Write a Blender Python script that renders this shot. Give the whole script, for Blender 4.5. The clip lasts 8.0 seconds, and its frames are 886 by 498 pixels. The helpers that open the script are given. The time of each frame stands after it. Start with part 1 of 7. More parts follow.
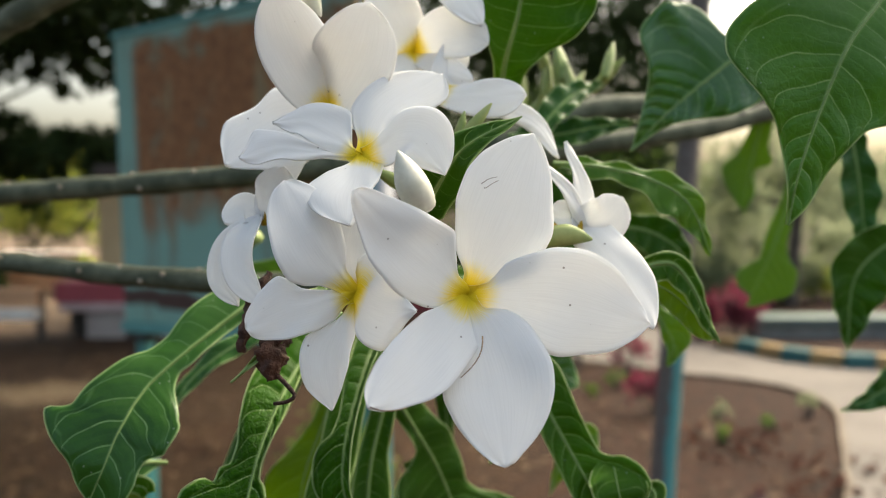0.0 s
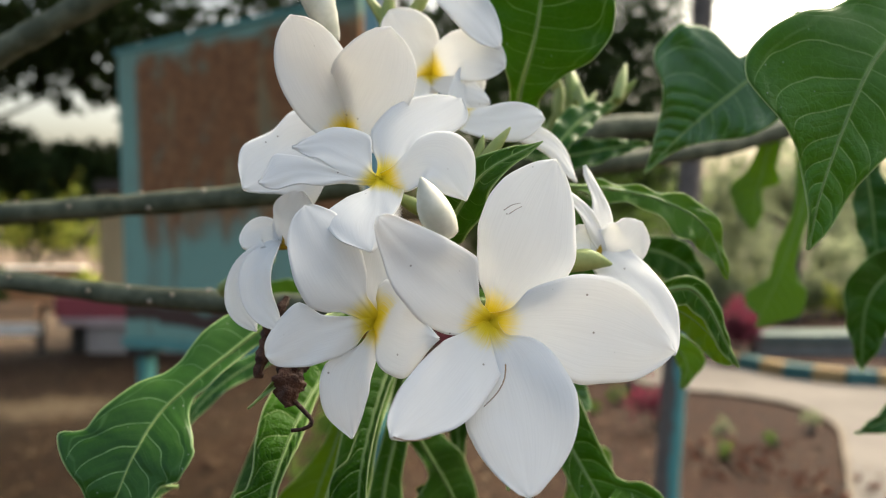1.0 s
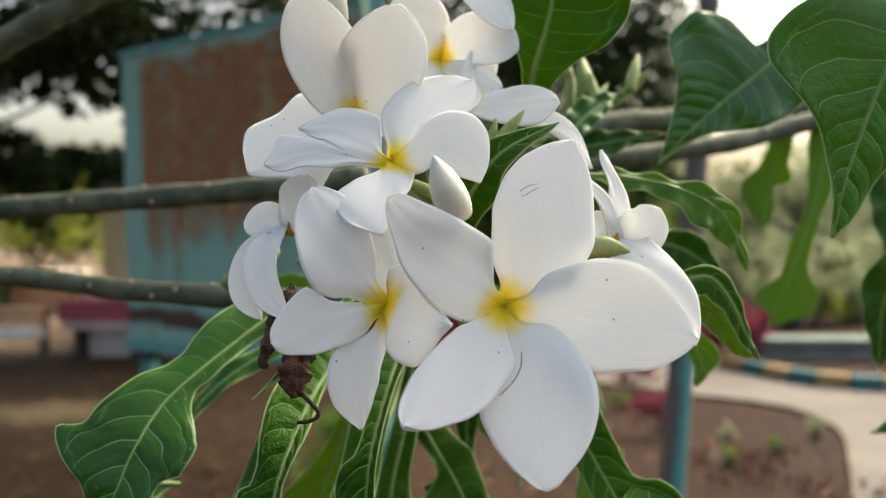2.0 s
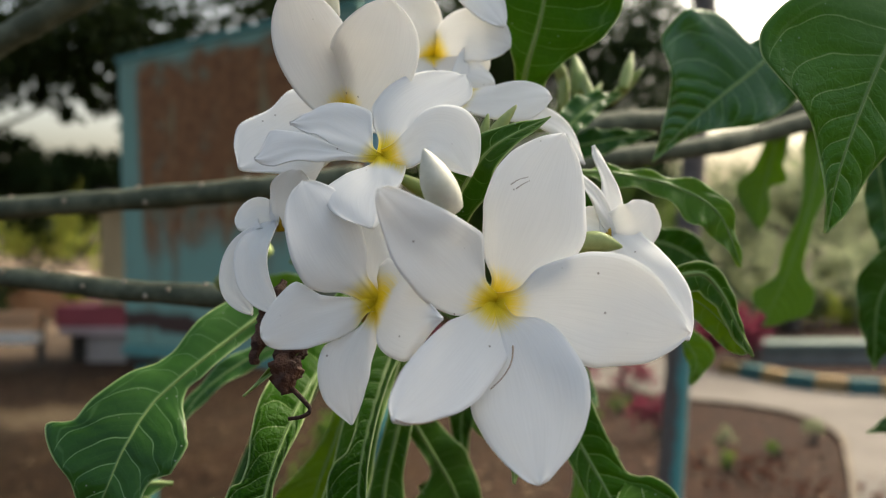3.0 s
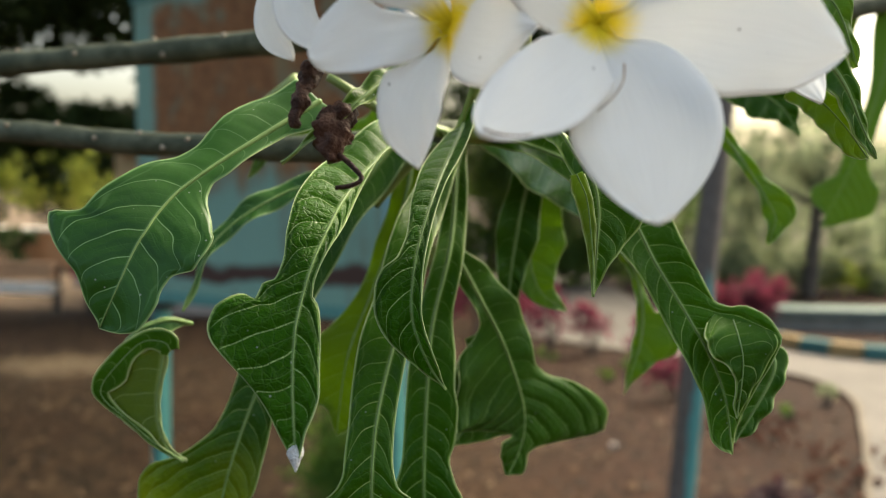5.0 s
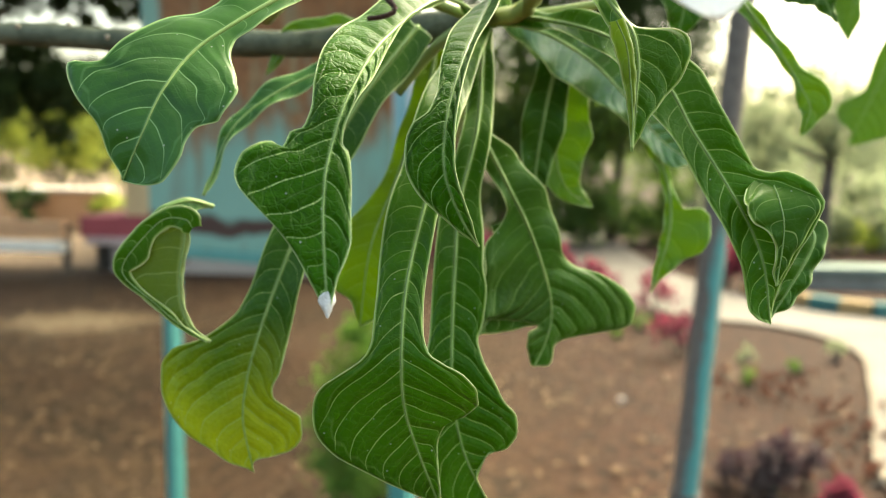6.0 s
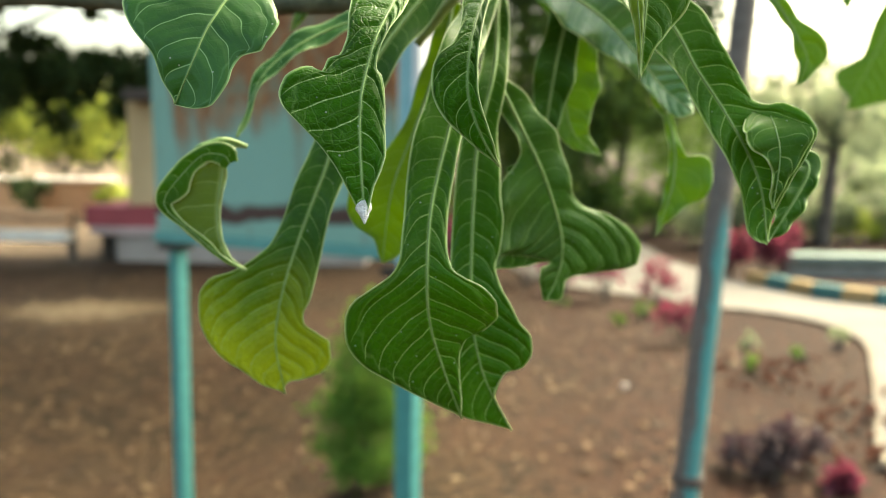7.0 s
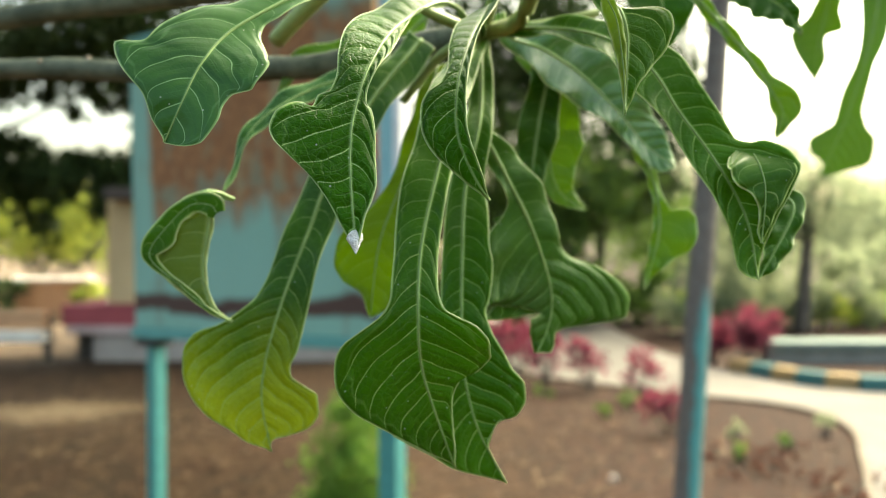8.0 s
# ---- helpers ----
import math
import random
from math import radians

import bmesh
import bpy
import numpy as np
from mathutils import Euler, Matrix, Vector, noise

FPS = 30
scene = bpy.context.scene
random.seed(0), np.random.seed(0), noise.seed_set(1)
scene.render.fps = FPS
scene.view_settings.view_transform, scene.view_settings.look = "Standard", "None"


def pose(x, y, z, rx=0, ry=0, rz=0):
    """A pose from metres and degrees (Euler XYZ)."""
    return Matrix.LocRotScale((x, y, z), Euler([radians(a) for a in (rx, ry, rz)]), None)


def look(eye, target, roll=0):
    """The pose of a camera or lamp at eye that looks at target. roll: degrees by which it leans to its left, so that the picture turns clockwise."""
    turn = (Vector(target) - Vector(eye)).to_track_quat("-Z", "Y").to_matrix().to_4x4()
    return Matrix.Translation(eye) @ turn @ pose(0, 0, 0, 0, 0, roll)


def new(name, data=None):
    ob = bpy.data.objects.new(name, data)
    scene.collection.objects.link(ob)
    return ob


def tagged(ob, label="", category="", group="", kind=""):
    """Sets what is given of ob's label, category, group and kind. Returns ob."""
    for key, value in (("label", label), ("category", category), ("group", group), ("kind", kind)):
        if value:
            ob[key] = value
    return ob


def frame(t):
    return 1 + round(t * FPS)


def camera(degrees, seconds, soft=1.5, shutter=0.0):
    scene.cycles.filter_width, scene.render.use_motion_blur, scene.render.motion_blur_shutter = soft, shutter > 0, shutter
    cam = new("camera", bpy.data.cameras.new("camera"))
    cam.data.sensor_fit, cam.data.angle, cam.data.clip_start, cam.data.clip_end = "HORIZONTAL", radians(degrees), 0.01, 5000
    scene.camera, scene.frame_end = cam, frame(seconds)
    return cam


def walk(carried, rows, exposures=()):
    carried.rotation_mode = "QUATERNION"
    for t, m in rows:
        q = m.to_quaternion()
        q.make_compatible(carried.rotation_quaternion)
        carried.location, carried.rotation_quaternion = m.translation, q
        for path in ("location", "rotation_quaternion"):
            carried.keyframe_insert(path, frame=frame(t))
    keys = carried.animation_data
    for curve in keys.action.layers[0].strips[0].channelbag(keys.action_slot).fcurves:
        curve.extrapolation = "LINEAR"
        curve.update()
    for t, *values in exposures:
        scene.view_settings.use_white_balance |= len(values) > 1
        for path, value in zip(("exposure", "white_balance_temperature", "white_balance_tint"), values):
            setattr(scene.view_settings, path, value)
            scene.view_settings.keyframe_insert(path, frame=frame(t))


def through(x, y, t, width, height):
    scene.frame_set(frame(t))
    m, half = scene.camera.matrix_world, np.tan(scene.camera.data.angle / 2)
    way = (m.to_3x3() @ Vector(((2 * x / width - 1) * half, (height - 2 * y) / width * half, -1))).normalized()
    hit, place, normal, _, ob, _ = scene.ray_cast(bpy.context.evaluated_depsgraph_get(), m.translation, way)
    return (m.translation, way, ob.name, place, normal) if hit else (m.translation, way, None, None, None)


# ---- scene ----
cam = camera(56.4, 8.0, soft=1.1)
PATH = [
    (0, (0.004, 0.006, 1.496), (-0.021, 2.003, 1.391), -0.2),
    (0.5, (0.002, 0.003, 1.5), (-0.008, 2.002, 1.419), -0.0),
    (1, (-0.002, 0.008, 1.499), (-0.028, 2.006, 1.431), -0.1),
    (1.5, (-0.005, 0.015, 1.496), (-0.04, 2.013, 1.433), -0.0),
    (3, (-0.003, 0.018, 1.49), (-0.031, 2.017, 1.445), -0.1),
    (3.5, (-0.002, 0.017, 1.49), (-0.031, 2.016, 1.446), -0.2),
    (4, (-0.005, 0.02, 1.483), (-0.029, 2.019, 1.43), 0.1),
    (4.5, (-0.013, 0.034, 1.464), (-0.052, 2.031, 1.371), 0.5),
    (4.7, (-0.016, 0.045, 1.45), (-0.062, 2.042, 1.341), 0.8),
    (5.8, (-0.025, 0.065, 1.409), (-0.102, 2.053, 1.2), 0.9),
    (6, (-0.026, 0.062, 1.403), (-0.102, 2.048, 1.175), 0.9),
    (6.5, (-0.027, 0.048, 1.392), (-0.141, 2.029, 1.143), 0.4),
    (7, (-0.031, 0.038, 1.384), (-0.114, 2.021, 1.134), 0.8),
    (7.5, (-0.035, 0.039, 1.368), (-0.098, 2.035, 1.253), -0.5),
    (8, (-0.034, 0.039, 1.366), (-0.073, 2.039, 1.344), -0.1),
]
walk(cam, [(t, look(eye, target, roll)) for t, eye, target, roll in PATH], exposures=[(0.0, 1.8, 6750, 2), (1.5, 1.82, 6750, 2), (3.0, 1.5, 6750, 2), (3.5, 1.55, 6750, 2), (4.0, 1.55, 6750, 2), (4.5, 1.4, 6750, 2), (5.8, 2.78, 7200, -8), (8.0, 2.71, 7050, -9)])
cam.data.dof.use_dof = True
cam.data.dof.focus_distance = 0.238
cam.data.dof.aperture_fstop = 10.0

# ---- world, sun ----
SUN_EL, SUN_AZ = radians(50), radians(40)
world = bpy.data.worlds.new("sky")
scene.world = world
world.use_nodes = True
wn, wl = world.node_tree.nodes, world.node_tree.links
sky = wn.new("ShaderNodeTexSky")
sky.sky_type = "NISHITA"
sky.sun_disc = False
sky.sun_elevation, sky.sun_rotation = SUN_EL, SUN_AZ
sky.air_density, sky.dust_density, sky.ozone_density = 1.0, 10.0, 0.3
wl.new(sky.outputs[0], wn["Background"].inputs[0])
wn["Background"].inputs[1].default_value = 0.15
sun_data = bpy.data.lights.new("sun", "SUN")
sun_data.energy, sun_data.angle, sun_data.color = 0.4, radians(20), (1.0, 0.98, 0.96)
sun = new("sun", sun_data)
sun_dir = Vector((math.sin(SUN_AZ) * math.cos(SUN_EL), math.cos(SUN_AZ) * math.cos(SUN_EL), math.sin(SUN_EL)))
sun.matrix_world = look(sun_dir * 30, (0, 0, 0))


# ---- node helpers ----
def mat(name, rough=0.6, spec=0.4):
    m = bpy.data.materials.new(name)
    m.use_nodes = True
    n = m.node_tree.nodes
    b = n["Principled BSDF"]
    b.inputs["Roughness"].default_value = rough
    b.inputs["Specular IOR Level"].default_value = spec
    return m, n, m.node_tree.links, b


def math_node(n, l, op, a, b=None, c=None, clamp=False):
    k = n.new("ShaderNodeMath")
    k.operation, k.use_clamp = op, clamp
    for i, v in enumerate((a, b, c)):
        if v is None:
            continue
        if isinstance(v, (int, float)):
            k.inputs[i].default_value = v
        else:
            l.new(v, k.inputs[i])
    return k.outputs[0]


def ramp(n, l, fac, lo, hi, smooth=True):
    k = n.new("ShaderNodeMapRange")
    k.interpolation_type = "SMOOTHSTEP" if smooth else "LINEAR"
    k.inputs[1].default_value, k.inputs[2].default_value = lo, hi
    l.new(fac, k.inputs[0])
    return k.outputs[0]


def blend(n, l, fac, a, b, mode="MIX"):
    k = n.new("ShaderNodeMix")
    k.data_type, k.blend_type = "RGBA", mode
    for sock, v in ((k.inputs[0], fac), (k.inputs[6], a), (k.inputs[7], b)):
        if isinstance(v, (int, float)):
            sock.default_value = v
        elif isinstance(v, tuple):
            sock.default_value = (*v, 1)
        else:
            l.new(v, sock)
    return k.outputs[2]


def noise_node(n, l, scale, detail=3, rough=0.55, vec=None, out=0):
    k = n.new("ShaderNodeTexNoise")
    k.inputs["Scale"].default_value, k.inputs["Detail"].default_value, k.inputs["Roughness"].default_value = scale, detail, rough
    if vec is None:
        vec = n.new("ShaderNodeTexCoord").outputs["Object"]
    l.new(vec, k.inputs["Vector"])
    return k.outputs[out]


def bump(n, l, b, height, strength, distance):
    k = n.new("ShaderNodeBump")
    k.inputs["Strength"].default_value, k.inputs["Distance"].default_value = strength, distance
    l.new(height, k.inputs["Height"])
    l.new(k.outputs[0], b.inputs["Normal"])
    return k.outputs[0]


def thin(n, l, b, colour, share, normal=None):
    """Lets a share of the light pass through a thin sheet."""
    out = n["Material Output"]
    t = n.new("ShaderNodeBsdfTranslucent")
    if isinstance(colour, tuple):
        t.inputs[0].default_value = (*colour, 1)
    else:
        l.new(colour, t.inputs[0])
    mx = n.new("ShaderNodeMixShader")
    mx.inputs[0].default_value = share
    l.new(b.outputs[0], mx.inputs[1])
    l.new(t.outputs[0], mx.inputs[2])
    l.new(mx.outputs[0], out.inputs[0])


# ---- materials ----
def petal_material(name, tone):
    m, n, l, b = mat(name, 0.7, 0.06)
    uv = n.new("ShaderNodeUVMap")
    uv.uv_map = "rel"
    sep = n.new("ShaderNodeSeparateXYZ")
    l.new(uv.outputs[0], sep.inputs[0])
    s, q = sep.outputs[0], sep.outputs[1]
    # fine streaks that run from the throat to the rim
    stretch = n.new("ShaderNodeMapping")
    stretch.inputs["Scale"].default_value = (2.0, 26.0, 1.0)
    l.new(uv.outputs[0], stretch.inputs[0])
    streak = noise_node(n, l, 1.6, 3, 0.6, stretch.outputs[0])
    um = n.new("ShaderNodeUVMap")
    um.uv_map = "metres"
    reach = n.new("ShaderNodeVectorMath")
    reach.operation = "LENGTH"
    l.new(um.outputs[0], reach.inputs[0])
    out = math_node(n, l, "MAXIMUM", math_node(n, l, "MULTIPLY", reach.outputs[1], 18.0), math_node(n, l, "MULTIPLY", s, 0.8))
    edge = math_node(n, l, "MULTIPLY_ADD", streak, 0.16, out)
    soft = noise_node(n, l, 60, 2)
    white = blend(n, l, soft, tone, tuple(c * 0.93 for c in tone))
    white = blend(n, l, ramp(n, l, streak, 0.35, 0.75), white, tuple(c * 0.91 for c in tone))
    inner = ramp(n, l, edge, 0.275, 0.14)
    col = blend(n, l, inner, white, (0.86, 0.70, 0.04))
    deep = ramp(n, l, edge, 0.15, 0.06)
    col = blend(n, l, deep, col, (0.62, 0.45, 0.01))
    vor = n.new("ShaderNodeTexVoronoi")
    vor.inputs["Scale"].default_value = 150
    l.new(n.new("ShaderNodeTexCoord").outputs["Object"], vor.inputs["Vector"])
    speck = ramp(n, l, vor.outputs["Distance"], 0.062, 0.03)
    pick = ramp(n, l, noise_node(n, l, 31, 1), 0.42, 0.48)
    col = blend(n, l, math_node(n, l, "MULTIPLY", math_node(n, l, "MULTIPLY", speck, pick), 0.75), col, (0.12, 0.09, 0.07))
    # thin, slightly paler margin
    margin = ramp(n, l, math_node(n, l, "MAXIMUM", math_node(n, l, "ABSOLUTE", q), s), 0.955, 0.985)
    col = blend(n, l, math_node(n, l, "MULTIPLY", margin, 0.5), col, (0.95, 0.95, 0.93))
    # bruised brown rim here and there
    rim = ramp(n, l, math_node(n, l, "ABSOLUTE", q), 0.955, 0.985)
    worn = ramp(n, l, noise_node(n, l, 45, 2), 0.66, 0.74)
    col = blend(n, l, math_node(n, l, "MULTIPLY", math_node(n, l, "MULTIPLY", rim, worn), 0.7), col, (0.30, 0.20, 0.11))
    l.new(col, b.inputs["Base Color"])
    bump(n, l, b, streak, 0.12, 0.0006)
    thin(n, l, b, col, 0.42)
    return m


PETAL = petal_material("petal", (0.91, 0.91, 0.90))


def leaf_material(name, green, dark, vein, tip=None, through=None, share=0.22, rough=0.42, space=0.0080, strength=1.0, relief=0.6, gloss=0.09, mesh=1.0, ribbed=0.5):
    m, n, l, b = mat(name, rough, gloss)
    um = n.new("ShaderNodeUVMap")
    um.uv_map = "metres"
    ur = n.new("ShaderNodeUVMap")
    ur.uv_map = "rel"
    sm, sr = n.new("ShaderNodeSeparateXYZ"), n.new("ShaderNodeSeparateXYZ")
    l.new(um.outputs[0], sm.inputs[0])
    l.new(ur.outputs[0], sr.inputs[0])
    u, v, s, q = sm.outputs[0], sm.outputs[1], sr.outputs[0], sr.outputs[1]
    av, aq = math_node(n, l, "ABSOLUTE", v), math_node(n, l, "ABSOLUTE", q)
    spoon = ramp(n, l, s, 0.45, 0.78)
    # side veins, steeper and stronger in the spoon than in the strap
    side = math_node(n, l, "MULTIPLY", math_node(n, l, "SIGN", v), 0.0019)
    wob = math_node(n, l, "MULTIPLY_ADD", noise_node(n, l, 45, 2), 0.007, -0.0035)
    lean = math_node(n, l, "MULTIPLY_ADD", spoon, -0.62, -0.06)
    run = math_node(n, l, "MULTIPLY_ADD", av, lean, u)
    run = math_node(n, l, "ADD", math_node(n, l, "ADD", run, side), wob)
    run = math_node(n, l, "MULTIPLY_ADD", math_node(n, l, "POWER", aq, 4.0), -0.85 * space, run)
    ph = math_node(n, l, "FRACT", math_node(n, l, "DIVIDE", run, space))
    d = math_node(n, l, "MULTIPLY", math_node(n, l, "ABSOLUTE", math_node(n, l, "SUBTRACT", ph, 0.5)), space)
    thick = math_node(n, l, "MULTIPLY_ADD", aq, -0.00006, 0.00027)
    line = ramp(n, l, math_node(n, l, "DIVIDE", d, thick), 1.0, 0.3)
    fade = math_node(n, l, "MULTIPLY", ramp(n, l, aq, 0.99, 0.86), math_node(n, l, "MULTIPLY_ADD", spoon, 0.45, 0.55))
    patchy = ramp(n, l, noise_node(n, l, 90, 2), 0.25, 0.55)
    line = math_node(n, l, "MULTIPLY", math_node(n, l, "MULTIPLY", line, fade), math_node(n, l, "MULTIPLY_ADD", patchy, 0.6, 0.4))
    # short faint veins between them
    d2 = math_node(n, l, "MULTIPLY", math_node(n, l, "MINIMUM", ph, math_node(n, l, "SUBTRACT", 1.0, ph)), space)
    minor = math_node(n, l, "MULTIPLY", ramp(n, l, d2, 0.0003, 0.0001), ramp(n, l, aq, 0.55, 0.25))
    dome = ramp(n, l, d, 0.0, 0.0030)
    big = noise_node(n, l, 28, 3)
    fine = noise_node(n, l, 420, 2)
    base = blend(n, l, ramp(n, l, big, 0.3, 0.7), green, dark)
    if tip:
        base = blend(n, l, ramp(n, l, math_node(n, l, "MULTIPLY_ADD", big, 0.25, s), 0.80, 1.06), base, tip)
    base = blend(n, l, math_node(n, l, "MULTIPLY", fine, 0.25), base, dark, "MULTIPLY")
    warp = n.new("ShaderNodeVectorMath")
    warp.operation = "MULTIPLY_ADD"
    l.new(noise_node(n, l, 160, 2, 0.55, None, 1), warp.inputs[0])
    warp.inputs[1].default_value = (0.004, 0.004, 0.004)
    l.new(n.new("ShaderNodeTexCoord").outputs["Object"], warp.inputs[2])
    net = n.new("ShaderNodeTexVoronoi")
    net.feature = "DISTANCE_TO_EDGE"
    net.inputs["Scale"].default_value = 330
    l.new(warp.outputs[0], net.inputs["Vector"])
    cell = ramp(n, l, net.outputs["Distance"], 0.11, 0.0)
    base = blend(n, l, math_node(n, l, "MULTIPLY", cell, 0.04 * mesh), base, vein)
    base = blend(n, l, math_node(n, l, "MULTIPLY", minor, 0.10 * mesh), base, vein)
    loop = math_node(n, l, "ABSOLUTE", math_node(n, l, "ADD", math_node(n, l, "SUBTRACT", aq, 0.86), math_node(n, l, "MULTIPLY", math_node(n, l, "ABSOLUTE", math_node(n, l, "SUBTRACT", ph, 0.5)), 0.14)))
    loop = math_node(n, l, "MULTIPLY", ramp(n, l, loop, 0.035, 0.008), math_node(n, l, "MULTIPLY_ADD", patchy, 0.16, 0.0))
    base = blend(n, l, math_node(n, l, "MULTIPLY", loop, strength), base, vein)
    keel = math_node(n, l, "MULTIPLY_ADD", s, -0.0016, 0.0022)
    keel = ramp(n, l, math_node(n, l, "DIVIDE", av, keel), 1.0, 0.35)
    base = blend(n, l, math_node(n, l, "MULTIPLY", keel, ribbed), base, tuple(min(1, c * 0.95) for c in vein))
    col = blend(n, l, math_node(n, l, "MULTIPLY", line, strength), base, vein)
    gap = math_node(n, l, "SUBTRACT", math_node(n, l, "DIVIDE", av, math_node(n, l, "MAXIMUM", aq, 0.02)), av)
    rim = math_node(n, l, "MULTIPLY", ramp(n, l, gap, 0.0007, 0.0003), ramp(n, l, aq, 0.5, 0.6))
    col = blend(n, l, math_node(n, l, "MULTIPLY", rim, 0.6), col, tuple(min(1, c * 1.3) for c in vein))
    spot = n.new("ShaderNodeTexVoronoi")
    spot.inputs["Scale"].default_value = 210
    l.new(n.new("ShaderNodeTexCoord").outputs["Object"], spot.inputs["Vector"])
    dust = math_node(n, l, "MULTIPLY", ramp(n, l, spot.outputs["Distance"], 0.085, 0.04), ramp(n, l, noise_node(n, l, 60, 1), 0.44, 0.50))
    col = blend(n, l, math_node(n, l, "MULTIPLY", dust, 0.55), col, (0.42, 0.45, 0.36))
    l.new(col, b.inputs["Base Color"])
    h = math_node(n, l, "MULTIPLY_ADD", fine, 0.10, dome)
    h = math_node(n, l, "MULTIPLY_ADD", cell, -0.13 * mesh, h)
    h = math_node(n, l, "MULTIPLY_ADD", minor, -0.15 * mesh, h)
    h = math_node(n, l, "MULTIPLY_ADD", noise_node(n, l, 330, 3, 0.65), 0.9 * mesh, h)
    h = math_node(n, l, "MULTIPLY", h, math_node(n, l, "MULTIPLY_ADD", spoon, 0.85, 0.15))
    bump(n, l, b, h, relief, 0.0011)
    rg = math_node(n, l, "MULTIPLY_ADD", big, 0.20, rough - 0.10)
    l.new(rg, b.inputs["Roughness"])
    thin(n, l, b, blend(n, l, 0.0, through, through) if through else col, share)
    return m


LEAF = leaf_material("leaf_green", (0.046, 0.136, 0.005), (0.024, 0.082, 0.002), (0.30, 0.42, 0.12), through=(0.20, 0.40, 0.02), rough=0.38, gloss=0.14, space=0.0076)
LEAF_BROAD = leaf_material("leaf_broad", (0.070, 0.185, 0.016), (0.042, 0.125, 0.008), (0.32, 0.44, 0.16), through=(0.22, 0.42, 0.04), rough=0.40, gloss=0.26, space=0.0088)
LEAF_GLOSSY = leaf_material("leaf_glossy", (0.036, 0.118, 0.005), (0.018, 0.066, 0.002), (0.30, 0.43, 0.15), through=(0.16, 0.36, 0.02), rough=0.36, space=0.0080, relief=1.0, gloss=0.05, mesh=1.3)
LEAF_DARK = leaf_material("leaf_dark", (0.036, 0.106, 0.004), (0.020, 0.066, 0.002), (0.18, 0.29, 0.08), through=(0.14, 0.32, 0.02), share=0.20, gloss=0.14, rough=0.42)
LEAF_COOL = leaf_material("leaf_cool", (0.038, 0.122, 0.014), (0.020, 0.076, 0.007), (0.20, 0.34, 0.13), through=(0.10, 0.26, 0.04), share=0.14, relief=0.35, gloss=0.22, rough=0.36, space=0.0090, mesh=0.4, ribbed=0.25)
LEAF_SHEEN = leaf_material("leaf_sheen", (0.050, 0.15, 0.016), (0.030, 0.10, 0.010), (0.28, 0.42, 0.18), through=(0.14, 0.34, 0.04), share=0.15, relief=0.35, gloss=0.55, rough=0.26, space=0.0066, mesh=0.4)
LEAF_LOBE = leaf_material("leaf_lobe", (0.046, 0.136, 0.005), (0.024, 0.082, 0.002), (0.30, 0.42, 0.12), through=(0.20, 0.40, 0.02), rough=0.38, gloss=0.14, space=0.0076, ribbed=0.0)
LEAF_YOUNG = leaf_material("leaf_yellowing", (0.056, 0.150, 0.007), (0.034, 0.108, 0.005), (0.30, 0.40, 0.12), tip=(0.36, 0.42, 0.018), share=0.40, gloss=0.20, rough=0.36)
LEAF_OLIVE = leaf_material("leaf_olive", (0.115, 0.185, 0.035), (0.085, 0.145, 0.025), (0.34, 0.42, 0.18), through=(0.26, 0.34, 0.05), share=0.35, gloss=0.2)
LEAF_YELLOW = leaf_material("leaf_yellow", (0.12, 0.22, 0.015), (0.085, 0.17, 0.012), (0.22, 0.30, 0.08), through=(0.33, 0.46, 0.03), share=0.42, gloss=0.15, ribbed=0.15)
# brighter copy of the leaf green, with backlight put into the colour
LEAF_LIT = leaf_material("leaf_lit", (0.085, 0.21, 0.030), (0.060, 0.16, 0.022), (0.24, 0.36, 0.12), through=(0.27, 0.39, 0.05), share=0.42, gloss=0.15)


def plain(name, col, col2, scale, rough=0.7, spec=0.3, bmp=0.0, detail=4, lo=0.35, hi=0.65, dist=0.002):
    m, n, l, b = mat(name, rough, spec)
    f = noise_node(n, l, scale, detail)
    g = noise_node(n, l, scale * 7.3, 2)
    c = blend(n, l, ramp(n, l, f, lo, hi), col, col2)
    c = blend(n, l, math_node(n, l, "MULTIPLY", g, 0.35), c, tuple(v * 0.6 for v in col2))
    l.new(c, b.inputs["Base Color"])
    if bmp:
        bump(n, l, b, math_node(n, l, "MULTIPLY_ADD", g, 0.5, f), bmp, dist)
    return m


MIDRIB = plain("midrib", (0.23, 0.34, 0.11), (0.17, 0.27, 0.08), 90, 0.42)
RIM = plain("leaf_rim", (0.42, 0.51, 0.23), (0.28, 0.38, 0.14), 60, 0.5)
PETIOLE = plain("petiole", (0.27, 0.34, 0.11), (0.20, 0.27, 0.08), 70, 0.45)
BARK = plain("bark", (0.115, 0.125, 0.082), (0.050, 0.060, 0.036), 65, 0.75, 0.3, 0.6)
SCAR = plain("leaf_scar", (0.36, 0.31, 0.24), (0.22, 0.18, 0.13), 200, 0.8)
BUD = plain("bud", (0.74, 0.72, 0.60), (0.62, 0.61, 0.46), 90, 0.5)
BUD_GREEN = plain("bud_green", (0.34, 0.38, 0.15), (0.22, 0.29, 0.09), 90, 0.5)
DRY = plain("withered", (0.10, 0.045, 0.028), (0.03, 0.014, 0.010), 120, 0.7, 0.3, 0.8)
STALK = plain("flower_stalk", (0.34, 0.36, 0.13), (0.24, 0.29, 0.09), 60, 0.5)
THROAT = plain("throat", (0.50, 0.33, 0.01), (0.36, 0.22, 0.005), 150, 0.6)
FROTH = plain("white_froth", (0.75, 0.75, 0.73), (0.5, 0.5, 0.48), 300, 0.6, 0.4, 0.8)


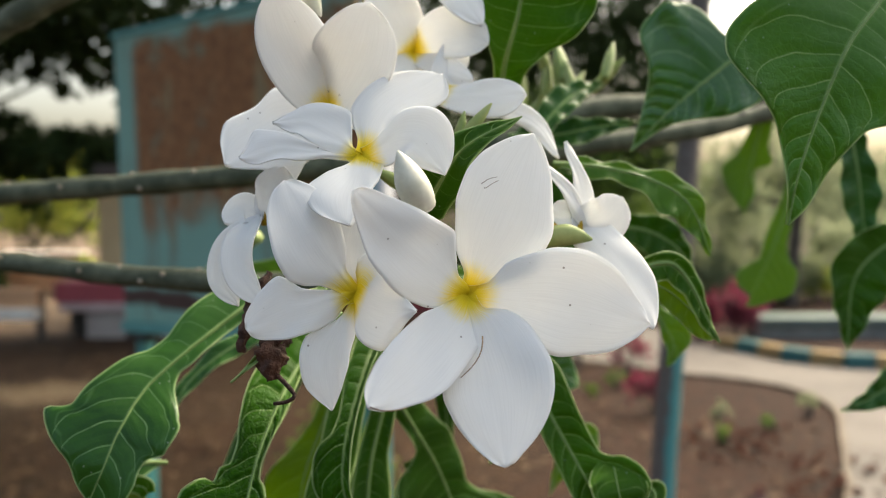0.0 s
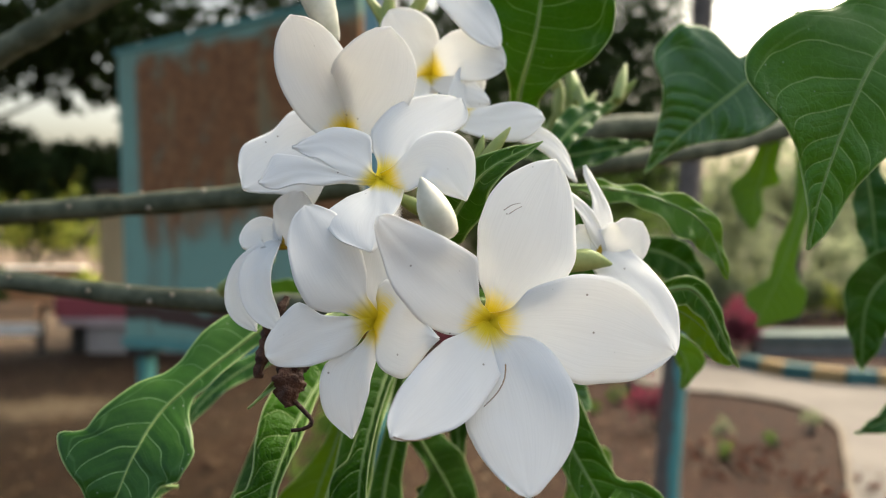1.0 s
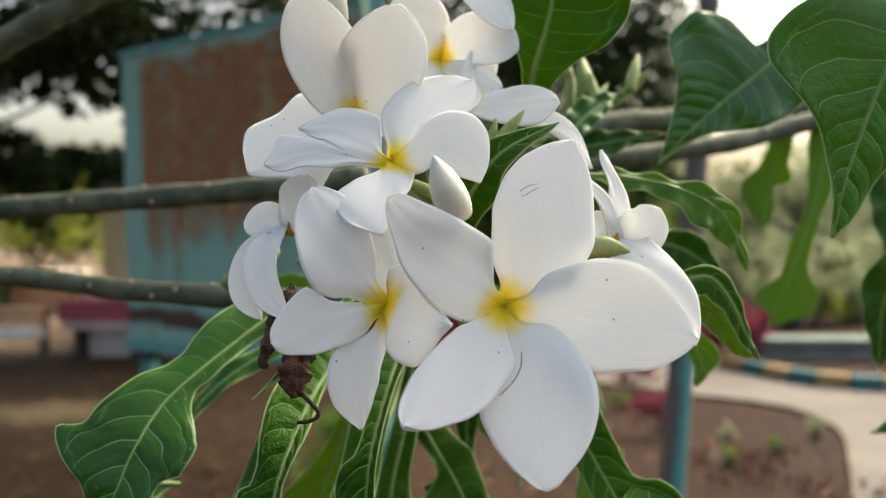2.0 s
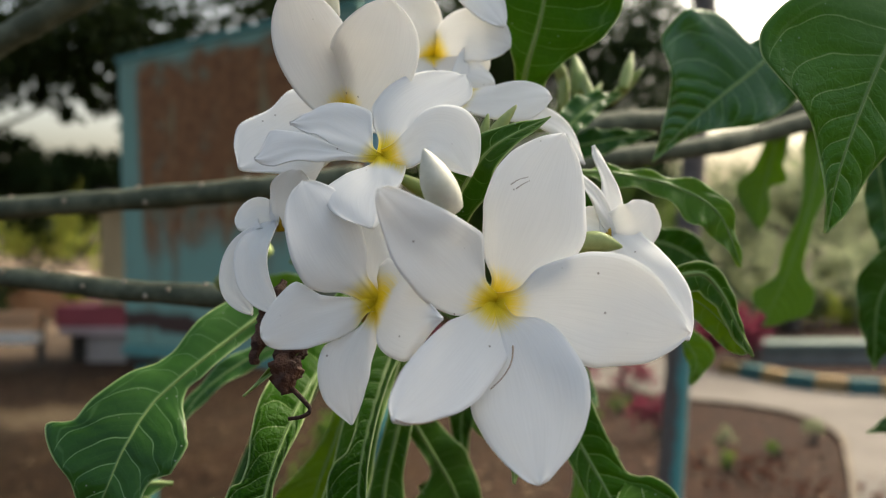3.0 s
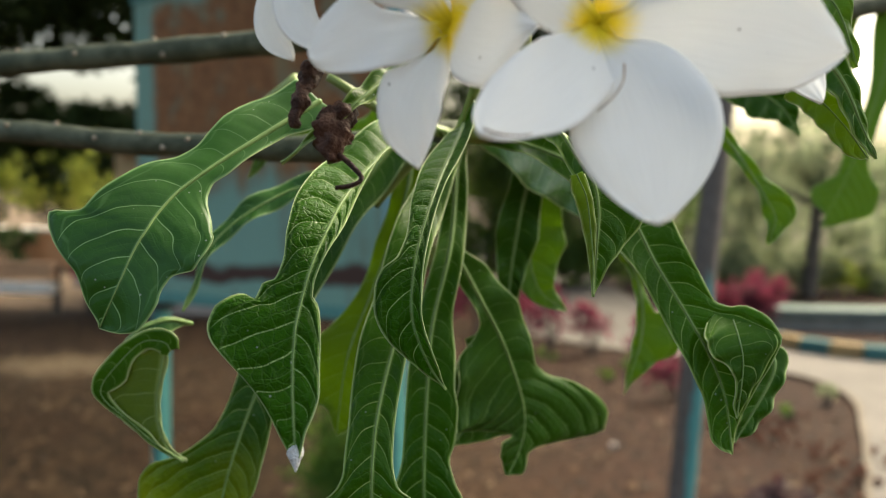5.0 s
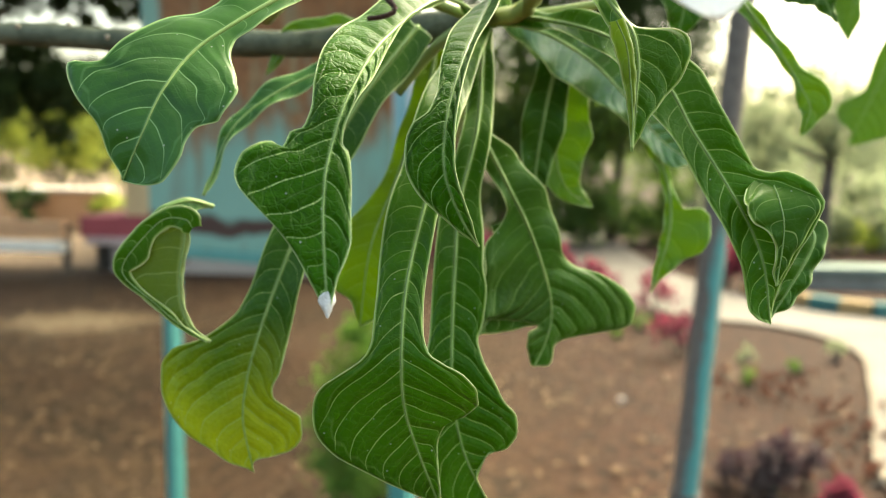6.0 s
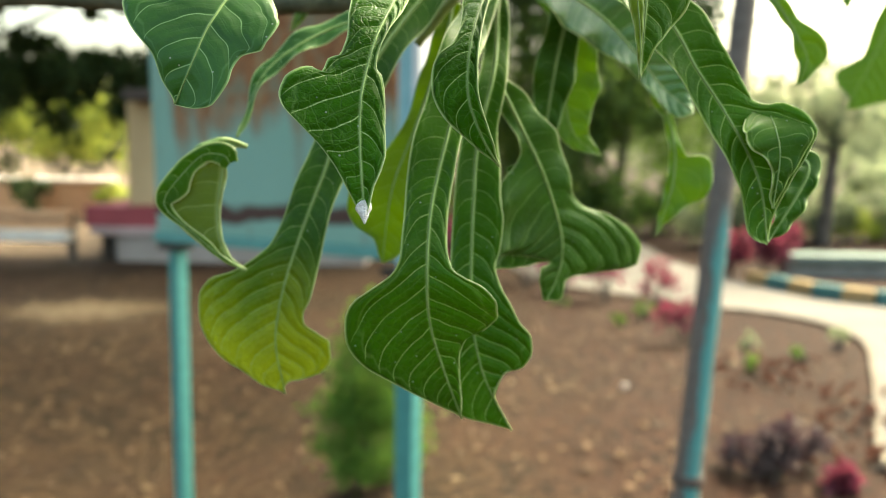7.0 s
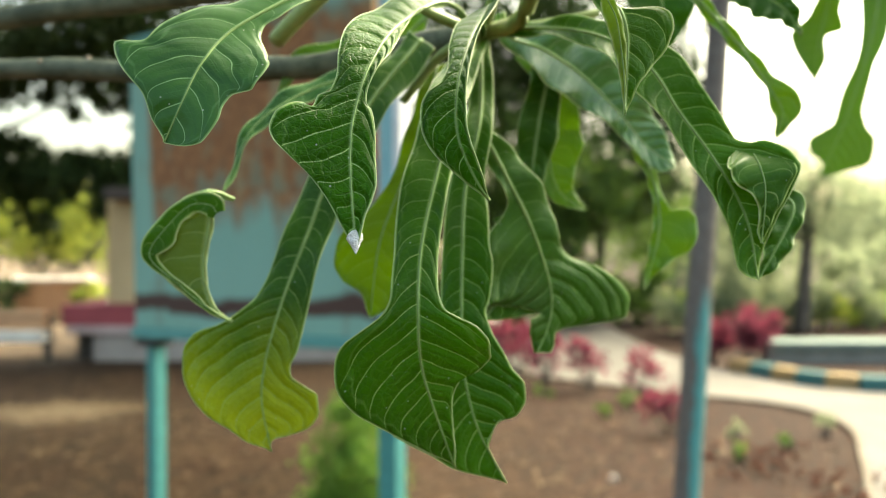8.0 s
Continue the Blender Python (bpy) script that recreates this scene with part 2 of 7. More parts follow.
# ---- building helpers ----
def part(name, verts, faces, material, parent=None, label="", smooth=True, uvs=None):
    me = bpy.data.meshes.new(name)
    me.from_pydata([tuple(v) for v in verts], [], faces)
    if uvs:
        loops = np.empty(len(me.loops), dtype=np.int32)
        me.loops.foreach_get("vertex_index", loops)
        for key, arr in uvs.items():
            lay = me.uv_layers.new(name=key)
            lay.data.foreach_set("uv", np.asarray(arr, dtype=np.float32)[loops].ravel())
    me.materials.append(material)
    if smooth:
        me.polygons.foreach_set("use_smooth", [True] * len(me.polygons))
    me.update()
    ob = new(name, me)
    if parent is not None:
        ob.parent = parent
    if label:
        tagged(ob, label)
    return ob


def spline(points, count):
    """A Catmull-Rom curve through the points, in even steps of its parameter."""
    p = [Vector(v) for v in points]
    p = [p[0] * 2 - p[1]] + p + [p[-1] * 2 - p[-2]]
    raw = []
    for i in range(1, len(p) - 2):
        for k in range(24):
            t = k / 24
            a, b, c, d = p[i - 1], p[i], p[i + 1], p[i + 2]
            raw.append(0.5 * (2 * b + (c - a) * t + (2 * a - 5 * b + 4 * c - d) * t * t + (3 * b - a - 3 * c + d) * t ** 3))
    raw.append(p[-2])
    acc = [0.0]
    for a, b in zip(raw, raw[1:]):
        acc.append(acc[-1] + (b - a).length)
    out, j = [], 0
    for k in range(count):
        want = acc[-1] * k / (count - 1)
        while j < len(acc) - 2 and acc[j + 1] < want:
            j += 1
        f = (want - acc[j]) / max(acc[j + 1] - acc[j], 1e-9)
        out.append(raw[j].lerp(raw[j + 1], min(f, 1)))
    return out, acc[-1]


def frames(pts, n0, n1):
    """Along, across and facing directions for each point of a curve; the facing turns from n0 to n1."""
    out = []
    for i, p in enumerate(pts):
        along = (pts[min(i + 1, len(pts) - 1)] - pts[max(i - 1, 0)]).normalized()
        f = i / (len(pts) - 1)
        face = Vector(n0).lerp(Vector(n1), f)
        face = (face - along * face.dot(along)).normalized()
        out.append((along, along.cross(face), face))
    return out


def smooth01(x):
    x = min(max(x, 0.0), 1.0)
    return x * x * (3 - 2 * x)


def sheet(name, pts, length, fr, width, lift, thick, material, parent, label="", rows=14, rel0=0.0, taper=0.75):
    """A thin curved sheet with two faces and a closed rim. width(s, side) in metres, lift(s, q) out of the plane."""
    n, m = len(pts), 2 * rows + 1
    front, back, rel, met = [], [], [], []
    for i, (p, (along, across, face)) in enumerate(zip(pts, fr)):
        s = i / (n - 1)
        for j in range(m):
            q = (j - rows) / rows
            w = width(s, 1 if q >= 0 else -1)
            x, h, *drag = lift(s, q, w)
            c = p + across * x + face * h - along * (drag[0] if drag else 0.0)
            edge = 1 - taper * max(abs(q), s) ** 12
            front.append(c + face * thick * 0.5 * edge)
            back.append(c - face * thick * 0.5 * edge)
            rel.append((rel0 + s * (1 - rel0), q))
            met.append((s * length, q * w))
    faces = []
    for i in range(n - 1):
        for j in range(m - 1):
            a, b, c, d = i * m + j, i * m + j + 1, (i + 1) * m + j + 1, (i + 1) * m + j
            faces.append((a, b, c, d))
            faces.append((n * m + d, n * m + c, n * m + b, n * m + a))
    k = n * m
    for i in range(n - 1):
        a, b = i * m, (i + 1) * m
        faces.append((a, b, k + b, k + a))
        a, b = i * m + m - 1, (i + 1) * m + m - 1
        faces.append((b, a, k + a, k + b))
    for j in range(m - 1):
        faces.append((j + 1, j, k + j, k + j + 1))
        a = (n - 1) * m + j
        faces.append((a, a + 1, k + a + 1, k + a))
    return part(name, front + back, faces, material, parent, label, True, {"rel": rel * 2, "metres": met * 2})


def tube_mesh(pts, radii, sides=10, jitter=0.0, rng=None):
    verts, faces = [], []
    ref = Vector((0.3, -1, 0.2))
    for i, p in enumerate(pts):
        along = (pts[min(i + 1, len(pts) - 1)] - pts[max(i - 1, 0)]).normalized()
        a = (ref - along * ref.dot(along)).normalized()
        b = along.cross(a)
        for k in range(sides):
            t = 2 * math.pi * k / sides
            r = radii[i] * (1 + (rng.uniform(-jitter, jitter) if rng else 0))
            verts.append(p + (a * math.cos(t) + b * math.sin(t)) * r)
    n = len(pts)
    for i in range(n - 1):
        for k in range(sides):
            k2 = (k + 1) % sides
            faces.append((i * sides + k, i * sides + k2, (i + 1) * sides + k2, (i + 1) * sides + k))
    faces.append(tuple(range(sides))[::-1])
    faces.append(tuple((n - 1) * sides + k for k in range(sides)))
    return verts, faces


def tube(name, points, r0, r1, material, parent, label="", count=16, sides=10, shape=None, jitter=0.0, seed=1):
    pts, _ = spline(points, count)
    radii = [(r0 + (r1 - r0) * i / (count - 1)) * (shape(i / (count - 1)) if shape else 1) for i in range(count)]
    v, f = tube_mesh(pts, radii, sides, jitter, random.Random(seed))
    return part(name, v, f, material, parent, label)


def bevelled_box(name, lo, hi, material, parent=None, label="", r=0.004):
    bm = bmesh.new()
    bmesh.ops.create_cube(bm, size=1)
    for v in bm.verts:
        v.co = Vector([lo[i] + (v.co[i] + 0.5) * (hi[i] - lo[i]) for i in range(3)])
    bmesh.ops.bevel(bm, geom=bm.edges[:], offset=r, segments=2, affect="EDGES", profile=0.5)
    me = bpy.data.meshes.new(name)
    bm.to_mesh(me)
    bm.free()
    me.materials.append(material)
    ob = new(name, me)
    if parent is not None:
        ob.parent = parent
    if label:
        tagged(ob, label)
    return ob


# ---- the flowering shrub ----
VIEW = Vector((0, -1, 0.06))
plant = tagged(new("frangipani_shrub"), "white-flowered frangipani shrub with drooping spoon-shaped glossy green leaves", "shrub")


def petal_profile(s, s0=0.49):
    if s < s0:
        return 0.20 + 0.80 * math.sin(math.pi / 2 * (s / s0) ** 0.62)
    return max(1 - ((s - s0) / (1 - s0)) ** 2.4, 0.0) ** 0.66


def petal(flower, points, wl, wr, n0, n1, pin=-0.09, cup=0.022, roll=0.0, s0=0.49, bare=False, label=""):
    """One petal: points from the throat to the tip, half widths on both sides, pin: how far one edge rides over its neighbour."""
    outline = isinstance(wl, list)
    pts, length = spline(points, 49 if outline else 26)
    fr = frames(pts, n0, n1)

    def width(s, side):
        if outline:
            return max(graded(wr if side > 0 else wl, s), 0.00015)
        return max((wr if side > 0 else wl) * petal_profile(s, s0), 0.00015)

    def lift(s, q, w):
        x = q * w
        h = pin * x * smooth01(s * 2.2) + cup * abs(q) ** 2 * w * (1 - s * 0.4)
        h -= roll * max(0.0, abs(q) - 0.55) ** 2 * w * 3
        h += 0.0006 * math.sin(9 * s + 4 * q) * abs(q)
        h += 0.0005 * max(0.0, abs(q) - 0.86) * (1 if q < 0 else -0.4)
        return x, h, graded(wr if q >= 0 else wl, s, 2) * abs(q) ** 1.6 if outline else 0.0

    return sheet("petal", pts, length, fr, width, lift, 0.0007, PETAL, flower, label, rows=10, taper=0.2, rel0=0.36 if bare else 0.0)


def flower(centre, face, petals, back=0.022, label="open white frangipani flower with a yellow throat"):
    """petals: rows of (points after the centre, half width left, half width right, and further settings)."""
    c, f = Vector(centre), Vector(face).normalized()
    pts, _ = spline([c - f * 0.0005, c - f * back * 0.5, c - f * back + Vector((0, 0, -0.004))], 8)
    v, fc = tube_mesh(pts, [0.0030, 0.0026, 0.0023, 0.0022, 0.0022, 0.0021, 0.002, 0.0018], 10)
    ob = part("flower", v, fc, THROAT, plant, label)
    for points, wl, wr, more in petals:
        opts = dict(n0=f, n1=f)
        opts.update(more)
        petal(ob, [c] + [Vector(p) for p in points], wl, wr, **opts)
    return ob


def leaf_profile(s, neck, a, b, base=0.12):
    k = neck * (base + (1 - base) * smooth01(s / 0.16))
    if s < a:
        return k
    if s < b:
        return k + (1 - k) * smooth01((s - a) / (b - a)) ** 0.8
    x = (s - b) / (1 - b)
    return max(1 - x ** 1.25, 0.0) * (1 - 0.12 * math.sin(math.pi * x)) + 0.012


def graded(rows, s, k=1):
    """Column k at s from rows that begin with s: a monotone cubic from row to row."""
    n = len(rows)
    if s <= rows[0][0]:
        return rows[0][k]
    for i in range(n - 1):
        a, b = rows[i], rows[i + 1]
        if s <= b[0]:
            def slope(j):
                if j <= 0 or j >= n - 1:
                    return 0.0
                h0, h1 = rows[j][0] - rows[j - 1][0], rows[j + 1][0] - rows[j][0]
                d0, d1 = (rows[j][k] - rows[j - 1][k]) / h0, (rows[j + 1][k] - rows[j][k]) / h1
                return 0.0 if d0 * d1 <= 0 else 3 * (h0 + h1) / ((2 * h1 + h0) / d0 + (h1 + 2 * h0) / d1)
            h = b[0] - a[0]
            t = (s - a[0]) / h
            return ((1 + 2 * t) * a[k] + t * h * slope(i)) * (1 - t) ** 2 + ((3 - 2 * t) * b[k] - (1 - t) * h * slope(i + 1)) * t * t
    return rows[-1][k]


def leaf(points, wl, wr, material, n0=VIEW, n1=VIEW, neck=0.42, a=0.5, b=0.68, fold=(0.25, 0.25), curl=(0.0, 0.0), wave=0.0015, waves=5.0,
         shift=0.0, base=0.12, rib=0.0009, rim=0.00022, roll=(0.0, 0.0), label="", seed=0):
    """A spoon-shaped leaf: midrib points from stalk to tip; for each half its greatest half width, or rows of (place along
    the midrib, half width, sweep back); fold and curl of the two halves."""
    pts, length = spline(points, 129)
    fr = frames(pts, n0, n1)
    rng = random.Random(seed + 7)
    ph = rng.uniform(0, 6)

    def width(s, side):
        rows = wr if side > 0 else wl
        if isinstance(rows, list):
            return max(graded(rows, s), 0.00025)
        t = s + (shift if side > 0 else -shift)
        return max((wr if side > 0 else wl) * leaf_profile(min(max(t, 0), 1), neck, a, b, base) * (1 if s < 0.999 else 0.3), 0.00025)

    def lift(s, q, w):
        side = q > 0
        f, c = (fold[1], curl[1]) if side else (fold[0], curl[0])
        ang = f + c * abs(q)
        rows = wr if side else wl
        outline = isinstance(rows, list)
        x = q * w * (1.0 if outline else math.cos(ang))
        h = abs(q) * w * (math.tan(ang) if outline else math.sin(ang))
        if not side:
            h += roll[0] * max(0.0, abs(q) - 0.6) ** 2
        else:
            h += roll[1] * max(0.0, abs(q) - 0.6) ** 2
        h += wave * math.sin(waves * 6.283 * s + ph + (1.3 if side else 0)) * abs(q) ** 1.5
        h += 0.00012 * abs(math.sin(math.pi * (s * length - 0.36 * abs(q) * w) / 0.0080)) * min(1, abs(q) * 5) * (1 - abs(q) ** 6)
        return x, h, graded(rows, s, 2) * abs(q) ** 1.6 if outline and len(rows[0]) > 2 else 0.0

    blade = sheet("leaf", pts, length, fr, width, lift, 0.0007, material, plant, label, rows=14)
    line = [p + f[2] * 0.0004 for p, f in zip(pts, fr)]
    v, fc = tube_mesh(line, [max(rib * (1.15 - 1.0 * i / 128), 0.00022) for i in range(129)], 6)
    part("midrib", v, fc, MIDRIB, blade, "pale raised midrib")
    for q, r in zip((-1.0, 1.0), rim if isinstance(rim, tuple) else (rim, rim)):
        edge = []
        for i in range(3, 129):
            s = i / 128
            x, h, back = lift(s, q, width(s, q))
            edge.append(pts[i] + fr[i][1] * x + fr[i][2] * h - fr[i][0] * back)
        v, fc = tube_mesh(edge, [r * (1 - 0.4 * i / 125) for i in range(126)], 5)
        part("rim", v, fc, RIM, blade)
    return blade


def bud(points, r, material=None, label="closed cream flower bud"):
    pts, _ = spline(points, 18)
    radii = [r * (0.42 + 0.58 * math.sin(math.pi * min(1, (i / 17) * 0.75 + 0.14))) * (1 - (i / 17) ** 2.6) ** 0.8 + 0.0003 for i in range(18)]
    verts, faces = [], []
    k = 14
    for i, p in enumerate(pts):
        along = (pts[min(i + 1, 17)] - pts[max(i - 1, 0)]).normalized()
        a = (Vector((0.3, -1, 0.2)) - along * Vector((0.3, -1, 0.2)).dot(along)).normalized()
        c = along.cross(a)
        for j in range(k):
            t = 2 * math.pi * j / k + i * 0.12
            rr = radii[i] * (1 + 0.10 * math.cos(t * 2 + i * 0.1))
            verts.append(p + (a * math.cos(t) + c * math.sin(t)) * rr)
    for i in range(17):
        for j in range(k):
            faces.append((i * k + j, i * k + (j + 1) % k, (i + 1) * k + (j + 1) % k, (i + 1) * k + j))
    faces.append(tuple(range(k))[::-1])
    faces.append(tuple(17 * k + j for j in range(k)))
    return part("bud", verts, faces, material or BUD, plant, label)


def branch(points, r0, r1, scars=(), label="grey-green knobbly frangipani branch"):
    ob = tube("branch", points, r0, r1, BARK, plant, label, 40, 14, lambda s: 1 + 0.05 * math.sin(41 * s) + 0.03 * math.sin(97 * s), 0.03)
    pts, _ = spline(points, 101)
    for k, (s, ang) in enumerate(scars):
        p = pts[int(s * 100)]
        r = r0 + (r1 - r0) * s
        d = Vector((0.1, -math.cos(ang), math.sin(ang)))
        q = p + d * r * 0.92
        v, f = tube_mesh([q - d * 0.002, q, q + d * 0.0014, q + d * 0.002], [r * 0.28, r * 0.26, r * 0.2, r * 0.08], 8)
        part("leaf_scar", v, f, SCAR, ob)
    return ob

# the front flower, seen full face
flower((0.0078, 0.2410, 1.4706), (0.02, -1, 0.16), [
    ([(0.0164, 0.2400, 1.4917), (0.0273, 0.2460, 1.5166)], [(0.000, 0.0025, 0.0000), (0.090, 0.0028, -0.0002), (0.195, 0.0076, -0.0009), (0.348, 0.0113, -0.0018), (0.466, 0.0132, -0.0012), (0.617, 0.0135, 0.0002), (0.767, 0.0119, 0.0008), (0.890, 0.0079, 0.0006), (0.975, 0.0031, 0.0003), (0.995, 0.0006, -0.0002), (1.000, 0.0003, 0.0000)], [(0.000, 0.0025, 0.0000), (0.055, 0.0028, 0.0001), (0.241, 0.0097, 0.0015), (0.396, 0.0151, 0.0022), (0.501, 0.0161, 0.0010), (0.637, 0.0134, -0.0003), (0.794, 0.0097, -0.0006), (0.917, 0.0052, -0.0003), (0.982, 0.0016, -0.0001), (1.000, 0.0003, 0.0000)], {}),
    ([(0.0329, 0.2340, 1.4701), (0.0574, 0.2300, 1.4636)], [(0.000, 0.0025, 0.0000), (0.120, 0.0037, -0.0000), (0.218, 0.0091, -0.0003), (0.336, 0.0119, -0.0010), (0.466, 0.0141, -0.0010), (0.576, 0.0145, -0.0007), (0.672, 0.0135, -0.0004), (0.769, 0.0113, -0.0001), (0.872, 0.0071, -0.0000), (0.955, 0.0033, -0.0001), (0.995, 0.0005, 0.0000), (1.000, 0.0003, 0.0000)], [(0.000, 0.0025, 0.0000), (0.105, 0.0052, -0.0001), (0.336, 0.0118, 0.0010), (0.566, 0.0157, 0.0007), (0.714, 0.0135, 0.0003), (0.840, 0.0106, 0.0000), (0.922, 0.0066, 0.0000), (0.975, 0.0029, 0.0000), (0.995, 0.0006, -0.0001), (1.000, 0.0003, 0.0000)], {"cup": 0.05}),
    ([(0.0145, 0.2270, 1.4484), (0.0173, 0.2170, 1.4282)], [(0.000, 0.0024, 0.0000), (0.113, 0.0036, 0.0002), (0.165, 0.0093, 0.0003), (0.266, 0.0138, -0.0005), (0.381, 0.0156, -0.0011), (0.506, 0.0167, -0.0011), (0.607, 0.0160, -0.0008), (0.724, 0.0138, -0.0005), (0.842, 0.0100, -0.0002), (0.935, 0.0052, -0.0001), (0.995, 0.0012, -0.0002), (1.000, 0.0003, 0.0000)], [(0.000, 0.0024, 0.0000), (0.173, 0.0030, -0.0000), (0.316, 0.0077, 0.0004), (0.471, 0.0126, 0.0008), (0.589, 0.0139, 0.0007), (0.727, 0.0121, 0.0004), (0.850, 0.0086, 0.0002), (0.935, 0.0049, 0.0001), (0.992, 0.0014, 0.0000), (1.000, 0.0003, 0.0000)], {"s0": 0.43}),
    ([(-0.0048, 0.2260, 1.4567), (-0.0178, 0.2130, 1.4447)], [(0.000, 0.0023, 0.0000), (0.073, 0.0072, 0.0002), (0.138, 0.0104, -0.0002), (0.228, 0.0114, -0.0008), (0.381, 0.0118, -0.0016), (0.551, 0.0118, -0.0008), (0.684, 0.0107, -0.0001), (0.815, 0.0077, 0.0002), (0.920, 0.0046, 0.0001), (0.975, 0.0022, 0.0001), (0.995, 0.0004, -0.0001), (1.000, 0.0003, 0.0000)], [(0.000, 0.0023, 0.0000), (0.143, 0.0033, 0.0000), (0.358, 0.0068, 0.0009), (0.566, 0.0077, 0.0004), (0.739, 0.0071, -0.0001), (0.867, 0.0053, -0.0001), (0.950, 0.0032, -0.0001), (0.992, 0.0008, -0.0000), (1.000, 0.0003, 0.0000)], {"s0": 0.6}),
    ([(-0.0077, 0.2280, 1.4837), (-0.0213, 0.2170, 1.5001)], [(0.000, 0.0026, 0.0000), (0.075, 0.0038, -0.0003), (0.110, 0.0076, -0.0009), (0.221, 0.0102, -0.0017), (0.368, 0.0110, -0.0020), (0.516, 0.0102, -0.0009), (0.657, 0.0092, 0.0001), (0.807, 0.0063, 0.0003), (0.930, 0.0036, 0.0003), (0.987, 0.0015, 0.0001), (1.000, 0.0003, 0.0000)], [(0.000, 0.0024, 0.0000), (0.115, 0.0030, 0.0003), (0.258, 0.0075, 0.0016), (0.406, 0.0124, 0.0024), (0.586, 0.0107, 0.0003), (0.727, 0.0081, -0.0003), (0.852, 0.0053, -0.0003), (0.945, 0.0032, -0.0002), (0.992, 0.0014, -0.0001), (1.000, 0.0003, 0.0000)], {"s0": 0.4}),
], label="large open white frangipani flower, specked petals and yellow throat")
# its neighbour, turned a little aside
flower((-0.0245, 0.2430, 1.4701), (0.25, -1, 0.1), [
    ([(-0.0361, 0.2390, 1.4873), (-0.0441, 0.2410, 1.5034)], [(0.000, 0.0023, 0.0000), (0.203, 0.0060, -0.0005), (0.273, 0.0098, -0.0009), (0.378, 0.0124, -0.0012), (0.524, 0.0120, -0.0002), (0.672, 0.0106, 0.0010), (0.830, 0.0086, 0.0014), (0.950, 0.0052, 0.0008), (0.995, 0.0015, 0.0001), (1.000, 0.0003, 0.0000)], [(0.000, 0.0026, 0.0000), (0.168, 0.0026, 0.0001), (0.358, 0.0068, 0.0005), (0.596, 0.0095, -0.0003), (0.825, 0.0077, -0.0009), (0.937, 0.0042, -0.0005), (0.990, 0.0014, -0.0002), (1.000, 0.0004, 0.0000)], {}),
    ([(-0.0271, 0.2470, 1.4816), (-0.0260, 0.2520, 1.4942)], [(0.000, 0.0031, 0.0000), (0.248, 0.0031, -0.0001), (0.411, 0.0075, -0.0001), (0.591, 0.0097, 0.0003), (0.767, 0.0099, 0.0005), (0.945, 0.0068, 0.0004), (0.995, 0.0022, -0.0006), (1.000, 0.0005, 0.0000)], [(0.000, 0.0041, 0.0000), (0.238, 0.0049, 0.0002), (0.519, 0.0088, -0.0001), (0.807, 0.0085, -0.0005), (0.990, 0.0029, -0.0002), (1.000, 0.0005, 0.0000)], {}),
    ([(-0.0162, 0.2340, 1.4676), (-0.0061, 0.2270, 1.4676)], [(0.000, 0.0065, 0.0021), (0.020, 0.0101, 0.0035), (0.040, 0.0127, 0.0021), (0.150, 0.0114, -0.0011), (0.647, 0.0082, -0.0006), (0.865, 0.0032, -0.0002), (0.985, 0.0005, -0.0000), (1.000, 0.0003, 0.0000)], [(0.000, 0.0023, 0.0000), (0.211, 0.0067, 0.0008), (0.301, 0.0094, 0.0014), (0.461, 0.0114, 0.0016), (0.574, 0.0119, 0.0011), (0.699, 0.0082, 0.0006), (0.855, 0.0035, 0.0003), (0.975, 0.0009, 0.0001), (1.000, 0.0003, 0.0000)], {"n0": (0.1, -1, 0.0), "n1": (-0.2, -1, 0.1)}),
    ([(-0.0314, 0.2380, 1.4546), (-0.0303, 0.2350, 1.4386)], [(0.000, 0.0024, 0.0000), (0.153, 0.0037, 0.0001), (0.338, 0.0057, -0.0002), (0.581, 0.0059, -0.0002), (0.784, 0.0041, -0.0002), (0.925, 0.0018, -0.0001), (0.990, 0.0005, -0.0001), (1.000, 0.0003, 0.0000)], [(0.000, 0.0005, 0.0000), (0.158, 0.0005, 0.0000), (0.366, 0.0040, 0.0002), (0.471, 0.0076, 0.0004), (0.554, 0.0080, 0.0004), (0.679, 0.0075, 0.0003), (0.792, 0.0064, 0.0003), (0.907, 0.0036, 0.0002), (0.990, 0.0007, 0.0001), (1.000, 0.0003, 0.0000)], {}),
    ([(-0.0393, 0.2370, 1.4673), (-0.0540, 0.2340, 1.4620)], [(0.000, 0.0020, 0.0000), (0.078, 0.0020, 0.0001), (0.223, 0.0058, -0.0002), (0.426, 0.0074, -0.0005), (0.637, 0.0073, 0.0000), (0.860, 0.0054, 0.0002), (0.945, 0.0039, 0.0001), (0.995, 0.0012, -0.0001), (1.000, 0.0003, 0.0000)], [(0.000, 0.0023, 0.0000), (0.193, 0.0030, 0.0001), (0.449, 0.0052, 0.0003), (0.544, 0.0091, 0.0001), (0.594, 0.0105, 0.0000), (0.742, 0.0085, -0.0003), (0.902, 0.0051, -0.0002), (0.990, 0.0018, -0.0000), (1.000, 0.0003, 0.0000)], {}),
])
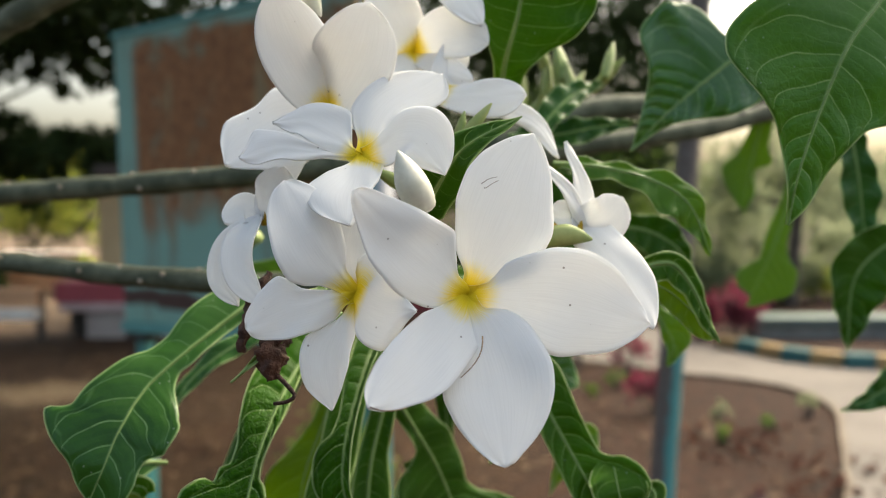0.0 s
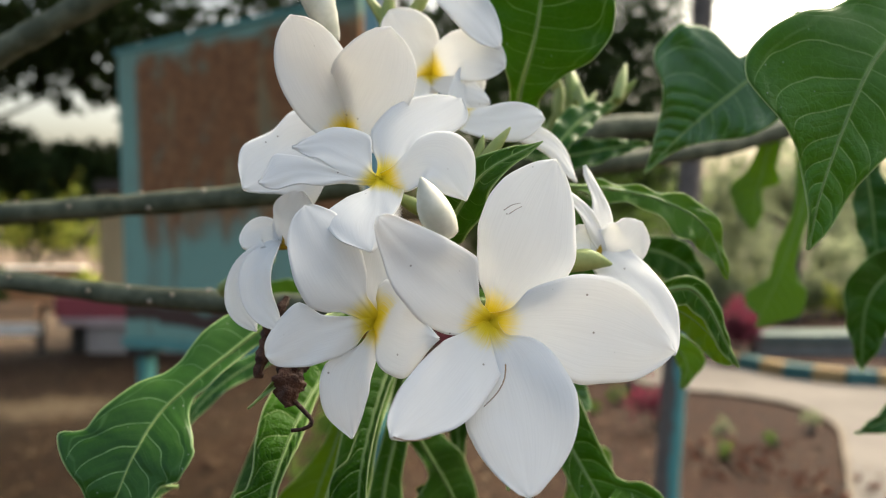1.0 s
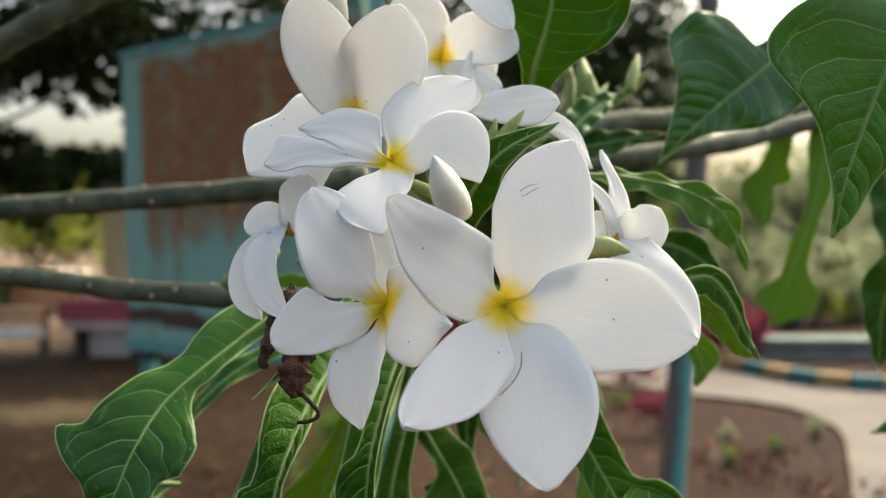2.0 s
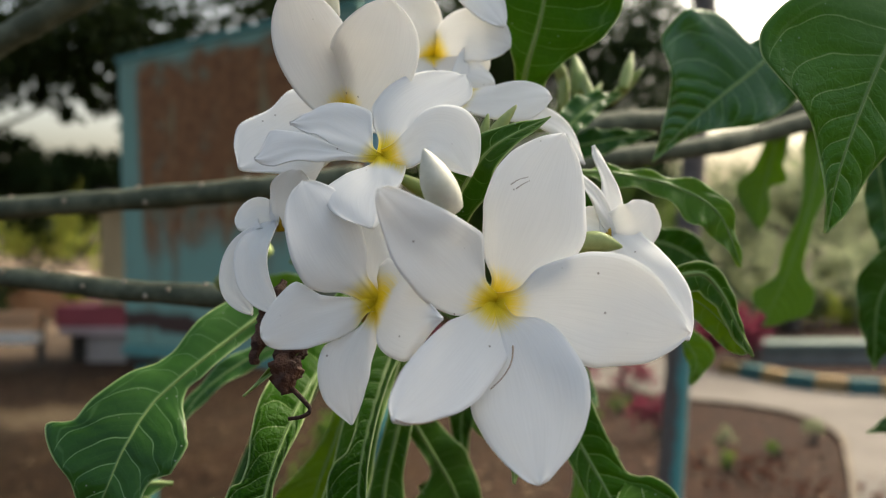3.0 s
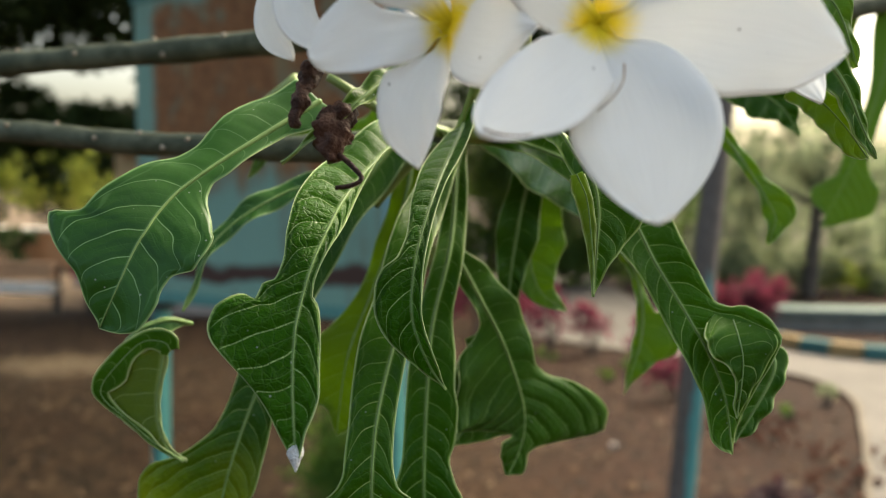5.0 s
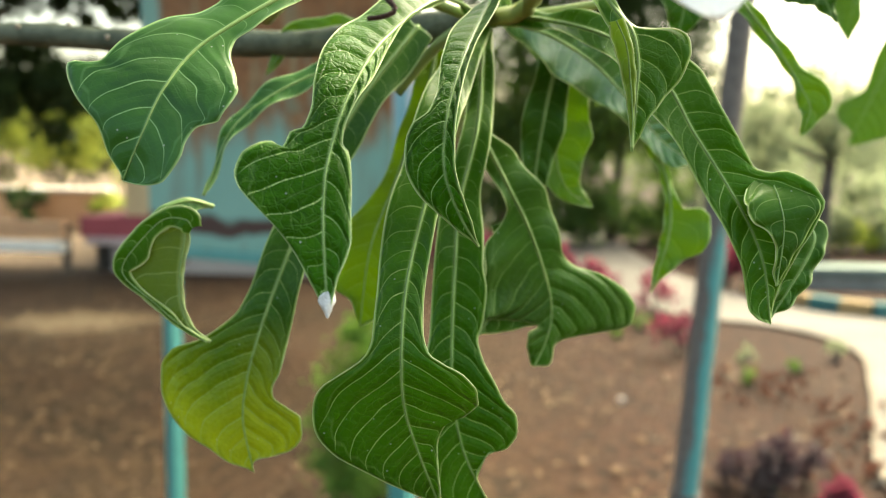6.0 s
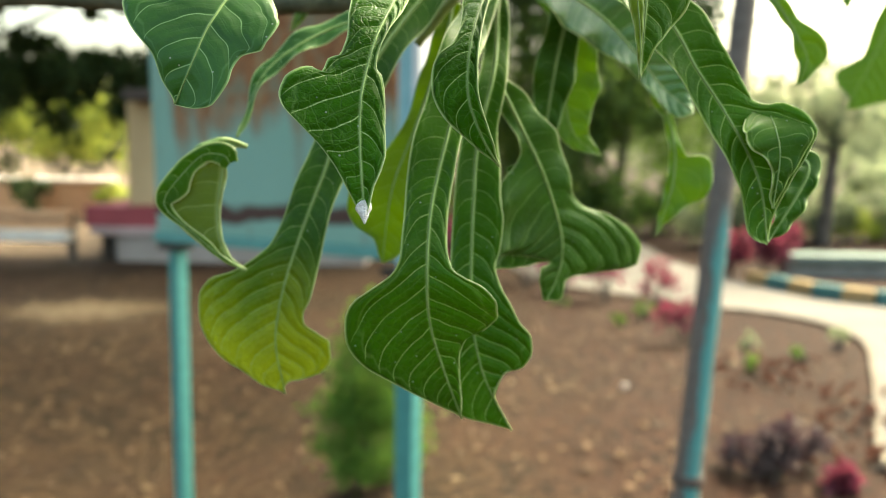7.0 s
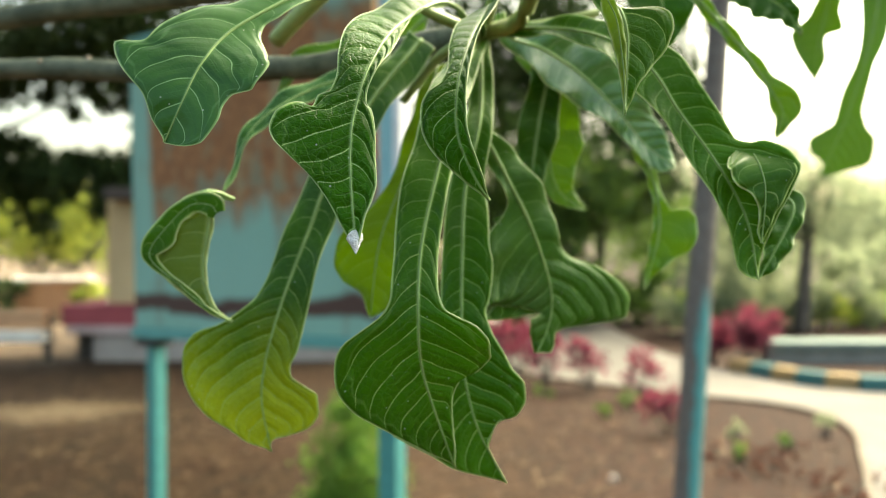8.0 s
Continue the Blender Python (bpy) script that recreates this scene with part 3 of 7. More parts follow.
# the upper one, seen from below its rim
flower((-0.0236, 0.2570, 1.5112), (0.0, -0.8, 0.75), [
    ([(-0.0240, 0.2430, 1.5010), (-0.0246, 0.2330, 1.4906)], [(0.000, 0.0027, 0.0023), (0.020, 0.0066, 0.0091), (0.040, 0.0072, 0.0023), (0.286, 0.0064, -0.0035), (0.589, 0.0045, -0.0015), (0.872, 0.0024, -0.0003), (0.980, 0.0007, -0.0001), (1.000, 0.0003, 0.0000)], [(0.000, 0.0023, 0.0000), (0.253, 0.0046, 0.0024), (0.509, 0.0104, 0.0051), (0.684, 0.0152, 0.0034), (0.792, 0.0130, 0.0020), (0.912, 0.0086, 0.0011), (0.972, 0.0035, 0.0005), (0.995, 0.0007, 0.0000), (1.000, 0.0003, 0.0000)], {"n0": (0, -1, 0.45), "n1": (0, -1, 0.35)}),
    ([(-0.0376, 0.2561, 1.5122), (-0.0491, 0.2565, 1.5135), (-0.0606, 0.2556, 1.5106)], [(0.124, 0.0020, -0.0002), (0.286, 0.0016, 0.0002), (0.527, 0.0038, -0.0001), (0.841, 0.0040, -0.0000), (0.960, 0.0019, -0.0001), (1.000, 0.0003, 0.0000)], [(0.134, 0.0003, 0.0001), (0.201, 0.0003, 0.0001), (0.384, 0.0022, -0.0000), (0.572, 0.0043, -0.0001), (0.685, 0.0058, 0.0001), (0.746, 0.0068, -0.0001), (0.817, 0.0078, 0.0000), (0.905, 0.0042, 0.0001), (0.976, 0.0010, -0.0000), (1.000, 0.0003, 0.0000)], {"n0": (0.0, -1.0, 0.30), "n1": (0.0, -1.0, 0.30)}),
    ([(-0.0349, 0.2599, 1.5183), (-0.0427, 0.2614, 1.5223), (-0.0515, 0.2612, 1.5216)], [(0.135, 0.0039, -0.0001), (0.192, 0.0043, -0.0001), (0.500, 0.0053, -0.0001), (0.799, 0.0048, 0.0001), (0.885, 0.0032, -0.0001), (1.000, 0.0003, 0.0000)], [(0.112, 0.0009, -0.0000), (0.260, 0.0059, -0.0000), (0.376, 0.0101, -0.0001), (0.531, 0.0096, -0.0000), (0.633, 0.0083, 0.0001), (0.691, 0.0070, 0.0001), (0.799, 0.0035, 0.0000), (0.899, 0.0022, 0.0001), (1.000, 0.0003, 0.0000)], {"n0": (0.0, -1.0, 0.40), "n1": (0.0, -1.0, 0.40)}),
    ([(-0.0146, 0.2680, 1.5271), (0.0006, 0.2800, 1.5389)], [(0.000, 0.0024, 0.0000), (0.103, 0.0039, -0.0004), (0.221, 0.0083, -0.0005), (0.336, 0.0109, -0.0007), (0.474, 0.0105, -0.0010), (0.627, 0.0087, -0.0014), (0.784, 0.0065, -0.0012), (0.940, 0.0030, -0.0005), (1.000, 0.0003, 0.0000)], [(0.000, 0.0024, 0.0000), (0.190, 0.0040, 0.0003), (0.331, 0.0028, 0.0001), (0.576, 0.0060, 0.0009), (0.782, 0.0080, 0.0013), (0.900, 0.0076, 0.0012), (0.972, 0.0051, 0.0008), (0.995, 0.0016, 0.0003), (1.000, 0.0003, 0.0000)], {"s0": 0.55, "n0": (0, -1, 0.45), "n1": (0, -1, 0.35)}),
    ([(-0.0086, 0.2500, 1.5157), (0.0017, 0.2460, 1.5049)], [(0.000, 0.0023, 0.0000), (0.318, 0.0051, 0.0007), (0.444, 0.0084, 0.0009), (0.519, 0.0101, 0.0008), (0.591, 0.0112, 0.0002), (0.684, 0.0104, 0.0001), (0.810, 0.0078, -0.0000), (0.942, 0.0039, 0.0000), (0.995, 0.0006, 0.0000), (1.000, 0.0003, 0.0000)], [(0.000, 0.0023, 0.0000), (0.088, 0.0055, -0.0010), (0.268, 0.0069, -0.0008), (0.757, 0.0054, -0.0000), (0.870, 0.0031, 0.0000), (0.972, 0.0008, 0.0000), (1.000, 0.0003, 0.0000)], {"s0": 0.5, "n0": (0, -1, 0.45), "n1": (0, -1, 0.35)}),
])
# behind it, cupped and looking up
flower((-0.0387, 0.2920, 1.5285), (0.0, -0.9, 0.4), [
    ([(-0.0473, 0.2760, 1.5463), (-0.0524, 0.2650, 1.5627)], 0.0113, 0.0127, {"cup": 0.25, "n1": (0.1, -1, -0.1)}),
    ([(-0.0277, 0.2740, 1.5441), (-0.0216, 0.2660, 1.5591)], 0.0133, 0.0147, {"cup": 0.2, "n1": (-0.1, -1, -0.1)}),
    ([(-0.0564, 0.2830, 1.5203), (-0.0703, 0.2750, 1.5095)], [(0.000, 0.0024, 0.0000), (0.336, 0.0217, -0.0118), (0.584, 0.0168, -0.0063), (0.797, 0.0098, -0.0021), (0.932, 0.0039, -0.0008), (0.987, 0.0012, -0.0002), (1.000, 0.0003, 0.0000)], [(0.000, 0.0024, 0.0000), (0.140, 0.0065, 0.0030), (0.381, 0.0157, 0.0083), (0.469, 0.0167, 0.0081), (0.596, 0.0133, 0.0049), (0.772, 0.0153, 0.0033), (0.915, 0.0097, 0.0019), (0.985, 0.0023, 0.0005), (1.000, 0.0003, 0.0000)], {"n1": (-0.3, -1, 0.3), "s0": 0.7}),
    ([(-0.0492, 0.2938, 1.5172), (-0.0542, 0.2889, 1.5083)], 0.0075, 0.0075, {}),
    ([(-0.0264, 0.3009, 1.5296), (-0.0166, 0.3041, 1.5258)], 0.0087, 0.0087, {}),
], label="cupped white frangipani flower with a pale yellow base")
# further back, half hidden
flower((-0.0108, 0.3306, 1.5554), (0.1, -1, 0.3), [
    ([(-0.0191, 0.3223, 1.5666), (-0.0256, 0.3180, 1.5776)], 0.0108, 0.0129, {}),
    ([(0.0021, 0.3207, 1.5613), (0.0172, 0.3150, 1.5556)], 0.0104, 0.0114, {}),
    ([(0.0007, 0.3169, 1.5474), (0.0115, 0.3132, 1.5418)], 0.0054, 0.0054, {}),
    ([(-0.0194, 0.3187, 1.5450), (-0.0257, 0.3188, 1.5377)], 0.0083, 0.0083, {}),
], label="white frangipani flower half hidden behind others")
flower((-0.0025, 0.3091, 1.5374), (0.3, -0.9, 0.4), [
    ([(0.0114, 0.3013, 1.5346), (0.0295, 0.2945, 1.5342)], 0.0066, 0.0085, {"s0": 0.65}),
    ([(0.0302, 0.3096, 1.5282), (0.0423, 0.3061, 1.5128)], 0.0043, 0.0043, {"n1": (0.6, -0.8, 0.3)}),
    ([(0.0038, 0.3189, 1.5502), (0.0083, 0.3288, 1.5604)], 0.0062, 0.0062, {}),
], back=0.03, label="white frangipani flower half hidden behind others")
flower((-0.0152, 0.3228, 1.5983), (0.2, -1, 0.1), [
    ([(0.0021, 0.3164, 1.5798), (0.0145, 0.3089, 1.5610)], 0.0078, 0.0082, {"n1": (0.4, -1, 0.2)}),
    ([(-0.0233, 0.3175, 1.6080), (-0.0249, 0.3123, 1.6183)], 0.0112, 0.0112, {}),
    ([(-0.0004, 0.3178, 1.6080), (0.0098, 0.3128, 1.6163)], 0.0112, 0.0112, {}),
], label="white frangipani flower at the top of the cluster")
# the one on the side, seen edge on
flower((0.0491, 0.2885, 1.4886), (0.9, -0.45, 0.1), [
    ([(0.0473, 0.2900, 1.5052), (0.0425, 0.2900, 1.5178)], [(0.0, 0.0058, 0.0), (0.3, 0.0050, 0.0), (0.6, 0.0034, 0.0), (0.9, 0.0019, 0.0), (1.0, 0.0003, 0.0)], [(0.0, 0.0058, 0.0), (0.3, 0.0050, 0.0), (0.6, 0.0034, 0.0), (0.9, 0.0019, 0.0), (1.0, 0.0003, 0.0)], {"bare": True, "s0": 0.35, "n0": (0.5, -1, 0), "n1": (0.7, -0.8, 0)}),
    ([(0.0420, 0.2840, 1.5013), (0.0333, 0.2800, 1.5102)], 0.0030, 0.0028, {"bare": True, "s0": 0.3, "n0": (0.5, -1, 0), "n1": (0.7, -0.8, 0)}),
    ([(0.0566, 0.2880, 1.4919), (0.0618, 0.2890, 1.4986)], [(0.0, 0.0075, 0.0), (0.4, 0.0086, 0.0), (0.75, 0.0074, 0.0), (0.95, 0.0030, 0.0), (1.0, 0.0003, 0.0)], [(0.0, 0.0075, 0.0), (0.4, 0.0086, 0.0), (0.75, 0.0074, 0.0), (0.95, 0.0030, 0.0), (1.0, 0.0003, 0.0)], {"bare": True, "s0": 0.6, "n0": (0.3, -1, 0), "n1": (0.3, -1, 0)}),
    ([(0.0590, 0.2760, 1.4747), (0.0667, 0.2640, 1.4572)], [(0.0, 0.0075, 0.0), (0.3, 0.0088, 0.0), (0.6, 0.0085, 0.0), (0.85, 0.0052, 0.0), (0.97, 0.0018, 0.0), (1.0, 0.0003, 0.0)], [(0.0, 0.0075, 0.0), (0.3, 0.0088, 0.0), (0.6, 0.0085, 0.0), (0.85, 0.0052, 0.0), (0.97, 0.0018, 0.0), (1.0, 0.0003, 0.0)], {"bare": True, "s0": 0.42, "n0": (0.3, -1, 0.2), "n1": (0.4, -1, 0.1)}),
    ([(0.0420, 0.2860, 1.4928), (0.0370, 0.2840, 1.4956)], 0.0050, 0.0050, {"bare": True, "n0": (0.3, -1, 0), "n1": (0.3, -1, 0)}),
], label="white frangipani flower seen edge on")
# the folded one on the other side
flower((-0.0585, 0.2740, 1.4926), (-0.9, -0.45, 0.1), [
    ([(-0.0620, 0.2640, 1.4844), (-0.0612, 0.2590, 1.4750), (-0.0544, 0.2540, 1.4662)], 0.0048, 0.0056, {"bare": True, "n0": (-0.6, -1, 0.2), "n1": (0.4, -1, 0.2), "cup": 0.5}),
    ([(-0.0666, 0.2680, 1.4842), (-0.0689, 0.2640, 1.4736), (-0.0627, 0.2600, 1.4652)], 0.0040, 0.0046, {"bare": True, "n0": (-0.6, -1, 0.2), "n1": (0.2, -1, 0.2), "cup": 0.4}),
    ([(-0.0644, 0.2750, 1.4950), (-0.0700, 0.2720, 1.4907)], 0.0062, 0.0056, {"bare": True, "n0": (-0.3, -1, 0.2), "n1": (-0.3, -1, 0.2)}),
    ([(-0.0535, 0.2700, 1.4996), (-0.0494, 0.2680, 1.5085)], 0.0072, 0.0072, {"bare": True, "n0": (-0.3, -1, 0.2), "n1": (-0.2, -1, 0.2)}),
], label="white frangipani flower with folded petals")

# buds
bud([(-0.0042, 0.2340, 1.4958), (-0.0072, 0.2300, 1.5018), (-0.0107, 0.2260, 1.5105)], 0.0053)
bud([(0.0064, 0.2845, 1.5172), (0.0118, 0.2835, 1.5237), (0.0169, 0.2834, 1.5300)], 0.0022, BUD_GREEN, "slim greenish flower bud")
bud([(0.0043, 0.2876, 1.5151), (0.0064, 0.2855, 1.5213), (0.0079, 0.2854, 1.5276)], 0.0020, BUD_GREEN, "slim greenish flower bud")
bud([(-0.0523, 0.2975, 1.5877), (-0.0477, 0.2938, 1.5731), (-0.0410, 0.2921, 1.5608)], 0.0062)
bud([(-0.0271, 0.3381, 1.5733), (-0.0320, 0.3379, 1.5822), (-0.0381, 0.3377, 1.5899)], 0.0024, BUD_GREEN, "slim greenish flower bud")
bud([(-0.0298, 0.3381, 1.5745), (-0.0275, 0.3379, 1.5844), (-0.0270, 0.3378, 1.5920)], 0.0031, BUD_GREEN, "slim greenish flower bud")
bud([(-0.0206, 0.3431, 1.5800), (-0.0150, 0.3430, 1.5868), (-0.0104, 0.3429, 1.5945)], 0.0027, BUD_GREEN, "slim greenish flower bud")
bud([(0.0334, 0.2825, 1.4847), (0.0422, 0.2806, 1.4861), (0.0499, 0.2787, 1.4847)], 0.0040, BUD_GREEN, "slim greenish flower bud")
bud([(-0.0101, 0.2846, 1.5012), (-0.0164, 0.2835, 1.5048), (-0.0227, 0.2823, 1.5084)], 0.0027, BUD_GREEN, "slim greenish flower bud")
for k in range(14):
    rb = random.Random(40 + k)
    o = Vector((0.0600, 0.4595, 1.5575)) + Vector((rb.uniform(-0.022, 0.024), rb.uniform(-0.02, 0.02), rb.uniform(-0.018, 0.012)))
    d = Vector((rb.uniform(-0.4, 0.8), rb.uniform(-0.5, 0.3), rb.uniform(0.3, 1))).normalized()
    bud([o, o + d * 0.012, o + d * 0.024], 0.0034, BUD_GREEN, "slim greenish flower bud")

# branches and the flower stalk
CROWN = Vector((-0.0242, 0.4087, 1.4576))
branch([(-0.4053, 0.5648, 1.4945), (-0.2883, 0.5361, 1.5041), (-0.1986, 0.5221, 1.5095), (-0.1101, 0.5081, 1.5156), (-0.0573, 0.4987, 1.5211)], 0.0066, 0.0074,
       [(0.36, 1.2), (0.47, 0.2), (0.60, 1.3), (0.62, -0.4), (0.72, 0.8), (0.80, 1.2)])
branch([(-0.3778, 0.5257, 1.4659), (-0.2708, 0.5021, 1.4632), (-0.1977, 0.4831, 1.4570), (-0.1357, 0.4639, 1.4546), (-0.0977, 0.4494, 1.4534), CROWN], 0.0056, 0.0068,
       [(0.30, 0.5), (0.38, 1.2), (0.45, 0.1), (0.52, 0.9), (0.56, -0.3), (0.60, 0.4), (0.66, 1.2)])
branch([(-0.3510, 0.5241, 1.5696), (-0.2786, 0.5243, 1.6084), (-0.2354, 0.5244, 1.6317), (-0.1713, 0.5246, 1.6657)], 0.0085, 0.008, [(0.2, 0.6), (0.7, 0.3)])
branch([(0.0270, 0.5895, 1.5364), (0.0973, 0.6099, 1.5628), (0.1553, 0.6305, 1.5711), (0.2637, 0.6717, 1.5845), (0.4861, 0.7636, 1.6335)], 0.0085, 0.009, [(0.4, 0.6)])
branch([(0.0409, 0.5599, 1.5238), (0.0968, 0.5804, 1.5371), (0.1753, 0.6112, 1.5496), (0.2519, 0.6518, 1.5688), (0.4795, 0.7535, 1.6366)], 0.0068, 0.008, [(0.4, 0.6)])
TRUNK_TOP = Vector((-0.86, 0.66, 1.05))
branch([(-0.92, 0.72, -0.05), (-0.90, 0.70, 0.5), TRUNK_TOP], 0.022, 0.017, [(0.4, 0.3), (0.6, 1.2)], "stout grey frangipani stem rising from the soil")
for end, r in (((-0.4045, 0.5648, 1.4945), 0.0066), ((-0.3771, 0.5257, 1.4658), 0.0056), ((-0.3503, 0.5241, 1.5699), 0.0085)):
    e = Vector(end)
    branch([TRUNK_TOP + Vector((0, 0, -0.01)), TRUNK_TOP.lerp(e, 0.5) + Vector((-0.02, 0, 0.06)), e], 0.013, r)
branch([(1.15, 0.95, -0.05), (1.10, 0.92, 0.8), (0.4777, 0.7585, 1.6352)], 0.02, 0.009, [], "stout grey frangipani stem rising from the soil")
tube("stalk", [CROWN, (-0.0072, 0.3854, 1.4600), (-0.0046, 0.3101, 1.4773), (-0.0106, 0.2995, 1.5056), (-0.0250, 0.3385, 1.5534)], 0.0038, 0.0032, STALK, plant, "yellow-green flower stalk", 24)
tube("stalk", [(-0.1225, 0.4389, 1.4629), (-0.1110, 0.4289, 1.4704), (-0.0942, 0.4189, 1.4815)], 0.0042, 0.0038, PETIOLE, plant, "yellow-green side shoot", 10)

# the leaves that hang under the flowers
leaf([(-0.0693, 0.3339, 1.4633), (-0.0794, 0.3247, 1.4552), (-0.0885, 0.3162, 1.4477), (-0.0941, 0.3109, 1.4430), (-0.1005, 0.3044, 1.4371), (-0.1055, 0.2988, 1.4318), (-0.1089, 0.2932, 1.4260), (-0.1107, 0.2888, 1.4211), (-0.1127, 0.2855, 1.4160), (-0.1154, 0.2810, 1.4065), (-0.1206, 0.2810, 1.3947)],
     [(0.057, 0.0080, -0.0000), (0.095, 0.0078, 0.0002), (0.187, 0.0041, 0.0002), (0.334, 0.0049, -0.0001), (0.407, 0.0053, -0.0001), (0.460, 0.0045, -0.0000), (0.494, 0.0059, 0.0000), (0.572, 0.0127, -0.0000), (0.640, 0.0170, 0.0001), (0.697, 0.0190, 0.0000), (0.740, 0.0184, -0.0000), (0.780, 0.0178, -0.0000), (0.819, 0.0125, -0.0000), (0.860, 0.0115, 0.0001), (0.885, 0.0121, 0.0000), (0.947, 0.0112, -0.0000), (0.981, 0.0072, 0.0000), (0.997, 0.0020, -0.0001), (1.000, 0.0003, 0.0000)], [(0.072, 0.0124, 0.0001), (0.184, 0.0137, 0.0001), (0.268, 0.0133, -0.0001), (0.337, 0.0118, 0.0000), (0.405, 0.0101, 0.0000), (0.455, 0.0105, -0.0001), (0.540, 0.0141, -0.0001), (0.597, 0.0160, 0.0000), (0.658, 0.0184, -0.0001), (0.725, 0.0201, 0.0001), (0.743, 0.0232, -0.0000), (0.755, 0.0274, 0.0001), (0.796, 0.0232, 0.0000), (0.858, 0.0163, -0.0000), (0.894, 0.0118, -0.0001), (0.950, 0.0067, 0.0001), (1.000, 0.0003, 0.0000)], LEAF_COOL,
     n0=(0.26, -1.00, 0.81), n1=(0.26, -1.00, 0.81), fold=(0.05, 0.05), curl=(0.05, -0.05), wave=0.001, waves=3, label="broad drooping green leaf with a blunt end", seed=1)
leaf([CROWN, (-0.0386, 0.3534, 1.4557), (-0.0538, 0.3111, 1.4362), (-0.0605, 0.2859, 1.4180), (-0.0637, 0.2739, 1.4018), (-0.0643, 0.2698, 1.3917), (-0.0636, 0.2658, 1.3804), (-0.0619, 0.2619, 1.3636)],
     [(0.000, 0.0003, 0.0000), (0.424, 0.0003, 0.0001), (0.524, 0.0018, -0.0000), (0.629, 0.0039, -0.0043), (0.709, 0.0028, -0.0015), (0.752, 0.0020, -0.0005), (0.772, 0.0024, -0.0005), (0.792, 0.0045, 0.0010), (0.817, 0.0065, -0.0011), (0.860, 0.0069, -0.0011), (0.907, 0.0070, -0.0005), (0.932, 0.0057, -0.0003), (0.955, 0.0033, -0.0003), (0.975, 0.0016, -0.0016), (0.995, 0.0003, -0.0009), (1.000, 0.0003, 0.0000)], [(0.000, 0.0040, 0.0000), (0.586, 0.0130, 0.0129), (0.642, 0.0128, 0.0084), (0.699, 0.0108, 0.0045), (0.734, 0.0084, 0.0010), (0.754, 0.0088, -0.0002), (0.774, 0.0120, 0.0015), (0.794, 0.0125, 0.0013), (0.815, 0.0160, 0.0063), (0.835, 0.0191, 0.0095), (0.855, 0.0218, 0.0114), (0.875, 0.0225, 0.0119), (0.895, 0.0211, 0.0121), (0.915, 0.0169, 0.0111), (0.935, 0.0116, 0.0093), (0.955, 0.0067, 0.0056), (0.975, 0.0035, 0.0021), (0.995, 0.0012, 0.0011), (1.000, 0.0003, 0.0000)], LEAF_GLOSSY,
     n0=(-0.25, -1, 0.1), n1=(0.1, -1, 0.2), fold=(0.12, 0.08), curl=(0.1, -0.1), waves=4, rim=0.00026, label="dark glossy leaf, its tip dipped in white froth", seed=2)
leaf([CROWN, (-0.0213, 0.3688, 1.4589), (-0.0289, 0.3236, 1.4365), (-0.0335, 0.2985, 1.4179), (-0.0348, 0.2895, 1.4040), (-0.0337, 0.2875, 1.3952), (-0.0294, 0.2876, 1.3850), (-0.0248, 0.2887, 1.3778)],
     [(0.000, 0.0003, 0.0000), (0.238, 0.0003, -0.0011), (0.258, 0.0084, -0.0081), (0.682, 0.0030, -0.0071), (0.762, 0.0030, -0.0039), (0.830, 0.0035, -0.0025), (0.900, 0.0031, -0.0006), (0.955, 0.0022, 0.0002), (0.992, 0.0004, 0.0001), (1.000, 0.0003, 0.0000)], [(0.000, 0.0040, 0.0000), (0.456, 0.0079, 0.0001), (0.619, 0.0074, 0.0068), (0.722, 0.0048, 0.0021), (0.764, 0.0057, 0.0015), (0.792, 0.0096, 0.0015), (0.825, 0.0109, 0.0012), (0.852, 0.0107, 0.0008), (0.880, 0.0090, -0.0001), (0.922, 0.0053, -0.0001), (0.962, 0.0023, -0.0001), (0.995, 0.0003, -0.0003), (1.000, 0.0003, 0.0000)], LEAF_GLOSSY,
     n0=(-0.3, -1, 0.1), n1=(-0.1, -1, 0.2), fold=(0.6, 0.08), curl=(0.2, -0.1), waves=3, wave=0.0008, rim=0.00026, label="dark glossy folded leaf with a pale rim", seed=3)
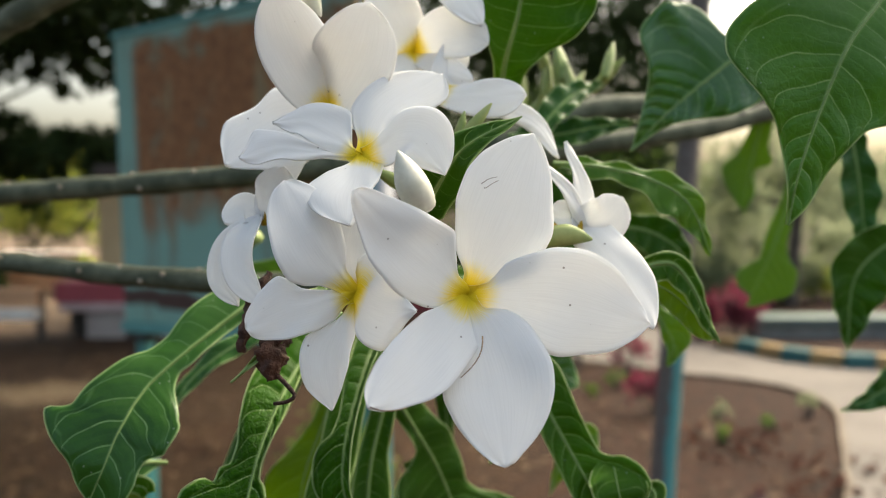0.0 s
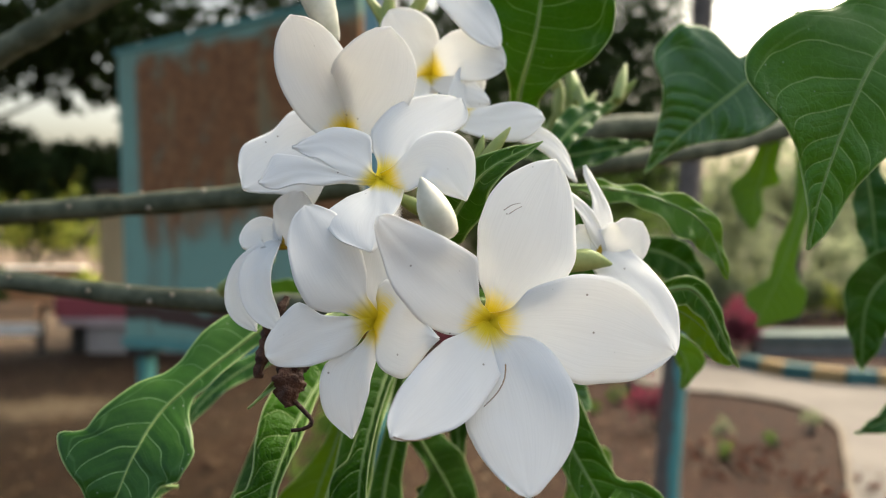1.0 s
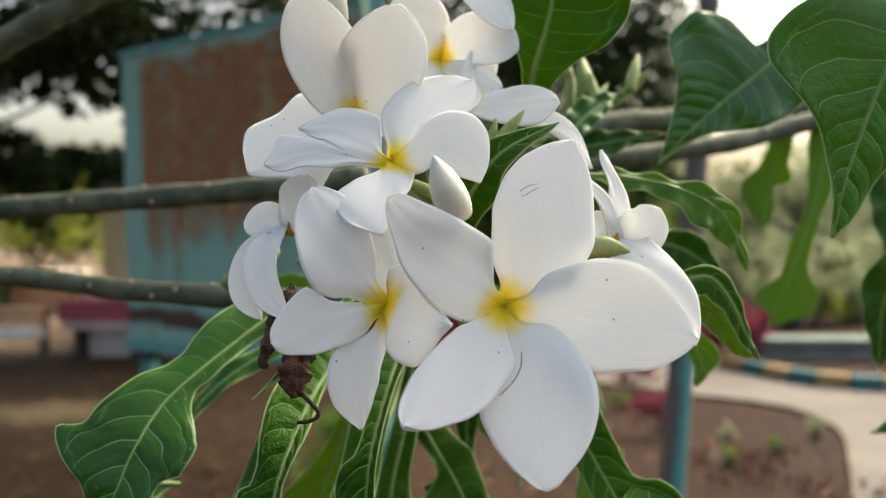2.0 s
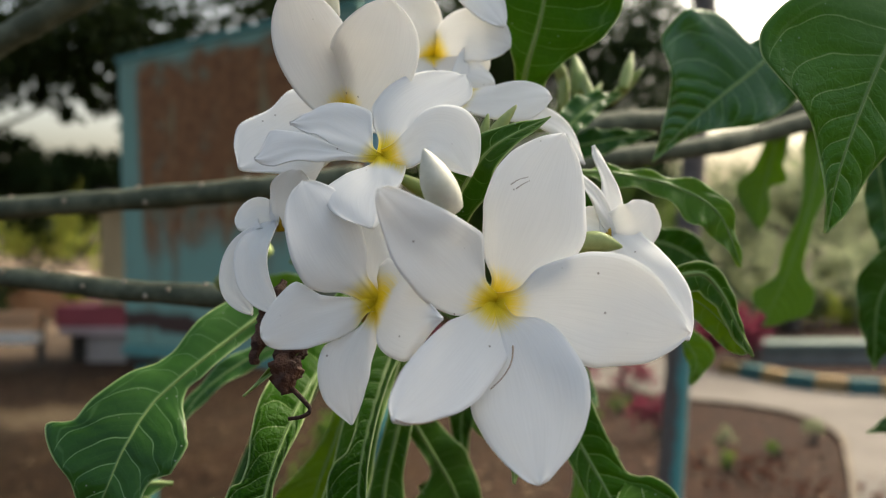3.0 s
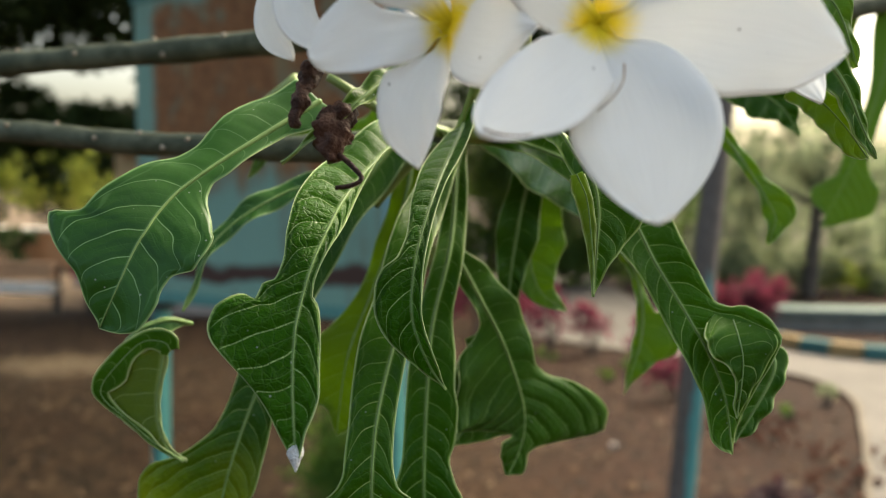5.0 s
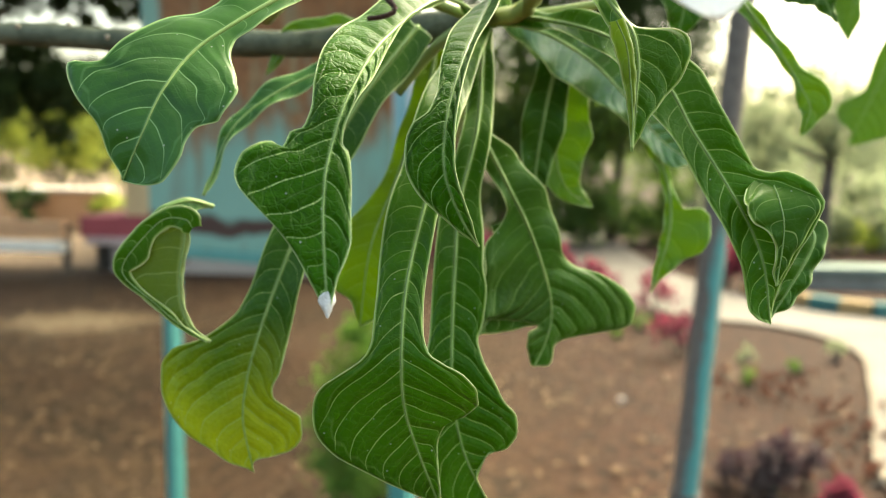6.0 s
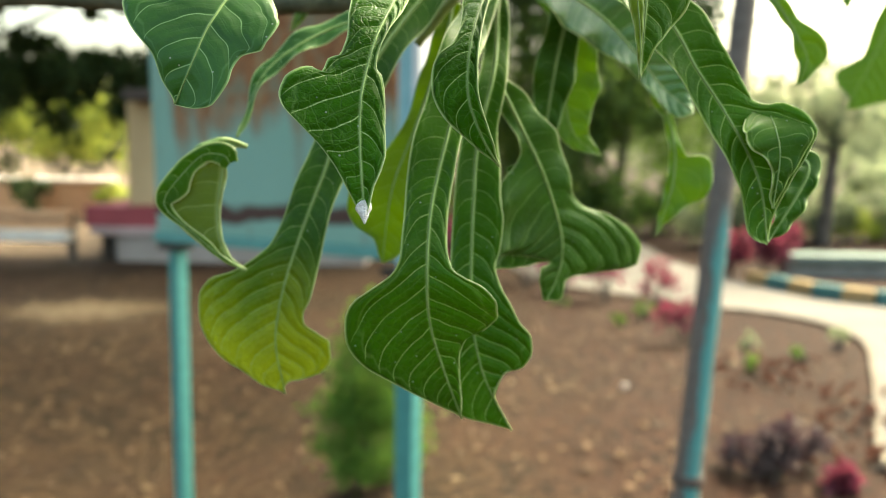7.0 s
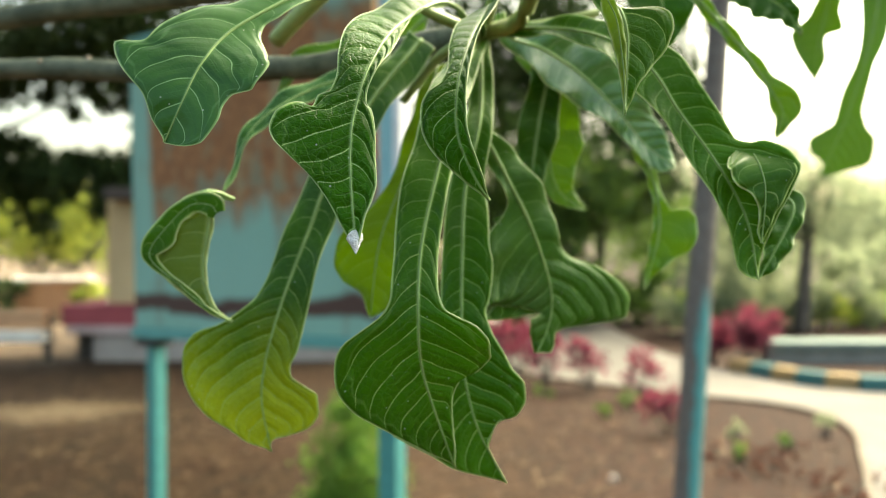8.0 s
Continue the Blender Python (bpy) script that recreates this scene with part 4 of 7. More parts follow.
leaf([CROWN, (-0.0365, 0.3434, 1.4166), (-0.0403, 0.3263, 1.3941), (-0.0446, 0.3152, 1.3741), (-0.0467, 0.3072, 1.3592), (-0.0471, 0.3032, 1.3411), (-0.0464, 0.3072, 1.3261), (-0.0431, 0.3122, 1.3122), (-0.0355, 0.3214, 1.2880)],
     [(0.000, 0.0040, 0.0000), (0.261, 0.0052, -0.0047), (0.454, 0.0052, -0.0006), (0.516, 0.0046, -0.0007), (0.586, 0.0053, -0.0009), (0.647, 0.0056, -0.0006), (0.699, 0.0062, -0.0005), (0.727, 0.0081, -0.0003), (0.747, 0.0126, 0.0018), (0.767, 0.0190, 0.0040), (0.787, 0.0225, 0.0031), (0.827, 0.0225, 0.0025), (0.855, 0.0182, 0.0024), (0.875, 0.0109, 0.0041), (0.895, 0.0069, 0.0028), (0.927, 0.0042, 0.0005), (0.965, 0.0022, 0.0001), (0.995, 0.0003, -0.0003), (1.000, 0.0003, 0.0000)], [(0.000, 0.0040, 0.0000), (0.243, 0.0091, 0.0043), (0.434, 0.0099, 0.0006), (0.536, 0.0110, 0.0007), (0.591, 0.0101, 0.0001), (0.662, 0.0086, 0.0000), (0.709, 0.0087, -0.0001), (0.734, 0.0106, 0.0003), (0.759, 0.0184, -0.0002), (0.779, 0.0251, -0.0005), (0.802, 0.0282, -0.0004), (0.827, 0.0291, -0.0000), (0.857, 0.0259, -0.0003), (0.902, 0.0165, -0.0003), (0.937, 0.0101, -0.0002), (0.972, 0.0044, -0.0001), (0.995, 0.0004, -0.0005), (1.000, 0.0003, 0.0000)], LEAF,
     n0=(0, -1, 0.35), n1=(0.0, -1, 0.1), fold=(0.05, 0.05), curl=(0.15, -0.05), rim=0.00026, label="large hanging spoon-shaped green leaf", seed=4)
leaf([CROWN, (-0.0254, 0.3687, 1.4162), (-0.0314, 0.3545, 1.3861), (-0.0327, 0.3475, 1.3625), (-0.0331, 0.3435, 1.3395), (-0.0326, 0.3415, 1.3210), (-0.0301, 0.3405, 1.3067), (-0.0260, 0.3416, 1.2941), (-0.0168, 0.3438, 1.2762)],
     [(0.000, 0.0040, 0.0000), (0.303, 0.0053, -0.0008), (0.401, 0.0060, -0.0007), (0.499, 0.0093, -0.0003), (0.551, 0.0096, -0.0005), (0.594, 0.0112, -0.0002), (0.647, 0.0105, 0.0001), (0.677, 0.0088, -0.0001), (0.707, 0.0104, -0.0001), (0.752, 0.0146, 0.0003), (0.787, 0.0171, 0.0000), (0.830, 0.0206, 0.0005), (0.855, 0.0196, -0.0007), (0.875, 0.0148, -0.0023), (0.895, 0.0095, 0.0013), (0.915, 0.0067, 0.0044), (0.935, 0.0005, 0.0030), (0.955, 0.0003, 0.0025), (0.975, 0.0003, -0.0006), (0.995, 0.0003, -0.0003), (1.000, 0.0003, 0.0000)], [(0.000, 0.0040, 0.0000), (0.248, 0.0049, -0.0002), (0.449, 0.0062, 0.0001), (0.544, 0.0072, 0.0001), (0.667, 0.0077, 0.0001), (0.744, 0.0121, 0.0001), (0.792, 0.0225, 0.0003), (0.825, 0.0295, -0.0003), (0.852, 0.0312, -0.0003), (0.872, 0.0265, -0.0001), (0.895, 0.0201, -0.0002), (0.932, 0.0139, -0.0002), (0.965, 0.0071, -0.0001), (0.995, 0.0013, 0.0001), (1.000, 0.0003, 0.0000)], LEAF,
     n0=(0.1, -1, 0.35), n1=(0.0, -1, 0.1), fold=(0.1, 0.05), curl=(0.1, -0.1), rim=0.00026, label="hanging spoon-shaped green leaf with a wavy rim", seed=5)
leaf([(-0.0504, 0.4032, 1.4540), (-0.0720, 0.3827, 1.4210), (-0.0870, 0.3724, 1.3898), (-0.0927, 0.3653, 1.3714), (-0.0994, 0.3591, 1.3515), (-0.1048, 0.3560, 1.3342), (-0.1085, 0.3549, 1.3191), (-0.1097, 0.3539, 1.3041), (-0.1063, 0.3549, 1.2849)],
     [(0.000, 0.0102, -0.0049), (0.253, 0.0092, -0.0020), (0.414, 0.0086, -0.0016), (0.474, 0.0089, -0.0015), (0.536, 0.0086, -0.0013), (0.637, 0.0098, -0.0007), (0.709, 0.0109, -0.0002), (0.779, 0.0121, 0.0001), (0.820, 0.0105, 0.0002), (0.840, 0.0113, 0.0002), (0.860, 0.0160, 0.0007), (0.890, 0.0218, 0.0004), (0.915, 0.0215, -0.0035), (0.935, 0.0168, -0.0056), (0.955, 0.0088, -0.0037), (0.975, 0.0024, -0.0001), (0.995, 0.0003, 0.0013), (1.000, 0.0003, 0.0000)], [(0.013, 0.0078, 0.0031), (0.243, 0.0081, 0.0019), (0.454, 0.0091, 0.0014), (0.539, 0.0093, 0.0008), (0.617, 0.0094, 0.0007), (0.697, 0.0106, 0.0004), (0.737, 0.0150, 0.0002), (0.772, 0.0220, -0.0004), (0.797, 0.0308, -0.0004), (0.827, 0.0338, 0.0003), (0.860, 0.0327, 0.0003), (0.882, 0.0294, -0.0001), (0.912, 0.0221, -0.0002), (0.937, 0.0143, -0.0003), (0.970, 0.0080, -0.0003), (0.995, 0.0013, 0.0002), (1.000, 0.0003, 0.0000)], LEAF_YOUNG,
     n0=(-0.2, -1, 0.4), n1=(0.0, -1, 0.15), fold=(0.05, 0.05), curl=(0.1, -0.1), label="hanging spoon-shaped leaf turning yellow at its tip", seed=6)
leaf([CROWN + Vector((-0.02, 0.01, 0)), (-0.0646, 0.4079, 1.4427), (-0.0956, 0.3972, 1.4321), (-0.1196, 0.3837, 1.4132), (-0.1292, 0.3735, 1.3855)], 0.0052, 0.0056, LEAF_COOL,
     n0=(-0.1, -0.9, 0.5), n1=(-0.3, -1, 0.4), neck=0.9, a=0.4, b=0.6, fold=(0.1, 0.1), label="narrow green leaf", seed=7)
leaf([(-0.1271, 0.3465, 1.3779), (-0.1275, 0.3465, 1.3717), (-0.1296, 0.3465, 1.3593), (-0.1292, 0.3465, 1.3483), (-0.1257, 0.3465, 1.3400), (-0.1190, 0.3465, 1.3355)],
     [(0.013, 0.0009, -0.0000), (0.127, 0.0015, -0.0000), (0.400, 0.0011, 0.0001), (0.625, 0.0011, 0.0000), (0.840, 0.0010, 0.0000), (1.000, 0.0003, 0.0000)], [(0.019, 0.0055, -0.0001), (0.137, 0.0108, -0.0000), (0.260, 0.0156, 0.0001), (0.374, 0.0201, 0.0002), (0.449, 0.0198, 0.0001), (0.546, 0.0142, -0.0000), (0.671, 0.0069, -0.0001), (0.832, 0.0020, 0.0000), (1.000, 0.0003, 0.0000)], LEAF_OLIVE,
     n0=(0.00, -1.00, 0.00), n1=(0.00, -1.00, 0.00), fold=(0.02, 0.02), wave=0.0004, rib=0.0004, rim=0.0004, label="curled pale olive-green leaf end with a thin tail", seed=8)
leaf([(-0.1239, 0.3445, 1.3761), (-0.1264, 0.3445, 1.3791), (-0.1341, 0.3445, 1.3789), (-0.1424, 0.3445, 1.3713), (-0.1487, 0.3445, 1.3630), (-0.1477, 0.3445, 1.3576), (-0.1387, 0.3445, 1.3501), (-0.1306, 0.3445, 1.3431), (-0.1195, 0.3445, 1.3360)],
     [(0.000, 0.0025, 0.0010), (0.009, 0.0040, 0.0001), (0.140, 0.0030, 0.0001), (0.241, 0.0029, 0.0001), (0.301, 0.0042, 0.0000), (0.357, 0.0059, 0.0000), (0.541, 0.0019, 0.0001), (0.642, 0.0010, -0.0001), (0.783, 0.0016, 0.0000), (0.879, 0.0003, -0.0001), (1.000, 0.0003, 0.0000)], [(0.000, 0.0032, 0.0011), (0.035, 0.0044, -0.0001), (0.065, 0.0044, -0.0001), (0.163, 0.0033, -0.0001), (0.289, 0.0042, 0.0001), (0.415, 0.0040, 0.0001), (0.470, 0.0033, 0.0000), (0.513, 0.0022, 0.0000), (0.642, 0.0012, -0.0000), (0.766, 0.0013, -0.0001), (0.901, 0.0013, -0.0001), (1.000, 0.0003, 0.0000)], LEAF_LOBE,
     n0=(0.00, -1.00, 0.00), n1=(0.00, -1.00, 0.00), fold=(0.05, 0.05), wave=0.0003, rib=0.00004, rim=0.0003, label="green upper face of the curled leaf end", seed=45)
leaf([(-0.1241, 0.3666, 1.3823), (-0.1306, 0.3585, 1.3845), (-0.1411, 0.3543, 1.3796), (-0.1504, 0.3541, 1.3659)],
     [(0.000, 0.0007), (0.331, 0.0053), (0.609, 0.0057), (0.852, 0.0031), (1.000, 0.0000)], [(0.000, 0.0007), (0.331, 0.0013), (0.705, 0.0011), (1.000, 0.0000)], LEAF_COOL,
     n0=(-0.1, -1, 0.3), n1=(-0.2, -1, 0.3), fold=(0.1, 0.1), wave=0.0003, label="rolled edge of a curled leaf", seed=41)
leaf([CROWN + Vector((-0.02, 0.02, -0.01)), (-0.0473, 0.4182, 1.4292), (-0.0592, 0.4080, 1.3923), (-0.0685, 0.3978, 1.3646), (-0.0722, 0.3927, 1.3326)],
     [(0.000, 0.0040, 0.0000), (0.195, 0.0082, -0.0012), (0.486, 0.0091, -0.0010), (0.712, 0.0123, -0.0007), (0.910, 0.0104, -0.0003), (0.967, 0.0069, -0.0001), (0.995, 0.0012, -0.0003), (1.000, 0.0003, 0.0000)], [(0.000, 0.0040, 0.0000), (0.185, 0.0063, 0.0006), (0.506, 0.0052, 0.0002), (0.664, 0.0111, 0.0004), (0.767, 0.0178, 0.0002), (0.820, 0.0183, 0.0001), (0.880, 0.0137, 0.0000), (0.922, 0.0047, 0.0001), (0.982, 0.0015, 0.0000), (1.000, 0.0003, 0.0000)], LEAF_YELLOW,
     n0=(-0.2, -1, 0.3), fold=(0.1, 0.1), label="yellow-green leaf behind the others", seed=9)
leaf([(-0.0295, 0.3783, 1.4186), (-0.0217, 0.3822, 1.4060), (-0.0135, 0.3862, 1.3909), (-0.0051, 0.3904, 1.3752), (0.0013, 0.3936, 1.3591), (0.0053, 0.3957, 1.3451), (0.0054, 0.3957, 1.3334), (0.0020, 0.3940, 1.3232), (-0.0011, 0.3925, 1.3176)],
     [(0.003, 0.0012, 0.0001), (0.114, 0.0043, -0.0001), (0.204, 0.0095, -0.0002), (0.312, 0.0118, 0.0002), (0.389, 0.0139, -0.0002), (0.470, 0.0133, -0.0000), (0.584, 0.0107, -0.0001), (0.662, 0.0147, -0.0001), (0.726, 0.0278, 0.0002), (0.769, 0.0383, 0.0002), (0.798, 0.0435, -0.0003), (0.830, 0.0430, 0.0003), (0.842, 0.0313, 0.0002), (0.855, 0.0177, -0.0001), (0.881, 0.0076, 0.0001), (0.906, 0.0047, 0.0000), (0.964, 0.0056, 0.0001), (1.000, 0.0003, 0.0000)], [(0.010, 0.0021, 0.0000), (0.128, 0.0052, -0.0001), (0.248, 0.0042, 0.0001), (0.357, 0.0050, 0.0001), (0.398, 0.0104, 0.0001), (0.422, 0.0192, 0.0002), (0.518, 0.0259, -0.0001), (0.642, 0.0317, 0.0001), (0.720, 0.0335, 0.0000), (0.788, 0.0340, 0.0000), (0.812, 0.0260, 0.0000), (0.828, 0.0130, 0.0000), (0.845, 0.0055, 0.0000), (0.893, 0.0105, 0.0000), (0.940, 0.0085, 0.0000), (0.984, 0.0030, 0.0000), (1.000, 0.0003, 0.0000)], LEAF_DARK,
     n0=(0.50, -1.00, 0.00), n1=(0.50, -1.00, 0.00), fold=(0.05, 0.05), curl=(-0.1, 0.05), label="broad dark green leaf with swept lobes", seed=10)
leaf([(-0.0091, 0.3909, 1.3673), (-0.0107, 0.3901, 1.3546), (-0.0158, 0.3876, 1.3432), (-0.0240, 0.3835, 1.3319)],
     [(0.112, 0.0044, -0.0000), (0.272, 0.0116, 0.0001), (0.397, 0.0210, -0.0002), (0.522, 0.0223, -0.0002), (0.680, 0.0137, 0.0000), (0.862, 0.0058, -0.0000), (1.000, 0.0003, 0.0000)], [(0.048, 0.0007, -0.0000), (0.366, 0.0015, -0.0001), (0.654, 0.0014, -0.0002), (0.954, 0.0005, -0.0001), (1.000, 0.0003, 0.0000)], LEAF_LOBE,
     n0=(0.5, -1.0, 0.0), n1=(0.5, -1.0, 0.0), fold=(0.05, 0.05), wave=0.0004, rib=0.0004, label="lighter green lobe under the broad leaf", seed=46)
# this half of the lobe gets its shade from the darker leaf colour
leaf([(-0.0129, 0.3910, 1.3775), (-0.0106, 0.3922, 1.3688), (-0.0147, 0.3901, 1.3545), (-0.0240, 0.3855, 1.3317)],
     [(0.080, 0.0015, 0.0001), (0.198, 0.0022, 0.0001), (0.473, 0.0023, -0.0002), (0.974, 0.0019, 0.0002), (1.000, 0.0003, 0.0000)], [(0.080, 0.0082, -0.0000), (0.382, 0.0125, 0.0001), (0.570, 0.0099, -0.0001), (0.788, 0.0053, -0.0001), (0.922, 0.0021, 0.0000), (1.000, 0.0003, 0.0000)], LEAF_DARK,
     n0=(0.5, -1.0, 0.0), n1=(0.5, -1.0, 0.0), fold=(0.05, 0.05), wave=0.0004, rib=0.0002, label="lobe under the broad leaf, shade put into its dark green", seed=47)
leaf([CROWN + Vector((0.02, 0.03, 0)), (0.0107, 0.4395, 1.4461), (0.0079, 0.4394, 1.4188), (0.0133, 0.4395, 1.3915), (0.0270, 0.4398, 1.3800)], 0.0174, 0.0145, LEAF_LIT,
     n0=(0.1, -1, 0.2), neck=0.8, a=0.3, b=0.6, fold=(0.1, 0.3), base=0.6, label="backlit bright green leaf", seed=11)
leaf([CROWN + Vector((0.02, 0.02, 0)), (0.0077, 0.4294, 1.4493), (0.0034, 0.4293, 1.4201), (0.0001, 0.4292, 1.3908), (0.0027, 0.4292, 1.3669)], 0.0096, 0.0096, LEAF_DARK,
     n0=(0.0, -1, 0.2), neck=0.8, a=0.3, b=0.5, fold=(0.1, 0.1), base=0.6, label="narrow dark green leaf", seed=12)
leaf([CROWN + Vector((0.01, 0, 0.01)), (-0.0113, 0.4140, 1.4579), (0.0046, 0.4193, 1.4529), (0.0242, 0.4297, 1.4427), (0.0411, 0.4351, 1.4274), (0.0557, 0.4404, 1.4118), (0.0703, 0.4387, 1.4008)],
     [(0.000, 0.0003, 0.0000), (0.078, 0.0003, -0.0000), (0.185, 0.0055, -0.0005), (0.303, 0.0109, -0.0023), (0.424, 0.0142, -0.0024), (0.549, 0.0161, -0.0011), (0.672, 0.0150, -0.0017), (0.812, 0.0131, -0.0011), (0.912, 0.0083, 0.0001), (0.987, 0.0023, 0.0001), (1.000, 0.0003, 0.0000)], [(0.000, 0.0040, 0.0000), (0.133, 0.0058, 0.0012), (0.241, 0.0121, 0.0030), (0.404, 0.0158, 0.0048), (0.576, 0.0121, 0.0016), (0.757, 0.0071, 0.0015), (0.885, 0.0078, -0.0000), (0.950, 0.0073, -0.0001), (0.995, 0.0019, 0.0001), (1.000, 0.0003, 0.0000)], LEAF_SHEEN,
     n0=(-0.1, -1, 0.3), n1=(0.3, -1, 0.2), fold=(0.15, 0.15), label="arching leaf seen from its shiny top", seed=13)
leaf([(0.0516, 0.4403, 1.4100), (0.0590, 0.4404, 1.3968), (0.0625, 0.4405, 1.3805), (0.0617, 0.4405, 1.3641), (0.0551, 0.4403, 1.3416)],
     [(0.020, 0.0023, 0.0001), (0.241, 0.0021, 0.0001), (0.454, 0.0053, -0.0000), (0.474, 0.0133, 0.0015), (0.504, 0.0176, -0.0001), (0.566, 0.0180, -0.0001), (0.669, 0.0162, -0.0001), (0.749, 0.0090, 0.0000), (0.852, 0.0043, -0.0000), (0.955, 0.0013, 0.0001), (1.000, 0.0003, 0.0000)], [(0.000, 0.0029, 0.0007), (0.206, 0.0026, 0.0001), (0.441, 0.0026, -0.0000), (0.644, 0.0035, 0.0001), (0.842, 0.0022, 0.0001), (0.975, 0.0005, 0.0001), (1.000, 0.0003, 0.0000)], LEAF_LIT,
     n0=(0, -1, 0.1), neck=0.8, a=0.1, b=0.35, fold=(0.1, 0.1), base=0.6, label="bright green leaf end hanging down", seed=14)
leaf([CROWN, (-0.0065, 0.3941, 1.4563), (0.0180, 0.3596, 1.4451), (0.0342, 0.3399, 1.4288), (0.0433, 0.3321, 1.4112), (0.0512, 0.3252, 1.3971), (0.0585, 0.3214, 1.3835), (0.0637, 0.3195, 1.3700), (0.0664, 0.3185, 1.3522)],
     [(0.000, 0.0037, 0.0000), (0.173, 0.0037, 0.0021), (0.363, 0.0070, 0.0028), (0.466, 0.0069, 0.0015), (0.526, 0.0098, 0.0013), (0.561, 0.0113, 0.0009), (0.622, 0.0107, 0.0005), (0.689, 0.0099, 0.0007), (0.749, 0.0096, 0.0007), (0.769, 0.0124, 0.0005), (0.789, 0.0171, 0.0020), (0.820, 0.0213, 0.0010), (0.842, 0.0215, 0.0009), (0.865, 0.0172, 0.0009), (0.897, 0.0093, 0.0003), (0.947, 0.0032, 0.0002), (0.995, 0.0005, 0.0002), (1.000, 0.0003, 0.0000)], [(0.000, 0.0040, 0.0000), (0.193, 0.0044, -0.0045), (0.416, 0.0073, -0.0049), (0.536, 0.0103, -0.0038), (0.652, 0.0070, -0.0018), (0.722, 0.0073, -0.0015), (0.787, 0.0079, -0.0006), (0.855, 0.0076, -0.0002), (0.892, 0.0067, -0.0004), (0.935, 0.0065, -0.0007), (0.955, 0.0062, -0.0030), (0.975, 0.0039, -0.0026), (0.995, 0.0006, -0.0006), (1.000, 0.0003, 0.0000)], LEAF,
     n0=(0.1, -1, 0.15), n1=(-0.1, -1, 0.2), fold=(0.15, 0.1), curl=(0.1, 0.1), waves=5, wave=0.0015, label="arching green leaf with rolled wavy edges", seed=15)
leaf([(0.0702, 0.3356, 1.3845), (0.0825, 0.3389, 1.3815), (0.0848, 0.3369, 1.3744), (0.0716, 0.3326, 1.3515)],
     [(0.000, 0.0020, 0.0000), (0.228, 0.0020, -0.0002), (0.313, 0.0040, 0.0002), (0.353, 0.0056, 0.0008), (0.439, 0.0039, 0.0002), (0.684, 0.0045, 0.0000), (0.900, 0.0027, -0.0000), (0.985, 0.0003, -0.0000), (1.000, 0.0003, 0.0000)], [(0.000, 0.0040, 0.0000), (0.143, 0.0103, 0.0032), (0.697, 0.0051, -0.0006), (0.905, 0.0018, -0.0002), (0.985, 0.0004, -0.0000), (1.000, 0.0003, 0.0000)], LEAF_DARK,
     n0=(0.1, -1, 0.2), neck=0.8, a=0.1, b=0.3, fold=(0.1, 0.2), label="dark green leaf end", seed=16)
leaf([(0.0656, 0.3250, 1.3978), (0.0661, 0.3160, 1.3898), (0.0671, 0.3141, 1.3812), (0.0662, 0.3150, 1.3647)],
     [(0.000, 0.0033, 0.0000), (0.113, 0.0033, 0.0025), (0.231, 0.0083, 0.0050), (0.321, 0.0110, 0.0034), (0.414, 0.0115, 0.0011), (0.509, 0.0086, 0.0001), (0.709, 0.0043, -0.0001), (0.967, 0.0008, 0.0000), (1.000, 0.0003, 0.0000)], [(0.000, 0.0043, -0.0012), (0.020, 0.0082, -0.0048), (0.078, 0.0104, -0.0083), (0.358, 0.0097, -0.0023), (0.576, 0.0042, -0.0000), (0.714, 0.0016, 0.0001), (0.887, 0.0015, 0.0000), (1.000, 0.0003, 0.0000)], LEAF_LOBE,
     n0=(0.0, -1, 0.1), n1=(0.0, -1, 0.1), fold=(0.02, 0.02), wave=0.0004, rib=0.00004, rim=(0.00003, 0.00028), label="rolled lobe of the arching leaf", seed=42)
leaf([(-0.0041, 0.3542, 1.4714), (0.0059, 0.3243, 1.4581), (0.0139, 0.3075, 1.4441), (0.0174, 0.3016, 1.4375), (0.0185, 0.2976, 1.4286), (0.0179, 0.2956, 1.4207), (0.0172, 0.2945, 1.4045)],
     [(0.000, 0.0040, 0.0000), (0.163, 0.0043, 0.0063), (0.419, 0.0011, 0.0005), (0.556, 0.0011, 0.0004), (0.639, 0.0019, 0.0003), (0.669, 0.0053, 0.0006), (0.689, 0.0110, 0.0011), (0.709, 0.0138, 0.0006), (0.742, 0.0141, 0.0005), (0.774, 0.0126, 0.0003), (0.812, 0.0100, -0.0002), (0.875, 0.0059, -0.0001), (0.915, 0.0031, -0.0001), (0.955, 0.0018, 0.0001), (0.995, 0.0003, -0.0002), (1.000, 0.0003, 0.0000)], [(0.000, 0.0031, 0.0000), (0.063, 0.0031, -0.0040), (0.341, 0.0042, -0.0022), (0.564, 0.0036, -0.0004), (0.672, 0.0047, 0.0002), (0.757, 0.0041, 0.0003), (0.835, 0.0015, 0.0002), (0.932, 0.0004, 0.0000), (0.995, 0.0003, -0.0000), (1.000, 0.0003, 0.0000)], LEAF,
     n0=(0.1, -1, 0.2), n1=(0.0, -1, 0.1), fold=(0.1, -0.3), label="green leaf folded along its midrib", seed=17)
